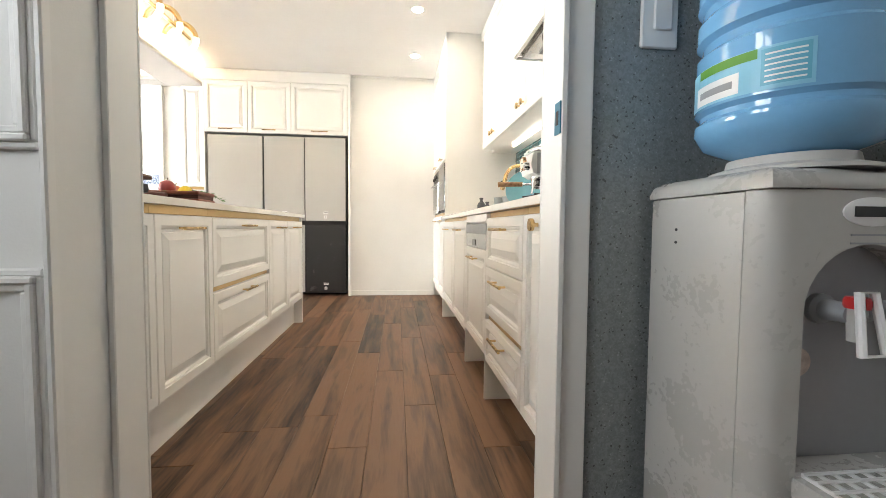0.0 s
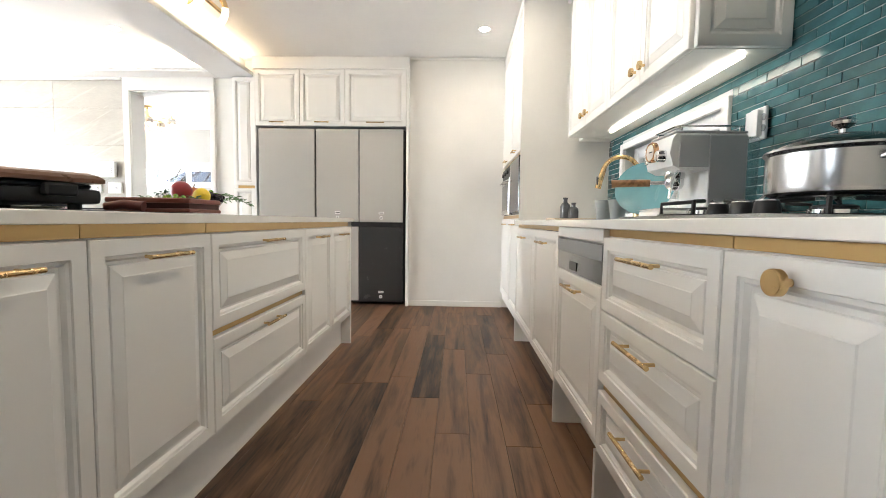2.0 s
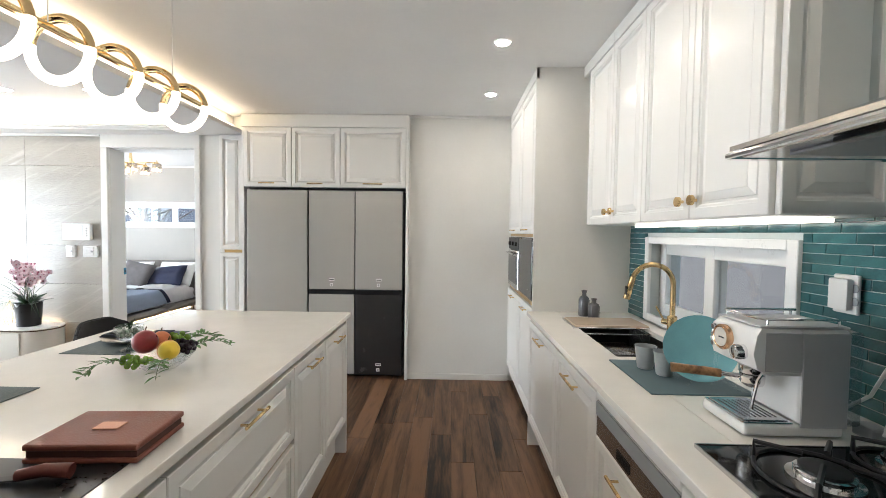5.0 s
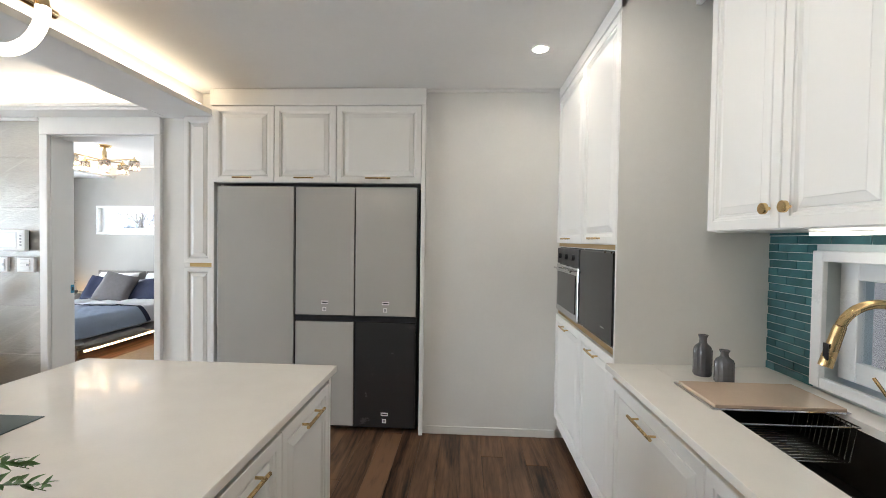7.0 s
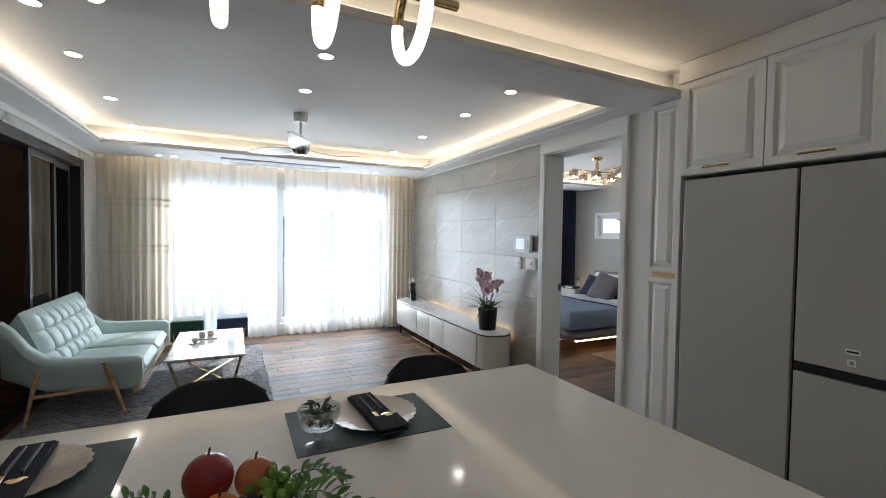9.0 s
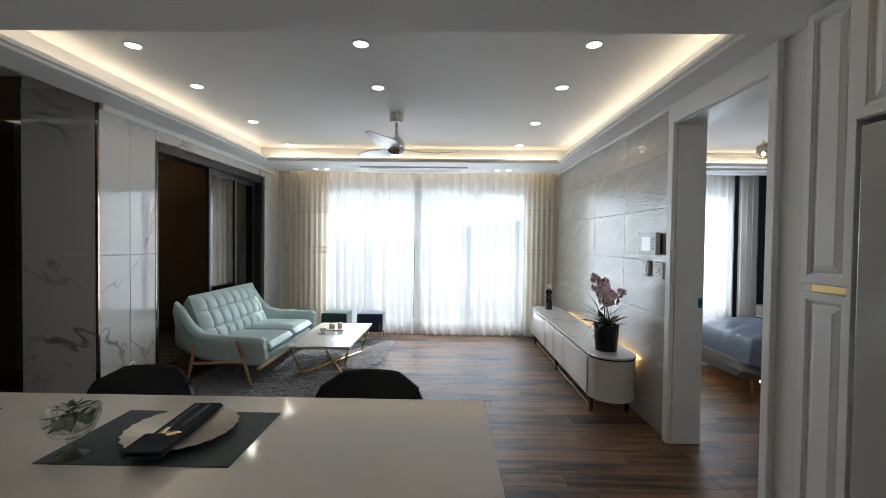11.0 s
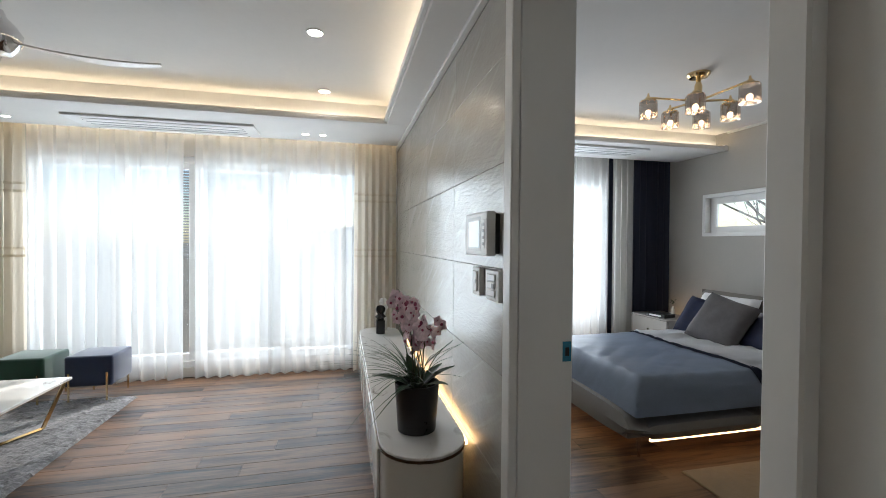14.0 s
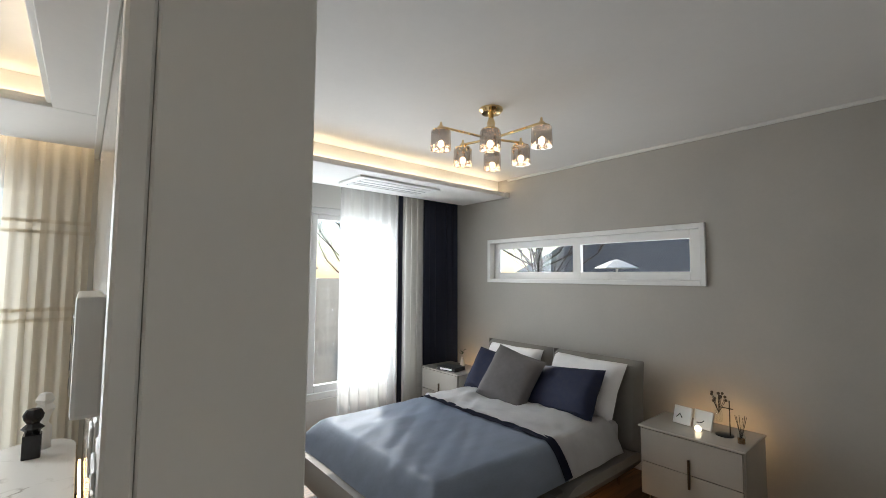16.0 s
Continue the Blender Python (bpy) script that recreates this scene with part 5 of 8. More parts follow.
def crystal_bowl(x, y, fill):
    b_ = thing("dessert_bowl", "footed crystal dessert bowl with grapes", "bowl", x, y, CT + 0.003, 0, "dessert bowls")
    part("foot", lathe([(0.034, 0), (0.034, 0.004), (0.012, 0.014), (0.008, 0.03), (0.012, 0.042)], 28, wave=0.05, waves=14), GLASSWARE, b_, smooth=True)
    part("cup", lathe([(0.012, 0.042), (0.04, 0.055), (0.052, 0.085), (0.055, 0.108), (0.051, 0.108), (0.046, 0.085), (0.035, 0.062), (0.0, 0.052)], 32, wave=0.03, waves=16), GLASSWARE, b_, smooth=True)
    rr = random.Random(int(x * 100))
    lf = thing("leaf_sprig", "dark green leafy tuft in the crystal bowl", "foliage", x, y, CT + 0.075, 0, "leaf sprigs")
    bm = bmesh.new()
    for i in range(34):
        a, q = rr.random() * 360, rr.random() ** 0.5 * 0.032
        leaf(rr.uniform(0.018, 0.032), 0.012, 0.4, bm, pose(q * math.cos(radians(a)), q * math.sin(radians(a)), rr.random() * 0.04, rr.uniform(-30, 30), rr.uniform(-75, 15), a + rr.uniform(-60, 60)))
    part("leaves", bm, DARKLEAF, lf)
    part("stalk", tube([(0, 0, 0.0), (0.006, 0.01, 0.04), (0.004, 0.03, 0.065)], 0.0014, 5, taper=0.0008), DARKLEAF, lf)
    for i in range(9):
        a, q = rr.random() * 6.28, rr.random() ** 0.5 * 0.03
        tagged(part("grape", ball(0.0115, (x + q * math.cos(a), y + q * math.sin(a), CT + 0.072 + rr.random() * 0.02), 10), fill, None, smooth=True), "small fruit heaped in the crystal bowl", "fruit", "fruit in bowl")


DARKLEAF = mat("dark_green_leaf", (0.02, 0.055, 0.022), 0.5, vary=0.3, scale=20)
GRAPE = mat("green_grape", (0.15, 0.27, 0.035), 0.25, vary=0.2, scale=30, coat=0.2)
for y0, fill in ((2.505, DARKLEAF), (1.685, GRAPE)):
    tagged(part("place_mat", box(-1.69, y0, CT, -1.395, y0 + 0.44, CT + 0.003, 0.001), SLATE_MAT), "slate grey place mat on the island", "place mat", "place settings")
    tagged(part("dinner_plate", lathe([(0.0, 0.004), (0.07, 0.004), (0.075, 0.0), (0.085, 0.006), (0.115, 0.014), (0.128, 0.018), (0.13, 0.021), (0.115, 0.019), (0.085, 0.011), (0.0, 0.008)], 96, wave=0.022, waves=24), PORCELAIN, None, smooth=True, m=pose(-1.545, y0 + 0.245, CT + 0.0032)), "ivory porcelain plate with a scalloped rim on a mat", "plate", "place settings")
    n_ = thing("napkin", "folded navy napkin across the plate", "napkin", -1.53, y0 + 0.245, CT + 0.023, 4, "place settings")
    part("fold", box(-0.15, -0.042, 0, 0.15, 0.042, 0.006, 0.003, 2), NAPKIN, n_)
    part("upper_fold", box(-0.145, -0.036, 0.0062, 0.12, 0.038, 0.012, 0.003, 2), NAPKIN, n_)
    part("lower_fold", box(0.06, -0.045, 0.0122, 0.15, 0.045, 0.018, 0.003, 2), NAPKIN, n_)
    for dy, nm in ((-0.014, "knife"), (0.016, "spoon")):
        c_ = thing(nm, "slender gold %s on the navy napkin" % nm, nm, -1.53, y0 + 0.245 + dy, CT + 0.036, 4, "cutlery")
        part("handle", tube([(-0.12, 0, 0.002), (0.02, 0, 0.002)], 0.0035, 8), BLACK, c_, "black handle", True)
        part("blade", box(0.02, -0.006, 0.0005, 0.1, 0.006, 0.003, 0.001) if nm == "knife" else ball(0.02, (0.06, 0, 0.003), 12, 0.15), GOLD, c_, "gold head", True)
    crystal_bowl(-1.43, y0 + 0.06, fill)
# fruit arrangement
fx, fy = -1.135, 2.345
bw = thing("fruit_bowl", "clear crystal fruit bowl on the island", "bowl", fx, fy, CT)
part("bowl", lathe([(0.05, 0), (0.055, 0.006), (0.09, 0.03), (0.115, 0.06), (0.11, 0.062), (0.085, 0.035), (0.04, 0.01), (0, 0.01)], 40, wave=0.03, waves=16), GLASSWARE, bw, smooth=True)
RED = mat("pomegranate_skin", (0.24, 0.02, 0.025), 0.3, vary=0.25, scale=9, coat=0.2)
PEACH = mat("peach_skin", (0.52, 0.17, 0.07), 0.45, vary=0.3, scale=7)
LEMON = mat("lemon_skin", (0.72, 0.52, 0.03), 0.35, vary=0.06, scale=20, bump=0.15, bump_scale=120)
BLACKGRAPE = mat("dark_grape", (0.018, 0.012, 0.02), 0.25, vary=0.3, scale=30)


def fruit(name, label, r, at, mt, squash=1.0, stem=True, tip=0.0, turn=(0, 0, 0)):
    f_ = thing(name, label, "fruit", at[0], at[1], at[2], 0, "fruit in bowl")
    n = 10
    prof = [(max(r * math.sin(math.pi * q / n), 1e-5) * (1 - 0.06 * (q == n)), -r * squash * math.cos(math.pi * q / n) + (tip * (1 if q == n else -1 if q == 0 else 0))) for q in range(n + 1)]
    part("flesh", lathe(prof, 20), mt, f_, smooth=True, m=pose(0, 0, 0, *turn))
    if stem:
        part("stem", tube([(0, 0, r * squash * 0.92), (0.004, 0.003, r * squash + 0.014)], 0.0022, 6), mat("stem_brown", (0.1, 0.06, 0.03), 0.7), f_)


fruit("pomegranate", "deep red apple in the fruit bowl", 0.044, (fx - 0.045, fy - 0.025, CT + 0.11), RED)
fruit("peach", "orange-red peach in the fruit bowl", 0.037, (fx - 0.04, fy + 0.055, CT + 0.095), PEACH)
fruit("orange", "orange in the fruit bowl", 0.038, (fx + 0.03, fy - 0.005, CT + 0.075), mat("orange_skin", (0.6, 0.2, 0.03), 0.4, vary=0.1, bump=0.15, bump_scale=120))
fruit("lemon", "yellow lemon in the fruit bowl", 0.036, (fx + 0.06, fy - 0.045, CT + 0.085), LEMON, 1.25, False, 0.008, (80, 0, 40))
rr = random.Random(8)
for cx, cy, cz, n, mt, nm in ((fx - 0.0, fy + 0.085, CT + 0.09, 46, GRAPE, "green grapes"), (fx + 0.06, fy + 0.03, CT + 0.075, 34, BLACKGRAPE, "dark grapes"), (fx - 0.02, fy - 0.1, CT + 0.06, 22, GRAPE, "green grapes")):
    b_ = thing("grape_bunch", "bunch of %s hanging over the bowl" % nm, "grapes", cx, cy, cz, 0, "fruit in bowl")
    for i in range(n):
        a, q = rr.random() * 6.28, rr.random() ** 0.5 * 0.048
        part("grape", ball(0.0105, (q * math.cos(a), q * math.sin(a), rr.uniform(-0.02, 0.026) * (1.2 - q * 12)), 10), mt, b_, smooth=True)
LEAF = mat("fresh_green_leaf", (0.07, 0.155, 0.038), 0.45, vary=0.4, scale=16)
for i, (ax, ay, az, dx, dy) in enumerate(((fx + 0.06, fy + 0.09, CT + 0.06, 0.12, 0.09), (fx - 0.04, fy + 0.1, CT + 0.07, 0.02, 0.13), (fx - 0.08, fy - 0.08, CT + 0.05, -0.05, -0.14), (fx + 0.07, fy - 0.09, CT + 0.05, 0.06, -0.13), (fx + 0.03, fy + 0.1, CT + 0.08, 0.07, 0.12))):
    sp = thing("leaf_sprig", "green leafy sprig in the fruit bowl", "foliage", ax, ay, az, 0, "leaf sprigs")
    pts = [(dx * q, dy * q, 0.03 * math.sin(q * 3) - 0.02 * q) for q in (0, 0.25, 0.5, 0.75, 1.0)]
    part("stalk", tube(pts, 0.0018, 5, taper=0.0008), mat("stalk_green", (0.07, 0.1, 0.03), 0.6), sp)
    bm = bmesh.new()
    for q in range(22):
        t_ = 0.1 + 0.9 * q / 22
        px, py = dx * t_, dy * t_
        ang = math.degrees(math.atan2(dy, dx)) + (55 if q % 2 else -55) + rr.uniform(-20, 20)
        leaf(rr.uniform(0.028, 0.044), 0.013, 0.25, bm, pose(px, py, 0.03 * math.sin(t_ * 3) - 0.02 * t_, rr.uniform(-25, 25), rr.uniform(-40, 10), ang))
    part("leaves", bm, LEAF, sp)
# chairs along the island
BLACK_SEAT = mat("black_leather_seat", (0.012, 0.012, 0.013), 0.5, vary=0.15, scale=20, bump=0.1, bump_scale=150)


def shell_back(w, z0, z1, depth, thick=0.022):
    """A curved chair back with rounded top corners, facing +x."""
    bm = bmesh.new()
    n, m_ = 14, 8
    grids = []
    for off in (0, -thick):
        g_ = []
        for j in range(m_ + 1):
            t_ = j / m_
            z = z0 + (z1 - z0) * t_
            half = w / 2 * (1 - 0.16 * max(0, (t_ - 0.55) / 0.45) ** 3)
            row = []
            for i in range(n + 1):
                u = -1 + 2 * i / n
                drop = 0.045 * max(0, abs(u) - 0.55) / 0.45 * (t_ > 0.8)
                row.append(bm.verts.new((off + depth * u * u - 0.07 * t_, half * u, z - drop)))
            g_.append(row)
        grids.append(g_)
    a, b = grids
    for j in range(m_):
        for i in range(n):
            bm.faces.new((a[j][i], a[j][i + 1], a[j + 1][i + 1], a[j + 1][i]))
            bm.faces.new((b[j][i], b[j + 1][i], b[j + 1][i + 1], b[j][i + 1]))
    for i in range(n):
        bm.faces.new((a[m_][i], a[m_][i + 1], b[m_][i + 1], b[m_][i]))
        bm.faces.new((a[0][i + 1], a[0][i], b[0][i], b[0][i + 1]))
    for j in range(m_):
        bm.faces.new((a[j][0], a[j + 1][0], b[j + 1][0], b[j][0]))
        bm.faces.new((a[j + 1][n], a[j][n], b[j][n], b[j + 1][n]))
    return bm


ch = thing("dining_chair", "black upholstered chair drawn up to the island", "chair", -1.86, 3.14, 0, 0, "chairs along the island")
part("seat", cushion(0.43, 0.44, 0.08), BLACK_SEAT, ch, smooth=True, m=pose(0.04, 0, 0.55))
part("backrest", shell_back(0.43, 0.6, 0.935, 0.07), BLACK_SEAT, ch, smooth=True, m=pose(-0.15, 0, 0))
part("piping", tube([(-0.15 - 0.07 + 0.07 * (k / 7 - 1) ** 2 - 0.011, 0.43 / 2 * 0.84 * (k / 7 - 1), 0.936 - 0.045 * max(0, abs(k / 7 - 1) - 0.55) / 0.45) for k in range(15)], 0.006, 6), BLACK_SEAT, ch, smooth=True)
for x, y in ((-0.14, -0.18), (-0.14, 0.18), (0.2, -0.18), (0.2, 0.18)):
    part("leg", rod((x, y, 0.56), (x * 1.15, y * 1.1, 0.0), 0.012, 10, taper=0.009), BLACK, ch, smooth=True)
part("footrest", tube([(0.205, -0.18, 0.22), (0.205, 0.18, 0.22)], 0.008, 8), BLACK, ch, smooth=True)
copy_thing(ch, pose(-1.87, 2.29, 0))
copy_thing(ch, pose(-1.87, 1.47, 0))
# pendant over the island
pd = thing("pendant_lamp", "gold bar pendant lamp with five glowing rings", "pendant lamp", -1.3, 2.4, H)
ZB = 2.1 - H
part("bar", rod((0, -0.6, ZB), (0, 0.49, ZB), 0.012, 14), GOLD, pd, smooth=True)
part("canopy", box(-0.04, -0.3, -0.03, 0.04, 0.3, 0.0, 0.006), GOLD, pd)
for y in (-0.32, 0.28):
    part("cable", rod((0, y, -0.03), (0, y, ZB), 0.002, 6), WHITE_PLASTIC, pd)
for y in (-0.48, -0.28, -0.065, 0.15, 0.36):
    r = 0.1
    c = ZB - 0.055
    ring = part("ring", tube([(r * math.cos(radians(a)), y, c + r * math.sin(radians(a))) for a in range(-10, 191, 8)], 0.0145, 10), GOLD, pd, "gold half ring", True)
    part("diffuser", tube([(r * math.cos(radians(a)), y, c + r * math.sin(radians(a))) for a in range(171, 370, 8)], 0.016, 12), RING_GLOW, ring, "glowing acrylic half ring", True)
    part("inner_band", tube([(0.088 * math.cos(radians(a)), y, c + 0.088 * math.sin(radians(a))) for a in range(0, 360, 10)], 0.004, 6, True), GOLD, ring)
# last two are unseen, added along the row to brighten the near units
for x, y in ((0.27, 3.33), (0.29, 4.28), (0.27, 2.38), (0.27, 1.43)):
    wheel_light(x, y, H, 0.042, KITCHEN_DOWNLIGHT)

# ---- living room: windows and curtains ----
def sliding_window(name, label, y0, y1, z0, z1, splits, x=WX - 0.16):
    w = tagged(new(name), label, "window", "", "structure")
    bm = box(x, y0, z0, x + 0.14, y0 + 0.06, z1, 0.004)
    box(x, y1 - 0.06, z0, x + 0.14, y1, z1, 0.004, bm=bm)
    box(x, y0 + 0.06, z1 - 0.06, x + 0.14, y1 - 0.06, z1, 0.004, bm=bm)
    box(x, y0 + 0.06, z0, x + 0.14, y1 - 0.06, z0 + 0.06, 0.004, bm=bm)
    part("window_frame", bm, PVC, w)
    edges = [y0 + 0.05] + splits + [y1 - 0.05]
    for k, (a, b) in enumerate(zip(edges, edges[1:])):
        xx = x + 0.02 + 0.05 * (k % 2)
        bm = box(xx, a - 0.02, z0 + 0.05, xx + 0.04, a + 0.05, z1 - 0.05, 0.004)
        box(xx, b - 0.05, z0 + 0.05, xx + 0.04, b + 0.02, z1 - 0.05, 0.004, bm=bm)
        box(xx, a + 0.05, z1 - 0.12, xx + 0.04, b - 0.05, z1 - 0.05, 0.004, bm=bm)
        box(xx, a + 0.05, z0 + 0.05, xx + 0.04, b - 0.05, z0 + 0.13, 0.004, bm=bm)
        s = part("sash", bm, PVC, w)
        p = part("pane", box(xx + 0.017, a + 0.045, z0 + 0.125, xx + 0.023, b - 0.045, z1 - 0.115), CLEAR, s)
        p.visible_shadow = False
    return w


sliding_window("window_2", "large white framed sliding windows of the living room", 1.5, 4.66, 0.1, 2.24, [2.32, 2.96, 3.84])
sliding_window("window_3", "white framed sliding window of the bedroom", 6.05, 7.75, 0.33, 2.24, [6.72])
BRAID = sheer("beige_braid", (0.68, 0.61, 0.50), 0.03)
bands = [(z, BRAID) for z in (1.24, 1.31, 1.83, 1.90)]
curtain(0.93, 1.64, -6.79, 0.015, 2.53, 9, 0.026, CREAM_CLOTH, "curtain", "cream linen drape with woven braids beside the window", 3, bands)
curtain(4.56, 5.0, -6.79, 0.015, 2.53, 6, 0.026, CREAM_CLOTH, "curtain", "cream linen drape with woven braids by the stone wall", 4, bands)
curtain(1.5, 2.91, -6.85, 0.012, 2.53, 12, 0.036, SHEER, "sheer_curtain", "white voile curtain across the bright window", 5)
curtain(3.01, 4.72, -6.85, 0.012, 2.53, 14, 0.036, SHEER, "sheer_curtain", "white voile curtain across the bright window", 6)

# ---- marble walls, black framed glass, study ----
for x0, x1, y0, y1, cuts in ((-4.205, -3.6, 0.812, 0.83, 2), (WX + 0.002, -6.41, 0.812, 0.83, 1)):
    for i in range(cuts):
        a = x0 + (x1 - x0) * i / cuts
        b = x0 + (x1 - x0) * (i + 1) / cuts
        for z0, z1 in ((0.0, 1.288), (1.292, SO + 0.1)):
            o = part("marble_slab", box(a + 0.0015, y0, z0, b - 0.0015, y1, z1, 0.0012), MARBLE, bpy.data.objects["wall_living_south"])
for z0, z1 in ((0.0, 1.288), (1.292, SO + 0.1)):
    part("marble_slab", box(-3.598, 0.26, z0, -3.582, 0.812, z1, 0.0012), MARBLE, bpy.data.objects["wall_living_south"])
part("marble_slab", box(-6.408, 0.812, 2.292, -4.207, 0.83, SO + 0.1, 0.0012), MARBLE, bpy.data.objects["wall_living_south"])
bm = box(-3.5985, 0.813, 0, -3.580, 0.8335, SO, 0.001)
box(-4.2095, 0.8305, 0, -4.199, 0.835, 2.29, 0.001, bm=bm)
box(-6.415, 0.8305, 0, -6.403, 0.835, 2.29, 0.001, bm=bm)
struct("trim_bronze", bm, BRONZE_MIRROR, "polished bronze corner trim")
w = tagged(new("door_3"), "black framed sliding glass doors to the study, one open", "door", "", "structure")
bm = box(-6.40, 0.66, 0, -6.33, 0.825, 2.285, 0.003)
box(-4.25, 0.66, 0, -4.21, 0.825, 2.285, 0.003, bm=bm)
box(-6.33, 0.66, 2.2, -4.25, 0.825, 2.285, 0.003, bm=bm)
part("door_frame", bm, BLACK, w)
for a, b, y in ((-6.33, -5.70, 0.70), (-5.74, -5.12, 0.75)):
    bm = box(a, y, 0.005, a + 0.05, y + 0.035, 2.2, 0.003)
    box(b - 0.05, y, 0.005, b, y + 0.035, 2.2, 0.003, bm=bm)
    box(a + 0.05, y, 2.14, b - 0.05, y + 0.035, 2.2, 0.003, bm=bm)
    box(a + 0.05, y, 0.005, b - 0.05, y + 0.035, 0.09, 0.003, bm=bm)
    s = part("leaf", bm, BLACK, w)
    part("pane", box(a + 0.045, y + 0.014, 0.085, b - 0.045, y + 0.02, 2.145), TINTED, s)
struct("floor_track", box(-6.33, 0.68, 0.001, -4.21, 0.81, 0.005), BLACK)
# study things
fl = thing("floor_lamp", "black floor lamp with a flared cream shade, lit", "floor lamp", -6.42, -1.38, 0)
part("foot", lathe([(0.14, 0), (0.14, 0.015), (0.02, 0.03), (0.012, 0.05)], 24), BLACK, fl, smooth=True)
part("pole", rod((0, 0, 0.03), (0, 0, 1.5), 0.01, 10), BLACK, fl)
part("shade", lathe([(0.06, 1.5), (0.18, 1.7), (0.178, 1.7), (0.058, 1.5)], 12), sheer("lamp_shade", (0.75, 0.58, 0.38), 0.05), fl, "flared pleated shade", True)
part("bulb", ball(0.05, (0, 0, 1.6), 12), glowing("lamp_glow", (1.0, 0.75, 0.42), 60.0), fl)
PATTERN = mat("patterned_rug", (0.3, 0.25, 0.18), 0.9, vary=0.0)
nt = PATTERN.node_tree
ck = nt.nodes.new("ShaderNodeTexChecker")
ck.inputs[1].default_value, ck.inputs[2].default_value, ck.inputs[3].default_value = (0.42, 0.37, 0.3, 1), (0.06, 0.05, 0.045, 1), 24
tcn = nt.nodes.new("ShaderNodeTexCoord")
mpn = nt.nodes.new("ShaderNodeMapping")
mpn.inputs["Rotation"].default_value = (0, 0, 0.785)
nt.links.new(tcn.outputs["Object"], mpn.inputs[0])
nt.links.new(mpn.outputs[0], ck.inputs[0])
nt.links.new(ck.outputs[0], nt.nodes["Principled BSDF"].inputs["Base Color"])
tagged(part("study_rug", box(-6.5, -1.9, 0, -4.5, 0.3, 0.012, 0.004), PATTERN), "dark and cream patterned rug in the study", "rug")
dk = thing("study_desk", "dark console desk with a lit edge in the study", "desk", -5.6, -1.5, 0)
DARKWOOD = mat("dark_wood", (0.06, 0.035, 0.02), 0.35, vary=0.2, scale=4, stretch=(1, 8, 8))
part("top", box(-0.6, -0.25, 0.72, 0.6, 0.25, 0.75, 0.004), DARKWOOD, dk)
for x in (-0.56, 0.53):
    part("side", box(x, -0.24, 0, x + 0.03, 0.24, 0.72), DARKWOOD, dk)
part("back_rail", box(-0.53, -0.24, 0.4, 0.53, -0.22, 0.72), DARKWOOD, dk)
tagged(part("book_pile", box(-5.75, -1.55, 0.75, -5.45, -1.35, 0.79, 0.004), mat("book_cover", (0.4, 0.33, 0.24), 0.6)), "low pile of books on the dark desk", "books")
led("led_strip", -6.15, -1.76, 0.78, -5.0, -1.75, 0.79, HOT_LED, "warm led strip behind the study desk")
gp = thing("globe_pendant", "brass ceiling lamp with white glass globes in the study", "ceiling lamp", -5.4, -0.25, HL)
part("stem", rod((0, 0, 0), (0, 0, -0.3), 0.008, 8), GOLD, gp)
part("arm", rod((-0.2, 0, -0.3), (0.2, 0, -0.3), 0.007, 8), GOLD, gp)
for x in (-0.2, 0.2):
    part("globe", ball(0.055, (x, 0, -0.36), 16), glowing("globe_glow", (1.0, 0.8, 0.5), 3.0) if x < 0 else bpy.data.materials["globe_glow"], gp, "glowing white globe", True)

# ---- living room furniture ----
RUGM = mat("silver_grey_rug", (0.15, 0.15, 0.16), 0.85, vary=0.6, scale=9, bump=1.0, bump_scale=45, sheen=0.5)
bm = bmesh.new()
nx, ny = 150, 120
rn = random.Random(14)
gv = []
for i in range(nx + 1):
    gv.append([])
    for j in range(ny + 1):
        e = min(i, nx - i, j, ny - j)
        z = 0.018 + 0.006 * noise.noise(Vector((i * 0.35, j * 0.35, 0))) + rn.uniform(-0.006, 0.006) if e > 0 else 0.002
        wob = 0.006 * noise.noise(Vector((i * 0.4, j * 0.4, 4))) + rn.uniform(-0.003, 0.003)
        gv[-1].append(bm.verts.new((-6.42 + 2.26 * i / nx + wob, 0.88 + 1.8 * j / ny + wob, z)))
for i in range(nx):
    for j in range(ny):
        bm.faces.new((gv[i][j], gv[i + 1][j], gv[i + 1][j + 1], gv[i][j + 1]))
bm.faces.new([gv[0][0], gv[0][ny], gv[nx][ny], gv[nx][0]])
tagged(part("area_rug", bm, RUGM, smooth=True), "silver grey shaggy rug under sofa and table", "rug")

MINT = mat("mint_leather", (0.46, 0.575, 0.565), 0.36, vary=0.08, scale=6, bump=0.1, bump_scale=140, coat=0.1)
so = thing("sofa", "mint green tufted two-seat sofa with oak legs", "sofa", -5.25, 0.92, 0.02)
SW = 0.655   # half width of the seat
part("seat_base", box(-SW, 0.12, 0.2, SW, 0.74, 0.27, 0.015, 2), MINT, so, smooth=True)
for k in (-1, 1):
    part("seat_cushion", cushion(SW - 0.004, 0.66, 0.13, 18, 16, 0.28), MINT, so, smooth=True, m=pose(k * SW / 2, 0.44, 0.265))
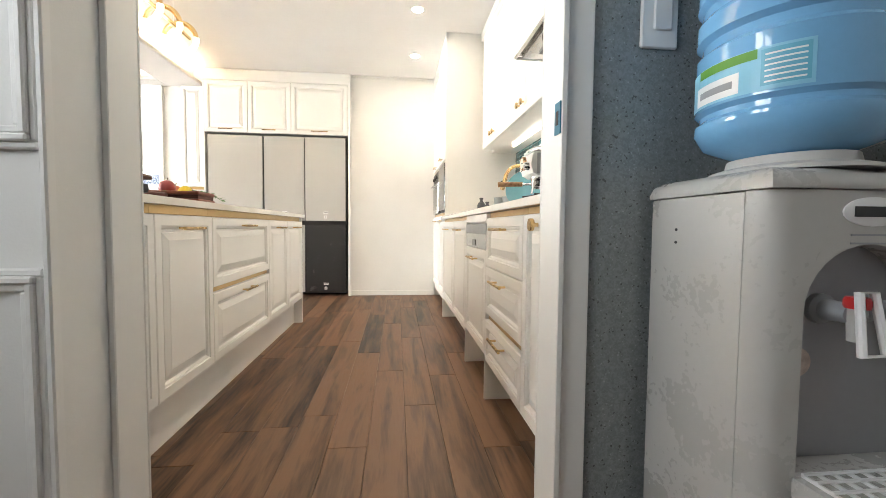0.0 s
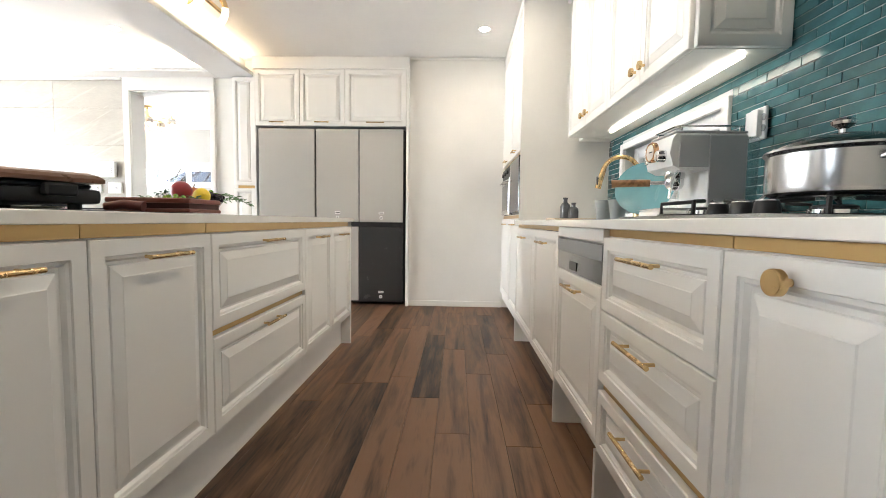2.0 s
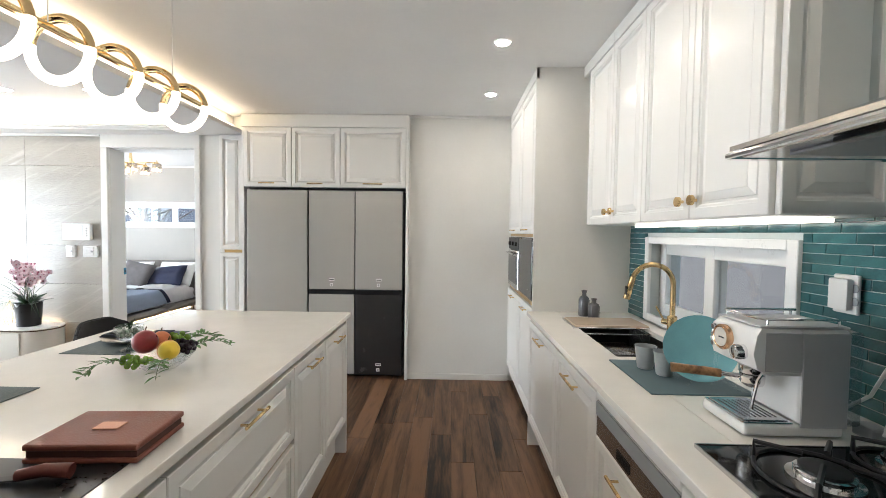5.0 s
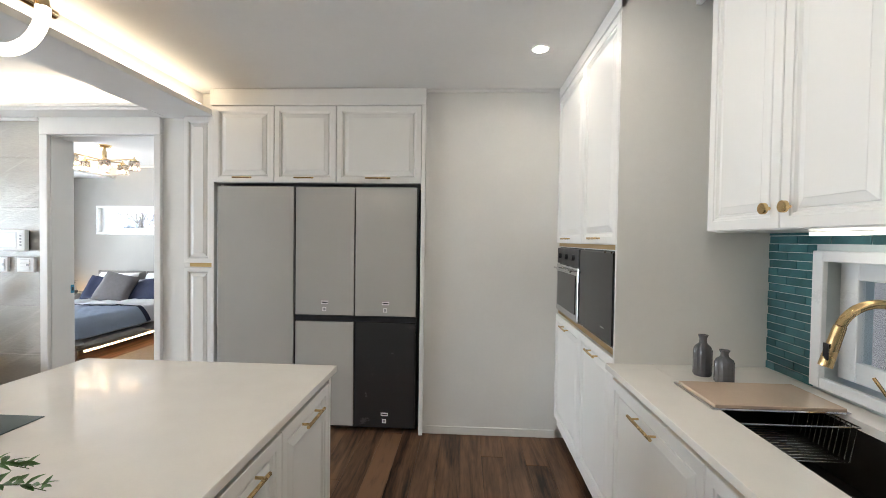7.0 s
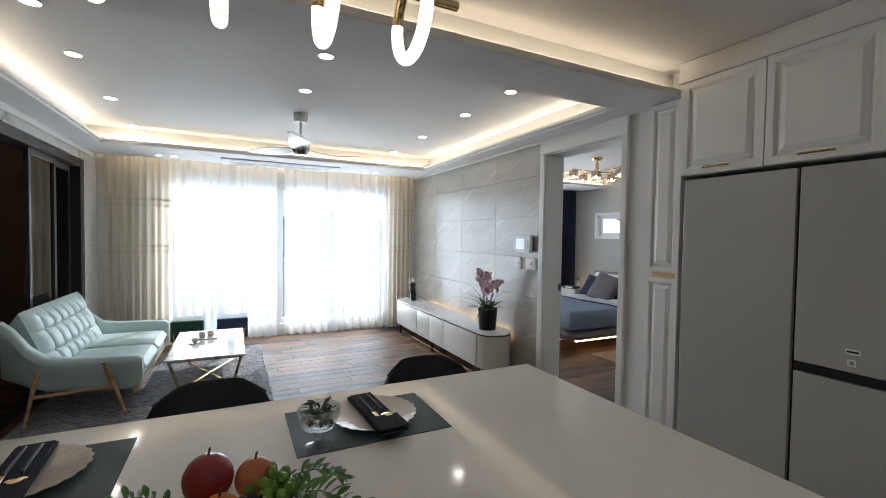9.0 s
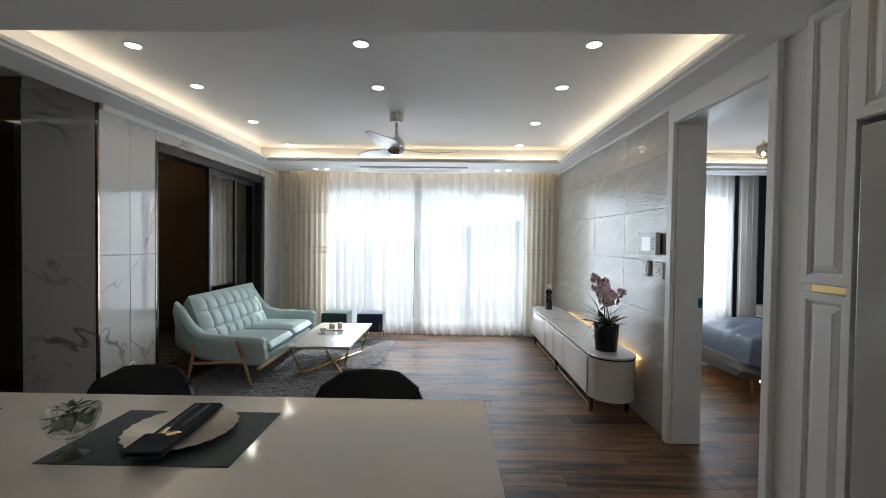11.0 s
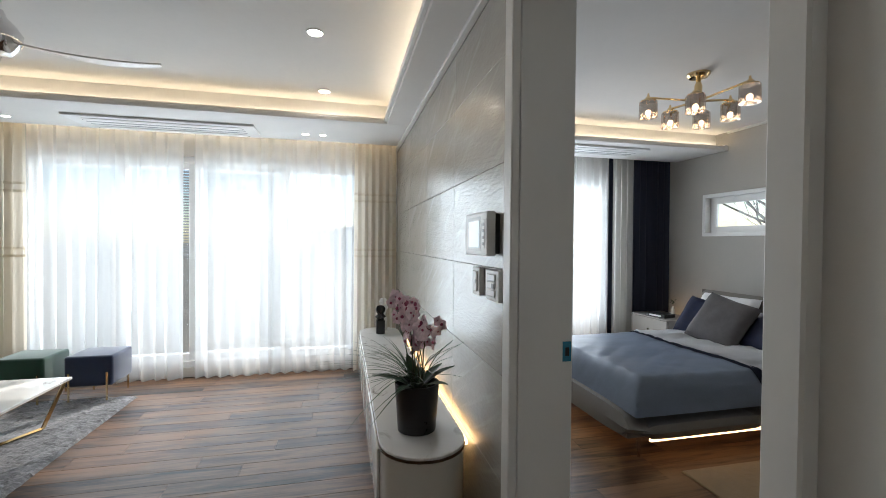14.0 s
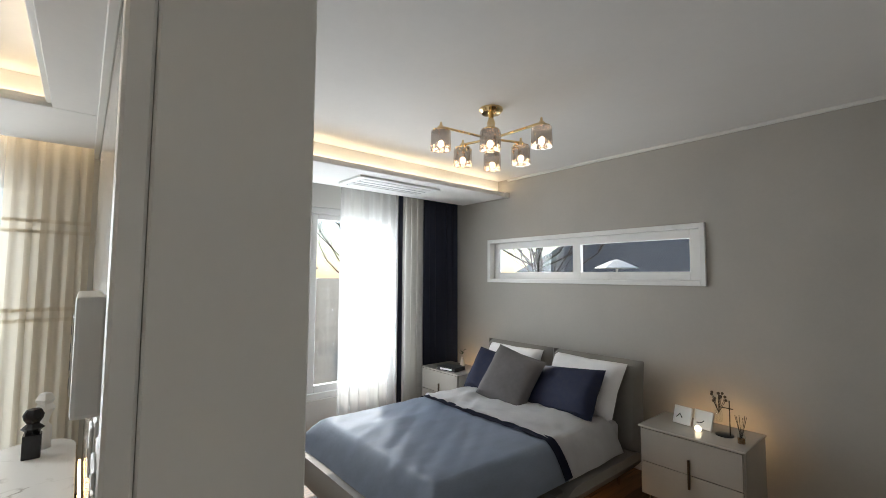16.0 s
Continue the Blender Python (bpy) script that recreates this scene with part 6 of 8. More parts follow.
# tufted back
bm = bmesh.new()
nx, nz = 96, 40
front, rear = [], []
for i in range(nx + 1):
    front.append([])
    rear.append([])
    for j in range(nz + 1):
        u, v = i / nx, j / nz
        cu, cv = u * 8 % 1.0, v * 3 % 1.0
        pu, pv = min(cu, 1 - cu), min(cv, 1 - cv)
        puff = 0.032 * (1 - math.exp(-9 * pu)) * (1 - math.exp(-9 * pv)) - 0.012 * math.exp(-60 * (pu * pu + pv * pv))
        e = min(u, 1 - u, v, 1 - v)
        edge = 1 - math.exp(-14 * e)
        x = -SW - 0.02 + (2 * SW + 0.04) * u
        z = 0.34 + 0.50 * v
        lean = -0.2 * v
        front[-1].append(bm.verts.new((x, 0.17 + lean + 0.05 * edge + puff * edge, z)))
        rear[-1].append(bm.verts.new((x, 0.10 + lean - 0.03 * edge, z - 0.1)) if 0 < i < nx and 0 < j < nz else front[-1][-1])
for i in range(nx):
    for j in range(nz):
        bm.faces.new((front[i + 1][j], front[i][j], front[i][j + 1], front[i + 1][j + 1]))
        q = [rear[i][j], rear[i + 1][j], rear[i + 1][j + 1], rear[i][j + 1]]
        if any(v not in (front[i][j], front[i + 1][j], front[i][j + 1], front[i + 1][j + 1]) for v in q):
            bm.faces.new(q)
bk = part("backrest", bm, MINT, so, "button tufted backrest", True)
for i in range(1, 8):
    for j in (1, 2):
        v = j / 3
        part("button", ball(0.011, (-SW - 0.02 + (2 * SW + 0.04) * i / 8, 0.205 - 0.2 * v, 0.34 + 0.50 * v), 8, 0.7), MINT, bk, smooth=True)


def sofa_arm(side):
    """A swept arm that falls from the back to a padded rest."""
    bm = bmesh.new()
    prof = [(-0.09, 0.80, 0.36, 0.055), (-0.03, 0.74, 0.33, 0.06), (0.06, 0.60, 0.28, 0.065), (0.16, 0.51, 0.24, 0.07), (0.3, 0.485, 0.22, 0.07), (0.5, 0.48, 0.2, 0.068), (0.66, 0.475, 0.19, 0.066), (0.74, 0.465, 0.2, 0.06), (0.765, 0.44, 0.24, 0.045)]
    rings = []
    for y, zt, zb, h in prof:
        ring = []
        for k in range(16):
            a = 2 * math.pi * k / 16
            c_, s_ = math.cos(a), math.sin(a)
            sx = math.copysign(abs(c_) ** 0.6, c_) * h
            sz = math.copysign(abs(s_) ** 0.6, s_)
            ring.append(bm.verts.new((side * (SW + 0.075) + sx + side * 0.03 * (sz > 0), y, (zt + zb) / 2 + sz * (zt - zb) / 2)))
        rings.append(ring)
    for p, q in zip(rings, rings[1:]):
        for k in range(16):
            bm.faces.new((p[k], q[k], q[(k + 1) % 16], p[(k + 1) % 16]))
    bm.faces.new(list(reversed(rings[0])))
    bm.faces.new(rings[-1])
    return bm


for s in (-1, 1):
    part("arm", sofa_arm(s), MINT, so, smooth=True)
    x = s * (SW + 0.155)
    lf = part("leg_frame", tube([(x, 0.12, 0.42), (x, 0.08, 0.2), (x, 0.04, 0.0)], 0.018, 10, taper=0.012), OAK, so, "oak leg frame", True)
    part("front_leg", tube([(x, 0.52, 0.44), (x, 0.6, 0.2), (x, 0.66, 0.0)], 0.018, 10, taper=0.012), OAK, lf, smooth=True)
    part("leg_rail", tube([(x, 0.085, 0.22), (x, 0.59, 0.24)], 0.014, 8), OAK, lf, smooth=True)
part("front_rail", box(-SW - 0.16, 0.70, 0.165, SW + 0.16, 0.74, 0.2, 0.006), OAK, so, "oak front rail")

ct = thing("coffee_table", "marble topped coffee table with gold legs", "coffee table", -5.3, 2.13, 0.02)
part("tabletop", box(-0.61, -0.325, 0.315, 0.61, 0.325, 0.335, 0.004, 2), TABLE_MARBLE, ct)
part("top_frame", box(-0.59, -0.305, 0.303, 0.59, 0.305, 0.3145), GOLD, ct)
for sx in (-1, 1):
    for sy in (-1, 1):
        part("leg", tube([(sx * 0.58, sy * 0.29, 0.303), (sx * 0.46, sy * 0.22, 0.012)], 0.013, 4), GOLD, ct)
    part("foot_rail", tube([(sx * 0.46, -0.22, 0.012), (-sx * 0.46, 0.22, 0.012)], 0.011, 4), GOLD, ct)


def cup_set(x, y, z):
    s = tagged(part("saucer", lathe([(0.035, 0), (0.06, 0.008), (0.062, 0.01), (0.035, 0.004), (0, 0.004)], 28), PORCELAIN, None, smooth=True, m=pose(x, y, z)), "white saucer on the marble table", "saucer", "coffee set")
    c = thing("coffee_cup", "white coffee cup on a saucer", "cup", x, y, z + 0.0045, 20, "coffee set")
    part("bowl", lathe([(0.018, 0), (0.03, 0.02), (0.036, 0.045), (0.034, 0.045), (0.027, 0.02), (0, 0.006)], 24), PORCELAIN, c, smooth=True)
    part("handle", tube([(0.033, 0, 0.038), (0.052, 0, 0.034), (0.048, 0, 0.016), (0.029, 0, 0.014)], 0.003, 6), PORCELAIN, c, smooth=True)


cup_set(-5.3, 2.0, 0.3555)
tagged(part("tray", box(-5.62, 1.97, 0.3555, -5.42, 2.2, 0.366, 0.003), PORCELAIN), "white tray on the marble table", "tray")
tagged(part("sugar_pot", lathe([(0.025, 0), (0.034, 0.01), (0.034, 0.05), (0.028, 0.06), (0.01, 0.066), (0, 0.068)], 22), PORCELAIN, None, smooth=True, m=pose(-5.5, 2.05, 0.3665)), "white lidded pot on the tray", "pot")
tagged(part("sugar_pot", lathe([(0.025, 0), (0.034, 0.01), (0.034, 0.05), (0.028, 0.06), (0.01, 0.066), (0, 0.068)], 22), PORCELAIN, None, smooth=True, m=pose(-5.55, 2.13, 0.3665)), "white lidded pot on the tray", "pot")
for y, mt, lb in ((1.84, mat("green_velvet", (0.012, 0.06, 0.035), 0.8, vary=0.2, scale=12, sheen=0.6), "dark green velvet cube stool on gold legs"), (2.34, mat("navy_velvet", (0.015, 0.028, 0.075), 0.8, vary=0.2, scale=12, sheen=0.6), "navy velvet cube stool on gold legs")):
    st = thing("stool", lb, "stool", -6.52, y, 0, 0, "velvet stools")
    part("seat", box(-0.18, -0.18, 0.14, 0.18, 0.18, 0.40, 0.025, 3), mt, st, smooth=True)
    for sx in (-1, 1):
        for sy in (-1, 1):
            part("leg", rod((sx * 0.187, sy * 0.14, 0.26), (sx * 0.187, sy * 0.14, 0.0), 0.008, 8), GOLD, st, smooth=True)

# media console
IVORY_LACQ = mat("ivory_gloss_lacquer", (0.66, 0.64, 0.58), 0.14, vary=0.02, coat=0.3)
tv = thing("media_console", "long ivory gloss media console with rounded ends on brass feet", "console", -5.22, 4.8, 0)
HX, HY = 1.37, 0.19


def stadium(hx, hy, z0, z1, n=12, bevel=0.0):
    bm = bmesh.new()
    rings = []
    for z, ins in ((z0, bevel), (z0 + bevel, 0), (z1 - bevel, 0), (z1, bevel)) if bevel else ((z0, 0), (z1, 0)):
        ring = []
        r = hy
        for k in range(n + 1):
            a = -math.pi / 2 + math.pi * k / n
            ring.append(bm.verts.new((hx - r + (r - ins) * math.cos(a), (r - ins) * math.sin(a), z)))
        for k in range(n + 1):
            a = math.pi / 2 + math.pi * k / n
            ring.append(bm.verts.new((-hx + r + (r - ins) * math.cos(a), (r - ins) * math.sin(a), z)))
        rings.append(ring)
    m_ = len(rings[0])
    for p, q in zip(rings, rings[1:]):
        for k in range(m_):
            bm.faces.new((p[k], p[(k + 1) % m_], q[(k + 1) % m_], q[k]))
    bm.faces.new(list(reversed(rings[0])))
    bm.faces.new(rings[-1])
    return bm


part("body", stadium(HX, HY, 0.15, 0.485), IVORY_LACQ, tv, smooth=True)
part("band", stadium(HX + 0.006, HY + 0.006, 0.486, 0.495), mat("bronze_band", (0.2, 0.13, 0.08), 0.25, 0.9), tv, "bronze band", True)
part("top", stadium(HX + 0.004, HY + 0.004, 0.496, 0.51, 12, 0.003), TABLE_MARBLE, tv, "pale marble top", True)
for x0, x1 in ((-1.18, -0.42), (-0.41, -0.005), (0.005, 0.41), (0.42, 1.18)):
    part("door", box(x0, -0.203, 0.165, x1, -0.191, 0.475, 0.005, 2), IVORY_LACQ, tv, smooth=True)
for x in (-1.15, 0.0, 1.15):
    for y in (-0.15, 0.15):
        part("leg", box(x - 0.014, y - 0.014, 0, x + 0.014, y + 0.014, 0.149), MATS["bronze_band"], tv)
part("stretcher", box(-1.13, -0.155, 0.04, 1.13, -0.145, 0.055), GOLD, tv)
led("led_strip", -6.2, 5.005, 0.45, -4.05, 5.018, 0.47, HOT_LED, "warm led strip behind the console")
# orchid
TOPZ = 0.51
ox, oy = -4.13, 4.79
op = thing("flower_pot", "black ceramic flower pot on the console", "flower pot", ox, oy, TOPZ)
part("pot", lathe([(0.08, 0), (0.09, 0.004), (0.105, 0.215), (0.105, 0.225), (0.098, 0.225), (0.094, 0.19)], 32), mat("black_ceramic", (0.016, 0.016, 0.017), 0.3, vary=0.1), op, smooth=True)
part("moss", lathe([(0.095, 0.19), (0.06, 0.21), (0, 0.215)], 24), mat("moss", (0.03, 0.035, 0.015), 0.9, vary=0.5, scale=60, bump=0.8, bump_scale=90), op, smooth=True)
orc = thing("orchid", "pink orchid with many blooms in a black pot", "plant", ox, oy, TOPZ + 0.2)
ro = random.Random(21)
ORCHID_LEAF = mat("orchid_leaf", (0.022, 0.06, 0.022), 0.35, vary=0.25, scale=8)
PETAL = mat("pink_petal", (0.84, 0.66, 0.71), 0.5, vary=0.22, scale=40, rand=0.12)
LIPM = mat("petal_lip", (0.33, 0.06, 0.13), 0.5, vary=0.2, scale=60)
for k in range(9):
    a = k * 40 + ro.uniform(-12, 12)
    part("leaf", leaf(ro.uniform(0.14, 0.2), 0.055, 0.3, n=6), ORCHID_LEAF, orc, m=pose(0.03 * math.cos(radians(a)), 0.03 * math.sin(radians(a)), 0.0, 0, ro.uniform(-70, -25), a), smooth=True)
for k in range(56):
    a = ro.uniform(120, 330) if k % 3 else ro.uniform(0, 360)
    part("grass_blade", leaf(ro.uniform(0.2, 0.40), 0.006, ro.uniform(0.7, 1.3), n=8), ORCHID_LEAF, orc, m=pose(ro.uniform(-0.03, 0.03), ro.uniform(-0.03, 0.03), 0.01, 0, ro.uniform(-75, -40), a))


def flower_mesh():
    bm = bmesh.new()
    for k in range(5):
        leaf(0.03, 0.026 if k % 2 else 0.032, 0.15, bm, pose(0, 0, 0, 0, -12, 72 * k + 18), 4)
    me = bpy.data.meshes.new("bloom")
    bm.to_mesh(me)
    bm.free()
    me.materials.append(PETAL)
    return me


BLOOM = flower_mesh()
lipb = ball(0.007, (0, 0, 0.006), 8)
LIP = bpy.data.meshes.new("lip")
lipb.to_mesh(LIP)
lipb.free()
LIP.materials.append(LIPM)
for sx, sy, hgt, lean in ((0.01, -0.02, 0.42, (-0.05, -0.06)), (-0.02, 0.01, 0.38, (0.08, -0.05)), (0.02, 0.02, 0.30, (0.10, 0.02)), (-0.01, -0.01, 0.28, (-0.09, 0.02))):
    pts = [(sx + lean[0] * t_ ** 2, sy + lean[1] * t_ ** 2, hgt * math.sin(t_ * 1.5) / math.sin(1.5)) for t_ in (0, 0.2, 0.4, 0.6, 0.8, 1.0)]
    part("flower_stem", tube(pts, 0.0032, 6, taper=0.0015), mat("orchid_stem", (0.05, 0.05, 0.02), 0.6), orc, smooth=True)
    for k in range(17):
        t_ = 0.45 + 0.6 * k / 17
        px = sx + lean[0] * t_ ** 2 + ro.uniform(-0.06, 0.06)
        py = sy + lean[1] * t_ ** 2 + ro.uniform(-0.06, 0.06)
        pz = hgt * math.sin(min(t_, 1) * 1.5) / math.sin(1.5) + ro.uniform(-0.03, 0.03) - 0.03 * max(0, t_ - 0.9)
        b_ = new("bloom", BLOOM)
        b_.parent = orc
        b_.matrix_basis = pose(px, py, pz, ro.uniform(50, 110), ro.uniform(-20, 20), ro.uniform(-80, 80)) @ Matrix.Scale(ro.uniform(0.85, 1.25), 4)
        l_ = new("lip", LIP)
        l_.parent = b_
    for k in range(4):
        part("bud", ball(0.008, (sx + lean[0] * 1.1 + ro.uniform(-0.05, 0.05), sy + lean[1] * 1.1 + ro.uniform(-0.05, 0.05), hgt + ro.uniform(-0.06, 0.03)), 8, 1.3), LIPM, orc, smooth=True)
ge = thing("wire_terrarium", "rose gold geometric wire terrarium on the console", "ornament", -4.36, 4.83, TOPZ)
ap = (0, 0, 0.24)
for k in range(6):
    a, b = radians(60 * k), radians(60 * k + 60)
    p_, q_ = (0.075 * math.cos(a), 0.075 * math.sin(a), 0.06), (0.075 * math.cos(b), 0.075 * math.sin(b), 0.06)
    part("wire", rod(p_, q_, 0.0018, 5), GOLD, ge)
    part("wire", rod(p_, ap, 0.0018, 5), GOLD, ge)
    part("wire", rod(p_, (0.045 * math.cos(a), 0.045 * math.sin(a), 0.002), 0.0018, 5), GOLD, ge)
bs = tagged(part("dark_sculpture", join(join(lathe([(0.028, 0.13), (0.034, 0.15), (0.05, 0.165), (0.026, 0.19), (0.04, 0.215), (0.044, 0.24), (0.03, 0.268), (0.0, 0.275)], 18, wave=0.1, waves=5), box(-0.04, -0.04, 0, 0.04, 0.04, 0.13, 0.003)), ball(0.022, (-0.035, 0, 0.235), 10)), mat("black_stone_gloss", (0.015, 0.015, 0.017), 0.25, vary=0.2), None, smooth=True, m=pose(-6.28, 4.8, TOPZ)), "small black bust sculpture on a block", "sculpture")
tagged(part("white_sculpture", lathe([(0.035, 0), (0.035, 0.12), (0.018, 0.15), (0.03, 0.2), (0.045, 0.23), (0.03, 0.26), (0.042, 0.285), (0.025, 0.32), (0.0, 0.33)], 18, wave=0.12, waves=4), mat("white_plaster", (0.72, 0.71, 0.69), 0.6, vary=0.06), None, smooth=True, m=pose(-6.42, 4.84, TOPZ)), "small white plaster bust on the console", "sculpture")

# wall devices
d_ = thing("intercom_panel", "white wall intercom panel, screen glowing in place of a window reflection", "intercom", -3.808, 5.026, 1.345)
part("housing", box(-0.142, -0.056, 0, 0.142, -0.02, 0.17, 0.006, 2), WHITE_PLASTIC, d_)
# pale colour and emission stand in for the window mirrored in the screen
part("screen", box(-0.085, -0.0585, 0.03, 0.06, -0.0562, 0.138, 0.001), mat("screen_reflection_glow", (0.6, 0.66, 0.69), 0.12, emit=(0.6, 0.7, 0.76), power=0.5), d_)
part("screen_border", box(-0.1, -0.0572, 0.018, 0.075, -0.0561, 0.152, 0.0004), mat("pale_bezel", (0.62, 0.63, 0.63), 0.3), d_)
part("speaker_strip", box(0.095, -0.058, 0.03, 0.122, -0.0562, 0.14, 0.001), WHITE_PLASTIC, d_)
for k in range(4):
    part("key", box(0.1, -0.0592, 0.04 + k * 0.025, 0.117, -0.0582, 0.052 + k * 0.025, 0.0004), GREY_PLASTIC, d_)
part("mount", box(-0.13, -0.0198, 0.008, 0.128, 0.003, 0.162, 0.003), BLACK, d_, "black rear casing")
for x, n_, w_ in ((-3.903, 1, 0.048), (-3.70, 3, 0.073)):
    s = thing("wall_switch", "white light switch on the stone wall", "switch", x, 5.026, 1.172, 0, "switches on the stone wall")
    part("plate", box(-w_, -0.022, 0, w_, 0.003, 0.118, 0.003), WHITE_PLASTIC, s)
    for k in range(n_):
        part("rocker", box(-w_ * 0.6, -0.028, 0.016 + k * 0.09 / n_, w_ * 0.6, -0.0222, 0.01 + (k + 1) * 0.09 / n_ + 0.003, 0.003), WHITE_PLASTIC, s)
    part("indicator", box(w_ * 0.2, -0.0295, 0.05, w_ * 0.5, -0.0282, 0.068), GREY_PLASTIC, s)
s = thing("wall_socket", "white double socket on the marble wall", "socket", -3.91, 0.832, 0.29)
part("plate", box(-0.035, 0, 0, 0.035, 0.009, 0.12, 0.003), WHITE_PLASTIC, s)
for z in (0.036, 0.084):
    part("outlet", lathe([(0.017, 0), (0.017, 0.002), (0, 0.002)], 16), GREY_PLASTIC, s, m=pose(0, 0.009, z, -90))
# ceiling fan
fn = thing("ceiling_fan", "white and silver three-blade ceiling fan at rest", "fan", -4.5, 2.92, HL)
part("mount_cup", lathe([(0.02, -0.085), (0.055, -0.08), (0.065, -0.05), (0.065, 0)], 24), WHITE_PLASTIC, fn, smooth=True)
part("rod", rod((0, 0, -0.08), (0, 0, -0.2), 0.013, 12), WHITE_PLASTIC, fn)
part("motor", lathe([(0.0, -0.39), (0.05, -0.385), (0.07, -0.36), (0.085, -0.33), (0.085, -0.29), (0.06, -0.25), (0.03, -0.22), (0.02, -0.19)], 28), CHROME, fn, "chrome motor housing", True)
BLADE = mat("silver_blade", (0.62, 0.59, 0.56), 0.3, 0.3, vary=0.15, scale=3, stretch=(1, 14, 1))
for a in (105, 225, 345):
    bm = bmesh.new()
    top, low = [], []
    for i in range(13):
        t_ = i / 12
        x = 0.07 + 0.55 * t_
        w_ = (0.035 + 0.05 * math.sin(math.pi * min(1, t_ * 1.15))) * (1 if t_ < 0.92 else 0.6)
        off = 0.03 * math.sin(t_ * 3.1)
        tw = 0.28 * (1 - 0.6 * t_)
        dz = -0.025 * math.sin(t_ * 2.5) + 0.03 * t_
        top.append([bm.verts.new((x, off + v * w_, -0.325 + dz + v * w_ * tw)) for v in (-1, -0.4, 0.4, 1)])
        low.append([bm.verts.new((x, off + v * w_, -0.333 + dz + v * w_ * tw)) for v in (-1, -0.4, 0.4, 1)])
    for i in range(12):
        for k in range(3):
            bm.faces.new((top[i][k], top[i + 1][k], top[i + 1][k + 1], top[i][k + 1]))
            bm.faces.new((low[i][k + 1], low[i + 1][k + 1], low[i + 1][k], low[i][k]))
        bm.faces.new((top[i + 1][0], top[i][0], low[i][0], low[i + 1][0]))
        bm.faces.new((top[i][3], top[i + 1][3], low[i + 1][3], low[i][3]))
    bm.faces.new(top[12] + low[12][::-1])
    part("blade", bm, BLADE, fn, smooth=True, m=pose(0, 0, 0, 0, 0, a))


def cassette(x, y, lx, ly, z):
    c = thing("air_conditioner", "white ceiling cassette air conditioner with long slots", "air conditioner", x, y, z, 0, "ceiling cassettes")
    part("panel", box(-lx / 2, -ly / 2, -0.02, lx / 2, ly / 2, 0.0, 0.006, 2), WHITE_PLASTIC, c)
    for dx in (-lx * 0.3, lx * 0.3):
        part("vane", box(dx - 0.03, -ly * 0.42, -0.026, dx + 0.03, ly * 0.42, -0.0202, 0.002), WHITE_PLASTIC, c)
        part("slot", box(dx - 0.042, -ly * 0.43, -0.0215, dx - 0.032, ly * 0.43, -0.0202), BLACK, c)
    part("slot", box(-0.05, -ly * 0.43, -0.0215, -0.03, ly * 0.43, -0.0202), GREY_PLASTIC, c)
    part("slot", box(0.03, -ly * 0.43, -0.0215, 0.05, ly * 0.43, -0.0202), GREY_PLASTIC, c)


cassette(-6.42, 2.94, 0.42, 1.46, SO)
for x, y in ((-3.05, 4.28), (-3.77, 4.28), (-4.77, 4.28), (-5.77, 4.29), (-3.06, 2.88), (-3.8, 2.86), (-3.1, 1.46), (-3.8, 1.44), (-4.8, 1.42), (-5.85, 1.4)):
    wheel_light(x, y, HL)
for x, y in ((-6.45, 1.54), (-6.45, 1.7), (-6.42, 4.09), (-6.42, 4.25)):
    wheel_light(x, y, SO, 0.03)

# ---- bedroom ----
GREY_LEATHER = mat("taupe_leather", (0.2, 0.185, 0.165), 0.5, vary=0.08, scale=8, bump=0.12, bump_scale=160)
WHITE_SHEET = mat("white_bed_linen", (0.80, 0.79, 0.79), 0.85, vary=0.05, scale=12, bump=0.3, bump_scale=22)
BLUE_SHEET = mat("blue_grey_duvet", (0.36, 0.42, 0.52), 0.38, vary=0.10, scale=10, bump=0.3, bump_scale=14, stretch=(1, 0.35, 1))
NAVY = mat("navy_linen", (0.014, 0.018, 0.045), 0.85, vary=0.15, scale=30, bump=0.2, bump_scale=120)
TAUPE = mat("taupe_linen", (0.13, 0.12, 0.12), 0.85, vary=0.12, scale=30, bump=0.2, bump_scale=150)
BX0, BX1, BY0, BY1 = -6.02, -4.40, 6.12, 8.28
bd = thing("bed", "taupe leather platform bed on slim metal legs", "bed", (BX0 + BX1) / 2, (BY0 + BY1) / 2, 0)
cx, cy = (BX0 + BX1) / 2, (BY0 + BY1) / 2
hw, hl = (BX1 - BX0) / 2, (BY1 - BY0) / 2
part("platform", box(-hw + 0.06, -hl + 0.06, 0.17, hw - 0.06, hl, 0.235, 0.015, 2), GREY_LEATHER, bd, smooth=True)
for y0, y1 in ((-hl + 0.12, 0.05), (0.054, hl)):
    for s in (-1, 1):
        part("side_pad", cushion(0.2, y1 - y0, 0.1, 10, 10, 0.3), GREY_LEATHER, bd, smooth=True, m=pose(s * (hw - 0.1), (y0 + y1) / 2, 0.165))
part("foot_pad", cushion(2 * hw - 0.02, 0.2, 0.16, 20, 8, 0.3), GREY_LEATHER, bd, smooth=True, m=pose(0, -hl + 0.1, 0.165, -10))
part("mattress", box(-hw + 0.16, -hl + 0.26, 0.24, hw - 0.16, hl - 0.06, 0.45, 0.05, 3), WHITE_SHEET, bd, smooth=True)
for x0, x1 in ((-hw + 0.01, -0.004), (0.004, hw - 0.0)):
    part("headboard", cushion(x1 - x0, 0.70, 0.11, 16, 16, 0.22), GREY_LEATHER, bd, smooth=True, m=pose((x0 + x1) / 2, hl + 0.0, 0.56, 84))
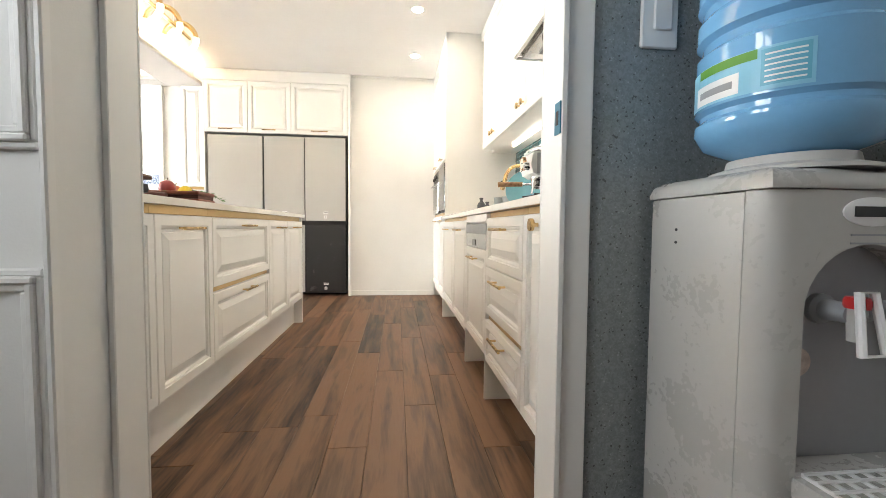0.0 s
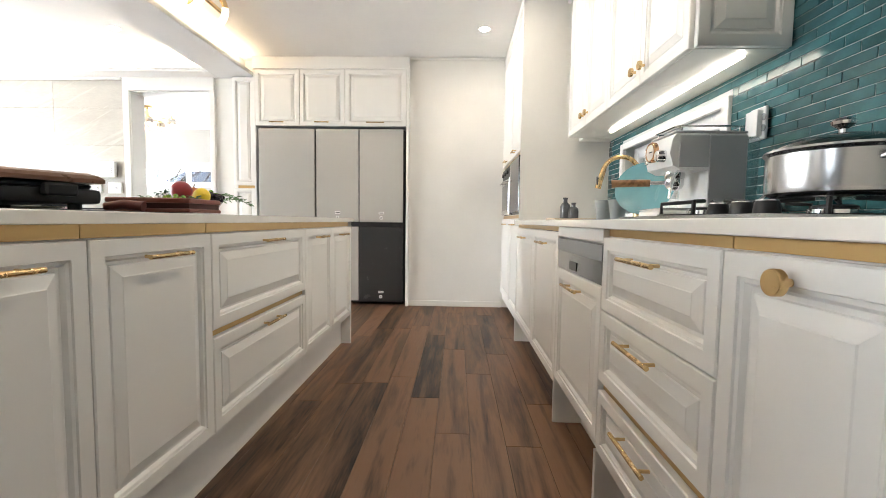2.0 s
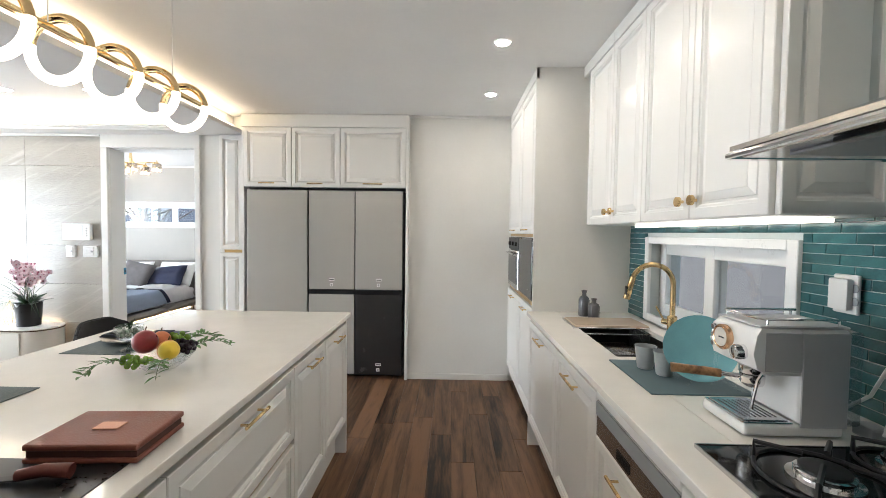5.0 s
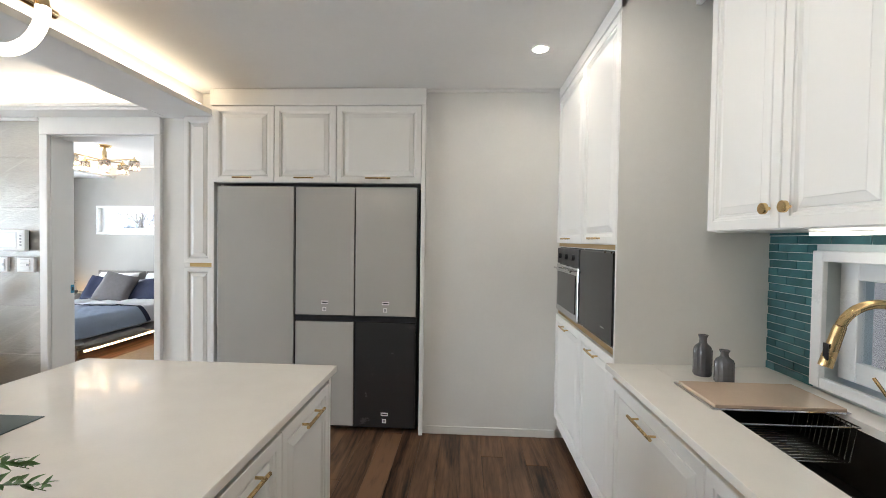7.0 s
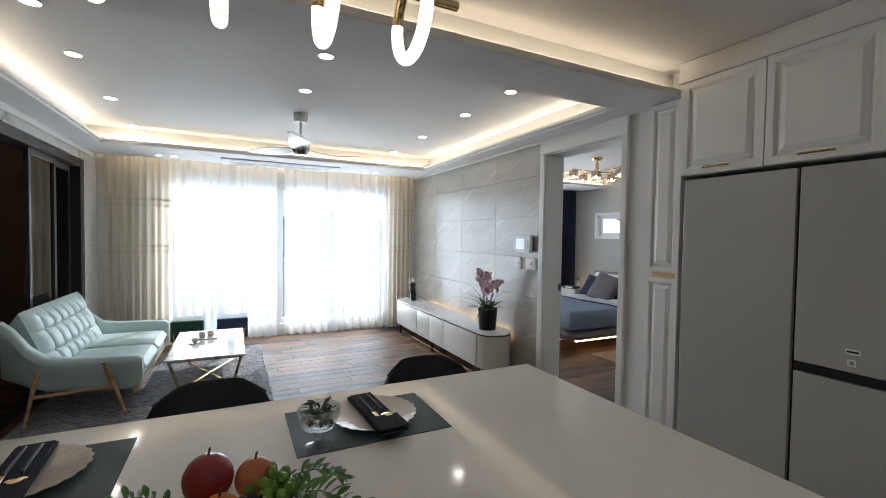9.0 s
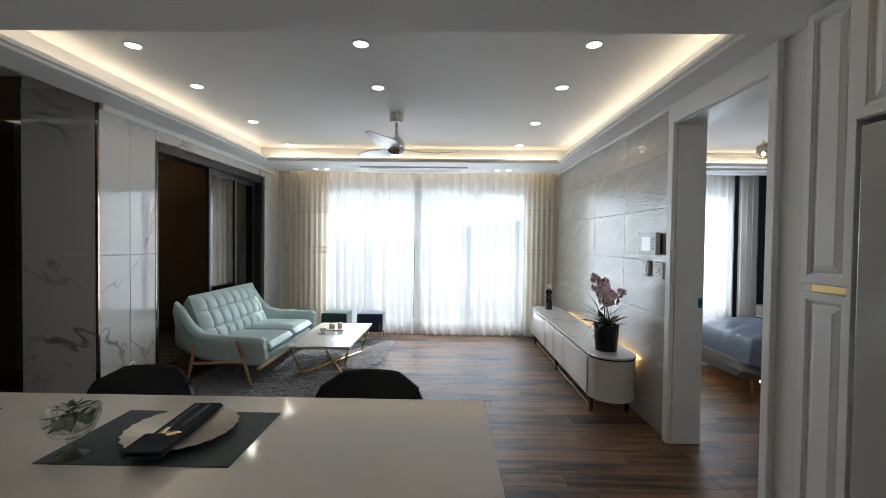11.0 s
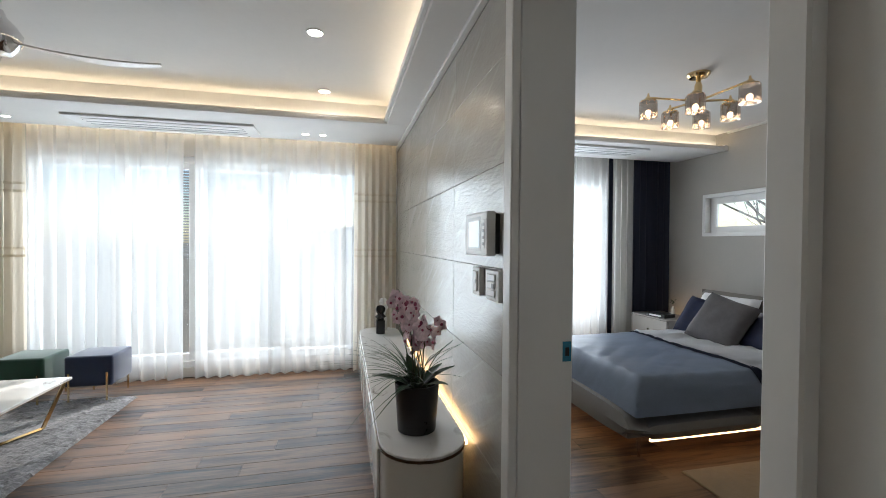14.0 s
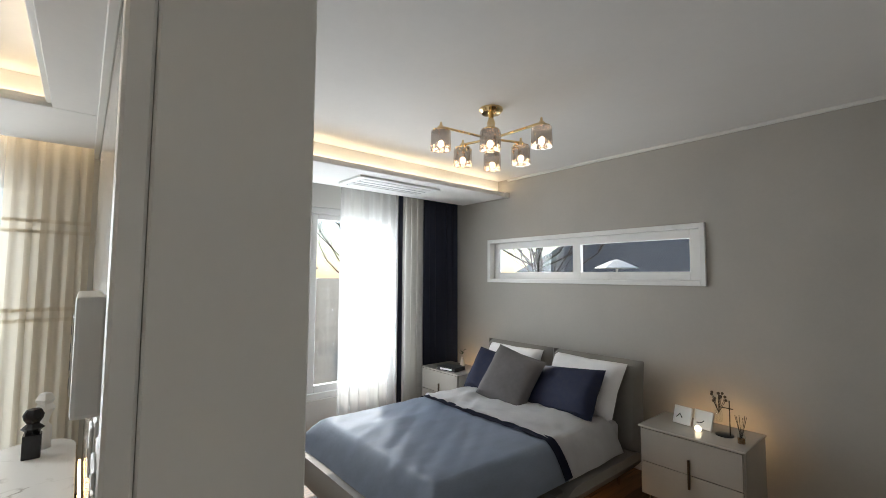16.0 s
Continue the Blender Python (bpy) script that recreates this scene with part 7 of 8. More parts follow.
for x in (-hw + 0.15, hw - 0.15):
    for y in (-hl + 0.22, hl - 0.15):
        part("leg", rod((x, y, 0.17), (x, y, 0.0), 0.016, 10, taper=0.01), CHROME, bd, smooth=True)
led("led_strip", BX1 - 0.08, 6.36, 0.135, BX1 - 0.06, 7.9, 0.155, BED_LED, "warm led strip under the side of the bed")
led("led_strip", -5.75, 6.27, 0.135, -4.66, 6.29, 0.155, BED_LED, "warm led strip under the foot of the bed")


def draped(x0, x1, y0, y1, z, drop, seed, lump=0.02, nx=48, ny=48, thick=0.03, foot=False):
    """Bedding spread over the mattress; the edges hang down by drop."""
    bm = bmesh.new()
    g_ = []
    for i in range(nx + 1):
        g_.append([])
        for j in range(ny + 1):
            u, v = i / nx, j / ny
            x, y = x0 + (x1 - x0) * u, y0 + (y1 - y0) * v
            e = min(u, 1 - u) * (x1 - x0)
            f = v * (y1 - y0)
            hang = 0.0
            for q in ((e, f) if foot else (e,)):
                if q < 0.15:
                    k_ = 1 - q / 0.15
                    hang = max(hang, drop * (0.35 * k_ ** 3 + 0.65 * k_ ** 1.3))
            w_ = lump * noise.noise(Vector((x * 4 + seed, y * 2.2, 0.3))) + lump * 0.55 * noise.noise(Vector((x * 9, y * 6 + seed, 1.1)))
            ridge = lump * 1.1 * abs(noise.noise(Vector((x * 7.0 + y * 5.0, y * 1.6 + seed, 5.2)))) + lump * 0.7 * abs(noise.noise(Vector((x * 3.1 - y * 2.0, y * 3.5 + seed, 2.2))))
            g_[-1].append(bm.verts.new((x + w_ * 0.4, y + w_ * 0.3, z - hang + (w_ + ridge) * (1 - hang / (drop + 0.01) * 0.6))))
    for i in range(nx):
        for j in range(ny):
            bm.faces.new((g_[i][j], g_[i + 1][j], g_[i + 1][j + 1], g_[i][j + 1]))
    ext = bmesh.ops.solidify(bm, geom=list(bm.faces), thickness=thick)
    return bm


dv = thing("duvet", "blue-grey duvet with a navy band and white turned-back sheet", "bedding", 0, 0, 0)
part("cover", draped(BX0 + 0.03, BX1 - 0.03, 6.22, 7.30, 0.51, 0.20, 3, 0.009, 84, 84, 0.03, True), BLUE_SHEET, dv, smooth=True)
part("border_band", draped(BX0 + 0.025, BX1 - 0.025, 7.25, 7.33, 0.518, 0.20, 3, 0.009, 84, 12, 0.02), NAVY, dv, "navy border band", True)
part("turned_sheet", draped(BX0 + 0.035, BX1 - 0.03, 7.30, 7.98, 0.518, 0.22, 9, 0.024, 64, 26, 0.03), WHITE_SHEET, dv, "white crumpled turned-back lining", True)


def pillow(name, label, x, y, z, w, h, mt, tilt, turn, roll=0, seed=1, group="pillows"):
    p = tagged(part(name, cushion(w, h, 0.15, 20, 16, 0.55, 1.0, seed, 0.012), mt, None, smooth=True, m=pose(x, y, z, tilt, roll, turn) @ pose(0, 0, -0.075)), label, "pillow", group)
    return p


pillow("pillow", "white bed pillow with dark piping against the headboard", -5.60, 8.10, 0.69, 0.64, 0.45, WHITE_SHEET, 62, 0, 0, 2)
pillow("pillow", "white bed pillow with dark piping against the headboard", -4.84, 8.10, 0.69, 0.68, 0.46, WHITE_SHEET, 60, -4, 0, 3)
pillow("cushion", "navy blue linen cushion on the bed", -5.70, 7.96, 0.65, 0.44, 0.42, NAVY, 58, 10, 8, 4)
pillow("cushion", "navy blue linen cushion on the bed", -4.90, 7.93, 0.655, 0.68, 0.40, NAVY, 55, -6, -6, 5)
pillow("cushion", "dark taupe square cushion on the bed", -5.33, 7.80, 0.69, 0.48, 0.48, TAUPE, 58, 6, 12, 6)

TAUPE_LACQ = mat("warm_grey_lacquer", (0.40, 0.37, 0.33), 0.2, vary=0.03, coat=0.25)


def nightstand(x0, y0):
    n_ = thing("nightstand", "warm grey lacquer nightstand with two drawers", "nightstand", x0, y0, 0, 0, "nightstands")
    part("case", box(0, 0.012, 0.12, 0.6, 0.42, 0.552, 0.004), TAUPE_LACQ, n_)
    part("top", box(-0.006, -0.012, 0.5525, 0.606, 0.426, 0.566, 0.003), TAUPE_LACQ, n_)
    for z0, z1 in ((0.13, 0.335), (0.34, 0.547)):
        part("drawer_front", box(0.012, -0.008, z0, 0.588, 0.011, z1, 0.002), TAUPE_LACQ, n_)
    part("handle", box(0.3, -0.024, 0.255, 0.312, -0.0085, 0.43, 0.002), mat("dark_bronze", (0.1, 0.075, 0.055), 0.3, 0.9), n_, "slim dark handle")
    for x in (0.04, 0.56):
        for y in (0.05, 0.38):
            part("leg", rod((x, y, 0.12), (x, y, 0), 0.012, 10), CHROME, n_, smooth=True)
    return n_


nightstand(-4.27, 7.89)
nightstand(-6.68, 7.89)
led("led_strip", -4.2, 8.33, 0.52, -3.72, 8.345, 0.535, HOT_LED, "warm led strip behind the nightstand")
led("led_strip", -6.6, 8.33, 0.52, -6.15, 8.345, 0.535, HOT_LED, "warm led strip behind the nightstand")
NT = 0.566
for k, x in enumerate((-4.09, -3.965)):
    f_ = thing("picture_frame", "small white square framed print leaning on the nightstand", "picture", x, 8.07, NT, -8, "framed prints")
    part("frame", nested(0.115, 0.115, [(0, -0.01), (0.002, -0.012), (0.008, -0.012), (0.009, -0.008)], 0.0), WHITE_PLASTIC, f_, m=pose(-0.057, 0.04, 0.001, -18))
    part("print", tube([(-0.02, 0.012, 0.05), (0.0, 0.022, 0.075), (0.018, 0.012, 0.05)], 0.003, 6) if k == 0 else tube([(-0.02, 0.01, 0.045), (0.01, 0.012, 0.05), (0.022, 0.018, 0.062)], 0.003, 6), BLACK, f_)
tagged(part("candle_globe", ball(0.02, (-3.96, 8.035, NT + 0.02), 14), glowing("small_lamp", (1.0, 0.85, 0.6), 4.0), smooth=True), "small glowing round lamp on the nightstand", "lamp")
vs = thing("vase_stand", "black iron stand holding a glass test-tube vase", "vase", -3.83, 8.1, NT)
part("foot", lathe([(0.05, 0), (0.05, 0.006), (0.045, 0.008), (0, 0.008)], 24), BLACK, vs, smooth=True)
part("post", rod((0.03, 0, 0.008), (0.03, 0, 0.22), 0.003, 8), BLACK, vs)
part("clamp", rod((0.05, 0, 0.17), (-0.03, 0, 0.17), 0.003, 8), BLACK, vs)
part("glass", lathe([(0.0, 0.075), (0.02, 0.08), (0.022, 0.13), (0.014, 0.15), (0.014, 0.18)], 18, at=(-0.03, 0, 0)), CLEAR, vs, smooth=True)
rb = random.Random(3)
tw = thing("dried_flowers", "brown dried berry sprigs in the glass vase", "plant", -3.86, 8.1, NT + 0.13)
for k in range(12):
    a, q = rb.random() * 6.28, rb.random() * 0.05
    e_ = (q * math.cos(a), q * math.sin(a) * 0.6, 0.07 + rb.random() * 0.06)
    part("twig", rod((0, 0, 0), e_, 0.0012, 5), BLACK, tw)
    part("berry", ball(0.009, e_, 8), mat("dried_berry", (0.09, 0.08, 0.06), 0.7, vary=0.3, scale=40), tw, smooth=True)
df = thing("reed_diffuser", "glass reed diffuser with dark sticks", "diffuser", -3.72, 8.02, NT)
part("bottle", lathe([(0.02, 0), (0.022, 0.004), (0.022, 0.05), (0.01, 0.06), (0.01, 0.075)], 18), CLEAR, df, smooth=True)
part("liquid", lathe([(0.019, 0.003), (0.019, 0.03), (0, 0.03)], 16), mat("amber_oil", (0.2, 0.12, 0.06), 0.1, vary=0), df)
for k in range(6):
    a = k * 1.05
    part("reed", rod((0, 0, 0.02), (0.03 * math.cos(a), 0.03 * math.sin(a), 0.16), 0.0016, 5), BLACK, df)
bk_ = thing("book", "black hardback book with a white printed spine", "book", -6.32, 8.0, NT, 12)
part("cover", box(-0.12, -0.09, 0, 0.12, 0.09, 0.04, 0.003), BLACK, bk_)
part("spine_bar", box(-0.075, -0.0925, 0.012, 0.075, -0.0908, 0.03), WHITE_PLASTIC, bk_)
lv = thing("bud_vase", "white bud vase with a dark green sprig", "vase", -6.38, 8.1, NT + 0.0)
part("vase", lathe([(0.02, 0), (0.026, 0.03), (0.02, 0.07), (0.01, 0.09), (0.012, 0.11)], 20), PORCELAIN, lv, smooth=True, m=pose(0.02, 0.1, 0))
bm = bmesh.new()
for k in range(16):
    leaf(0.03, 0.018, 0.2, bm, pose(0.02 + rb.uniform(-0.02, 0.02), 0.1 + rb.uniform(-0.02, 0.02), 0.13 + rb.random() * 0.05, 0, rb.uniform(-60, 10), rb.uniform(0, 360)))
part("sprig", bm, DARKLEAF, lv)
tagged(part("bedroom_rug", box(-4.33, 6.47, 0, -2.75, 7.82, 0.01, 0.004), mat("beige_rug", (0.36, 0.26, 0.15), 0.9, vary=0.12, scale=30, bump=0.5, bump_scale=160, sheen=0.3)), "plain beige rug beside the bed", "rug")
# chandelier
PRISM = pane_glass("pink_crystal", (0.92, 0.86, 0.81), 0.32)
cl = thing("chandelier", "gold six-arm chandelier with crystal cylinder shades", "chandelier", -4.72, 6.92, HL)
part("canopy", lathe([(0.03, -0.035), (0.06, -0.03), (0.075, -0.012), (0.075, 0)], 28), GOLD, cl, smooth=True)
part("stem", lathe([(0.0, -0.235), (0.02, -0.23), (0.028, -0.2), (0.016, -0.18), (0.022, -0.16), (0.026, -0.09), (0.016, -0.06), (0.016, -0.03)], 20), GOLD, cl, smooth=True)
for k in range(6):
    a = radians(60 * k + 12)
    R = 0.22 if k % 2 else 0.345
    z_ = -0.19 if k % 2 else -0.165
    c_, s_ = math.cos(a), math.sin(a)
    arm = part("arm", rod((0, 0, -0.195), (R * c_, R * s_, z_), 0.008, 8), GOLD, cl, smooth=True)
    part("socket", lathe([(0.05, -0.03), (0.052, -0.022), (0.03, -0.014), (0.02, 0.0), (0.008, 0.012), (0.006, 0.03)], 18, at=(R * c_, R * s_, z_)), GOLD, arm, smooth=True)
    sh = part("shade", lathe([(0.058, -0.031), (0.06, -0.145), (0.05, -0.145), (0.048, -0.031)], 64, at=(R * c_, R * s_, z_), wave=0.05, waves=16), PRISM, cl, "ribbed crystal shade", True)
    sh.visible_shadow = False
    part("bulb", ball(0.019, (R * c_, R * s_, z_ - 0.108), 14, 1.2), BULB, sh, smooth=True)
cassette(-6.3, 7.2, 0.4, 0.9, SO)
# bedroom curtains
curtain(6.92, 7.6, -6.80, 0.015, 2.5, 6, 0.03, SHEER, "sheer_curtain", "white voile curtain at the bedroom window", 11)
curtain(7.60, 7.66, -6.77, 0.015, 2.5, 1, 0.02, NAVY_CLOTH, "curtain", "narrow navy curtain edge", 12)
curtain(7.67, 7.92, -6.75, 0.015, 2.5, 3, 0.03, sheer("knit_curtain", (0.62, 0.6, 0.56), 0.12), "curtain", "grey-white knitted curtain panel", 13)
curtain(7.93, 8.45, -6.75, 0.015, 2.5, 6, 0.035, NAVY_CLOTH, "curtain", "navy blackout drape beside the bedroom window", 14)
# high window
w = tagged(new("window_4"), "white framed wide high window above the bed", "window", "", "structure")
bm = box(-6.25, 8.478, 1.49, -6.21, 8.6, 1.965, 0.003)
box(-4.07, 8.478, 1.49, -4.03, 8.6, 1.965, 0.003, bm=bm)
box(-6.21, 8.478, 1.925, -4.07, 8.6, 1.965, 0.003, bm=bm)
box(-6.21, 8.478, 1.49, -4.07, 8.6, 1.53, 0.003, bm=bm)
part("window_frame", bm, PVC, w)
for a, b, y in ((-6.21, -5.1, 8.555), (-5.17, -4.07, 8.52)):
    bm = box(a, y, 1.53, a + 0.08, y + 0.03, 1.925, 0.003)
    box(b - 0.08, y, 1.53, b, y + 0.03, 1.925, 0.003, bm=bm)
    box(a + 0.08, y, 1.855, b - 0.08, y + 0.03, 1.925, 0.003, bm=bm)
    box(a + 0.08, y, 1.53, b - 0.08, y + 0.03, 1.60, 0.003, bm=bm)
    s = part("sash", bm, PVC, w)
    p = part("pane", box(a + 0.075, y + 0.012, 1.595, b - 0.075, y + 0.018, 1.86), CLEAR, s)
    p.visible_shadow = False

# ---- outside ----
struct("ground", box(-400, -400, -0.62, 400, 400, -0.6), mat("dry_earth", (0.20, 0.18, 0.15), 0.95, vary=0.25, scale=0.4, bump=0.4, bump_scale=3), "pale dry ground")


def house(name, label, x, y, w, d, h, roof, wall_mt, roof_mt, turn=0):
    b_ = thing(name, label, "house", x, y, -0.6, turn)
    part("wall", box(-w / 2, -d / 2, 0, w / 2, d / 2, h), wall_mt, b_)
    part("roof", loft([(-w / 2 - 0.4, -d / 2 - 0.4, w / 2 + 0.4, d / 2 + 0.4, h), (-w / 2 - 0.4, -d / 2 - 0.4, w / 2 + 0.4, d / 2 + 0.4, h + 0.2), (-w / 2 + d * 0.1, -0.1, w / 2 - d * 0.1, 0.1, h + roof)]), roof_mt, b_)
    for k in range(int(w // 2.6)):
        for z in np.arange(0.9, h - 1.3, 2.8):
            for sy in (-1, 1):
                wd = part("window", box(-w / 2 + 1 + k * 2.6, sy * (d / 2 + 0.02), z, -w / 2 + 2.1 + k * 2.6, sy * (d / 2 + 0.06), z + 1.3), PVC, b_)
                part("pane", box(-w / 2 + 1.08 + k * 2.6, sy * (d / 2 + 0.061), z + 0.08, -w / 2 + 2.02 + k * 2.6, sy * (d / 2 + 0.075), z + 1.22), BLACK_GLASS, wd)
    return b_


STUCCO = mat("pale_stucco", (0.55, 0.53, 0.5), 0.9, vary=0.1, scale=1)
SLATE_ROOF = mat("slate_roof", (0.05, 0.062, 0.085), 0.95, vary=0.25, scale=4, spec=0.05)
house("neighbour_house", "low house with a dark slate roof beyond the bedroom", -4.2, 26, 26, 8, 1.9, 2.4, STUCCO, SLATE_ROOF)
house("neighbour_house", "pale stucco house across the garden", -60, 14, 12, 26, 3.0, 2.0, STUCCO, SLATE_ROOF)
house("neighbour_house", "dark grey house close beside the kitchen window", 6.5, 4.5, 6, 14, 8.0, 2.0, mat("grey_render", (0.06, 0.06, 0.065), 0.9, vary=0.15, scale=1), SLATE_ROOF)
pv = thing("garden_parasol", "white garden parasol beyond the bedroom window", "parasol", -8.9, 16.5, -0.6)
part("pole", rod((0, 0, 0), (0, 0, 2.6), 0.03, 8), PVC, pv)
part("canopy", lathe([(0.62, 2.42), (0.58, 2.45), (0.2, 2.62), (0, 2.68)], 8), PVC, pv)


def bare_tree(x, y, h, seed):
    r = random.Random(seed)
    t_ = thing("bare_tree", "leafless winter tree in the garden", "tree", x, y, -0.6, 0, "bare trees")
    part("trunk", tube([(0, 0, 0), (0.05, 0.03, h * 0.3), (0.0, 0.1, h * 0.6)], 0.14, 8, taper=0.07), mat("bark", (0.09, 0.07, 0.055), 0.9, vary=0.3, scale=10), t_)
    bm = bmesh.new()
    for k in range(16):
        z = h * r.uniform(0.22, 0.6)
        a = r.random() * 6.28
        p_ = Vector((0, 0.05, z))
        d_ = Vector((math.cos(a), math.sin(a), r.uniform(0.4, 1.2))).normalized()
        pts = [p_]
        for q in range(4):
            pts.append(pts[-1] + d_ * h * 0.12)
            d_ = (d_ + Vector((r.uniform(-0.4, 0.4), r.uniform(-0.4, 0.4), 0.15))).normalized()
            for _ in range(3):
                e_ = (d_ + Vector((r.uniform(-0.9, 0.9), r.uniform(-0.9, 0.9), r.uniform(-0.2, 0.7)))).normalized()
                tube([pts[-1], pts[-1] + e_ * h * 0.08, pts[-1] + e_ * h * 0.15 + Vector((0, 0, 0.1))], 0.008, 4, bm=bm, taper=0.003)
        tube(pts, 0.03, 5, bm=bm, taper=0.01)
    part("branches", bm, bpy.data.materials["bark"], t_)


bare_tree(-9.4, 13.5, 5.5, 1)
bare_tree(-17.5, 12.8, 7.0, 3)

ls = thing("louvre_screen", "grey louvred screen outside the living room window", "screen", -8.7, 2.85, -0.6)
for y in (-0.6, 0.58):
    part("post", box(-0.03, y, 0, 0.03, y + 0.03, 3.1), GREY_PLASTIC, ls)
for k in range(34):
    part("slat", box(-0.035, -0.57, 1.75 + k * 0.038, 0.03, 0.58, 1.765 + k * 0.038), GREY_PLASTIC, ls)
# ---- pieces of floor and walls ----
def plank_mesh(length, width=0.147):
    me = bpy.data.meshes.new("plank")
    bm = box(-width / 2 + 0.0006, -length / 2 + 0.0006, -0.011, width / 2 - 0.0006, length / 2 - 0.0006, 0.0, 0.0015)
    bm.to_mesh(me)
    bm.free()
    me.materials.append(FLOOR_WOOD)
    return me


rng = random.Random(5)
L = 1.215
PLANKS = {}
x = -6.912 + 0.0735
while x < 1.3:
    y = 0.5 - rng.random() * L
    while y < 5.05:
        a, b = max(y, 0.3), min(y + L, 5.06)
        if b - a > 0.03:
            size = round(b - a, 3)
            if size not in PLANKS:
                PLANKS[size] = plank_mesh(size)
            o = new("plank", PLANKS[size])
            o.parent = FLOOR
            o.location = (x, (a + b) / 2, 0.0)
        y += L
    x += 0.147


# bedroom, study and utility boards, joined
bm = bmesh.new()
vals = []
def board_rows(x0, x1, y0, y1):
    x = x0
    while x < x1:
        y = y0 - rng.random() * L
        while y < y1:
            a, b = max(y, y0), min(y + L, y1)
            if b - a > 0.02:
                box(x + 0.0006, a + 0.0006, -0.011, min(x + 0.147, x1) - 0.0006, b - 0.0006, 0.0, 0.0, bm=bm)
            y += L
        x += 0.147


board_rows(-6.93, -2.36, 5.06, 8.5)
board_rows(-6.93, -3.75, -2.6, 0.3)
board_rows(-3.75, 1.3, -2.2, 0.3)
FLOOR_REST = FLOOR_WOOD.copy()
FLOOR_REST.name = "walnut_floor_joined"
nt = FLOOR_REST.node_tree
geo = nt.nodes.new("ShaderNodeNewGeometry")
for node in list(nt.nodes):
    if node.bl_idname == "ShaderNodeObjectInfo":
        for link in list(node.outputs["Random"].links):
            nt.links.new(geo.outputs["Random Per Island"], link.to_socket)
tagged(part("floor_boards", bm, FLOOR_REST, FLOOR), "dark walnut boards", "", "", "stuff")

# teal tiles
TW, TH = 0.158, 0.0345


def tile_mesh(w, h, name, material, t=0.0045, bev=0.0014):
    me = bpy.data.meshes.new(name)
    b_ = box(-t, -w / 2 + 0.0015, -h / 2 + 0.0015, 0, w / 2 - 0.0015, h / 2 - 0.0015, bev)
    b_.to_mesh(me)
    b_.free()
    me.materials.append(material)
    return me


FULL = tile_mesh(TW, TH, "tile", TEAL)
rest = bmesh.new()
count = 0
row = 0
z = CT + TH / 2 + 0.002
while z < 2.58:
    y = 0.80 + (0, 0.33, 0.66)[row % 3] * TW - TW
    top = 1.56
    y_end = 3.70 if z < top else 1.98
    while y < y_end:
        a, b = max(y, 0.80), min(y + TW, y_end)
        if 0.93 < z < 1.475 and b > 2.258 and a < 3.447:
            spans = [(a, min(b, 2.261)), (max(a, 3.444), b)]
        else:
            spans = [(a, b)]
        for a_, b_ in spans:
            if b_ - a_ < 0.01:
                continue
            if abs(b_ - a_ - TW) < 1e-6 and count < 290:
                o = new("tile", FULL)
                o.parent = WALL_EAST
                o.location = (1.2195, (a_ + b_) / 2, z)
                count += 1
            else:
                box(1.215, a_ + 0.0015, z - TH / 2 + 0.0015, 1.2195, b_ - 0.0015, z + TH / 2 - 0.0015, 0.0, bm=rest)
        y += TW
    z += TH
    row += 1
TEAL_REST = TEAL.copy()
TEAL_REST.name = "teal_tile_joined"
nt = TEAL_REST.node_tree
geo = nt.nodes.new("ShaderNodeNewGeometry")
for node in list(nt.nodes):
    if node.bl_idname == "ShaderNodeObjectInfo":
        for link in list(node.outputs["Random"].links):
            nt.links.new(geo.outputs["Random Per Island"], link.to_socket)
tagged(part("tile_rest", rest, TEAL_REST, WALL_EAST), "teal glazed tiles", "", "", "stuff")

# stone tiles on the living room wall
STONE = mat("polished_stone_tile", (0.42, 0.40, 0.36), 0.17, vary=0.12, scale=1.6, bump=0.22, bump_scale=26, stretch=(1, 1, 3.2), rand=0.05, coat=0.15)
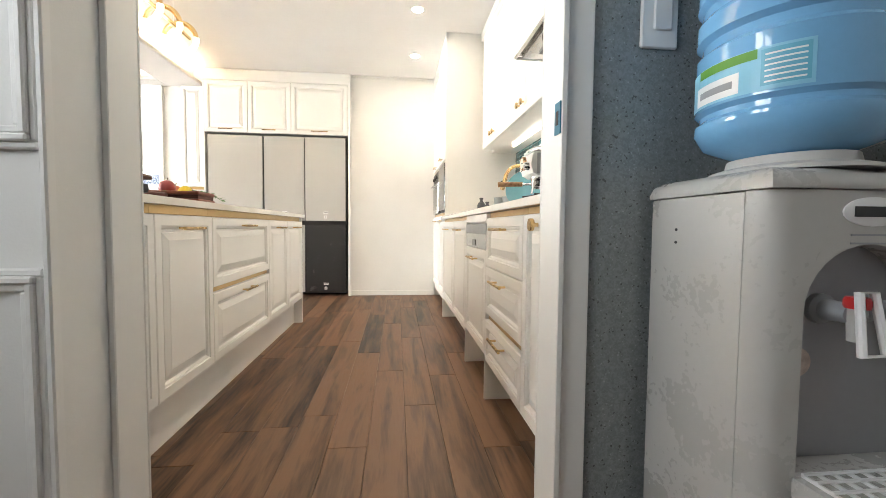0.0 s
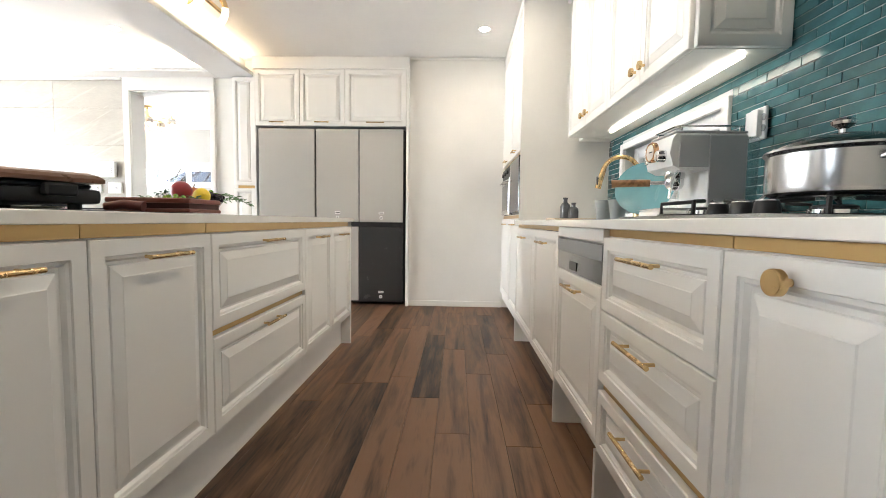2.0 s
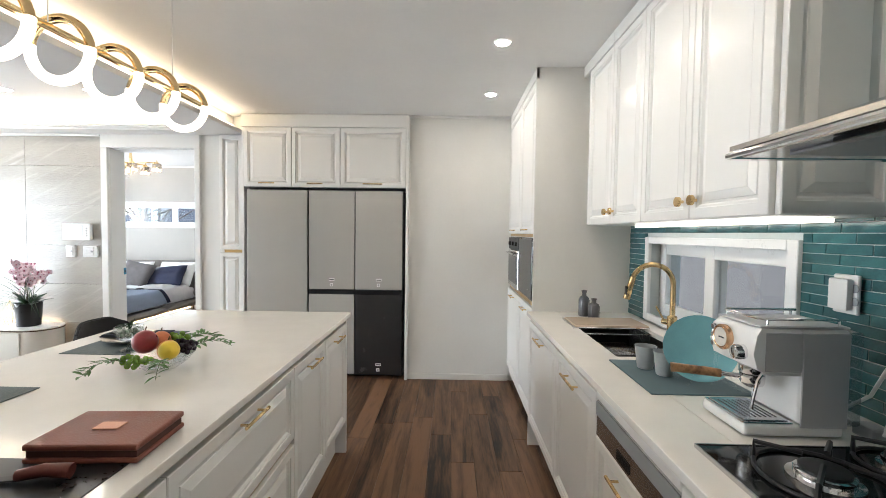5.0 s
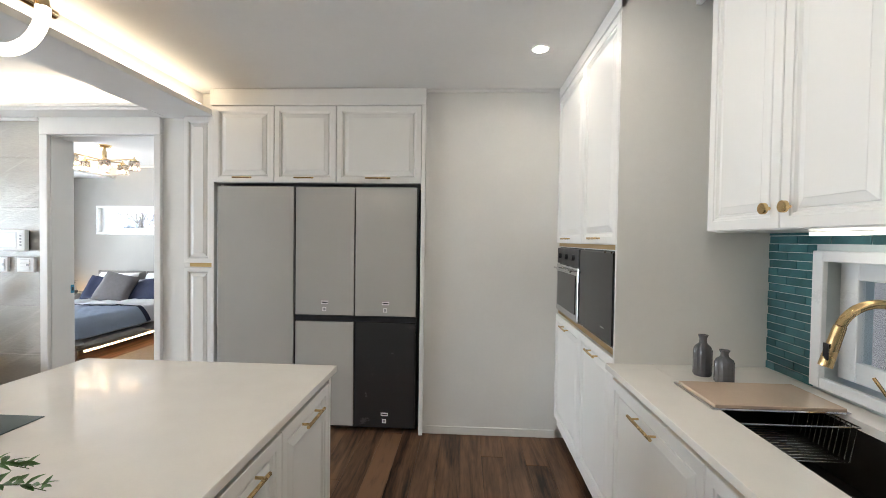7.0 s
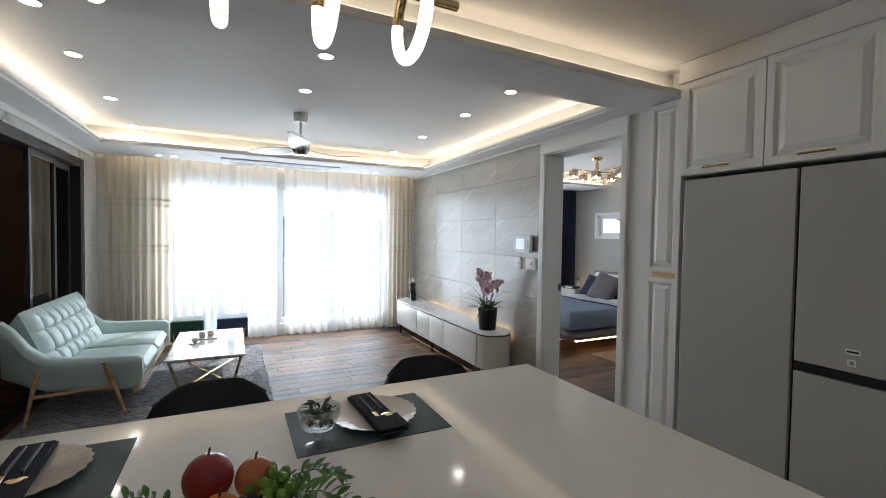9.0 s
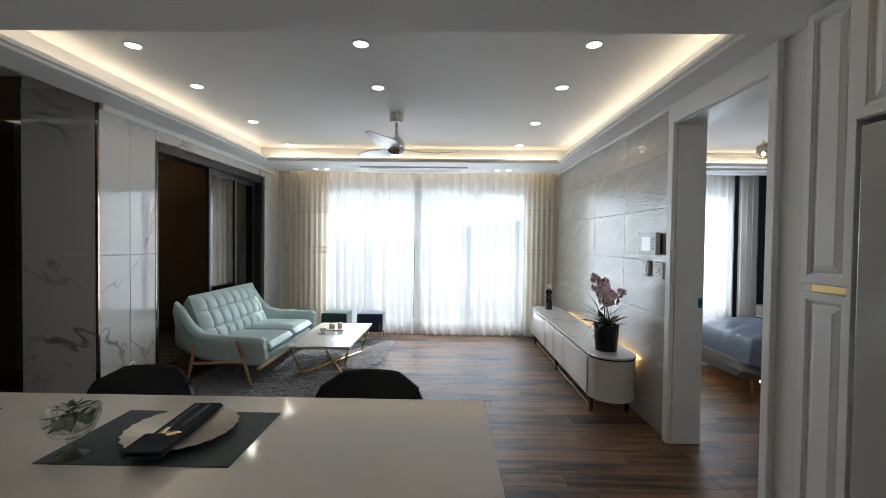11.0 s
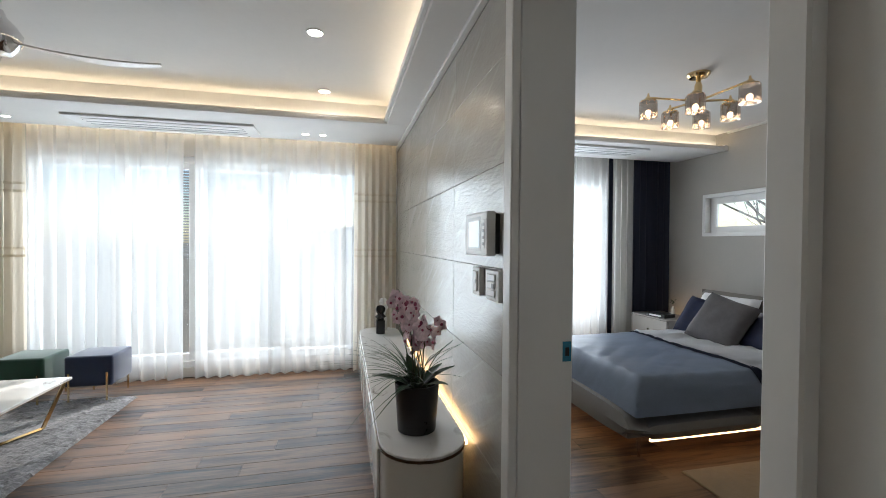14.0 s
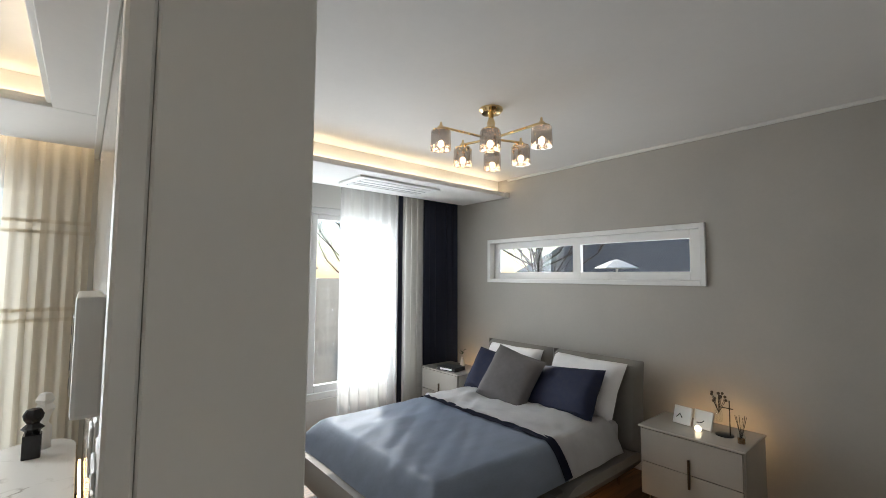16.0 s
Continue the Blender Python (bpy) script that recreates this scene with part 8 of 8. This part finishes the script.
# pale slanting streaks in the stone
snt = STONE.node_tree
sb = snt.nodes["Principled BSDF"]
stc = snt.nodes.new("ShaderNodeTexCoord")
oin = snt.nodes.new("ShaderNodeObjectInfo")
add = snt.nodes.new("ShaderNodeVectorMath")
add.operation = "MULTIPLY_ADD"
add.inputs[1].default_value = (7, 7, 7)
snt.links.new(oin.outputs["Random"], add.inputs[0])
snt.links.new(stc.outputs["Object"], add.inputs[2])
smp = snt.nodes.new("ShaderNodeMapping")
smp.vector_type = "TEXTURE"
smp.inputs["Rotation"].default_value = (0, radians(-28), 0)
smp.inputs["Scale"].default_value = (1.0, 1.0, 0.09)
snt.links.new(add.outputs[0], smp.inputs[0])
sno = snt.nodes.new("ShaderNodeTexNoise")
sno.inputs["Scale"].default_value, sno.inputs["Detail"].default_value, sno.inputs["Distortion"].default_value = 1.7, 5, 0.5
snt.links.new(smp.outputs[0], sno.inputs[0])
srg = snt.nodes.new("ShaderNodeMapRange")
srg.inputs[1].default_value, srg.inputs[2].default_value, srg.inputs[4].default_value = 0.56, 0.74, 0.55
snt.links.new(sno.outputs[0], srg.inputs[0])
smx = snt.nodes.new("ShaderNodeMixRGB")
smx.inputs[2].default_value = (0.62, 0.60, 0.56, 1)
snt.links.new(srg.outputs[0], smx.inputs[0])
if sb.inputs["Base Color"].links:
    snt.links.new(sb.inputs["Base Color"].links[0].from_socket, smx.inputs[1])
else:
    smx.inputs[1].default_value = (0.42, 0.40, 0.36, 1)
snt.links.new(smx.outputs[0], sb.inputs["Base Color"])
nwall = bpy.data.objects["wall_living_north"]
me = None
for i in range(5):
    x1 = -3.578 - 0.8 * i
    x0 = max(x1 - 0.8, WX + 0.001)
    if x1 - x0 < 0.02:
        continue
    for j in range(7):
        z0 = 0.09 + 0.402 * (j - 1) if j else 0.0
        z1 = 0.09 + 0.402 * j
        z0, z1 = max(z0, 0.0), min(z1, SO)
        if z1 - z0 < 0.02:
            continue
        o = part("stone_tile", box((x0 - x1) / 2 + 0.001, -0.014, 0.001, (x1 - x0) / 2 - 0.001, 0.0, z1 - z0 - 0.001, 0.0012), STONE, nwall, m=pose((x0 + x1) / 2, 5.044, z0))
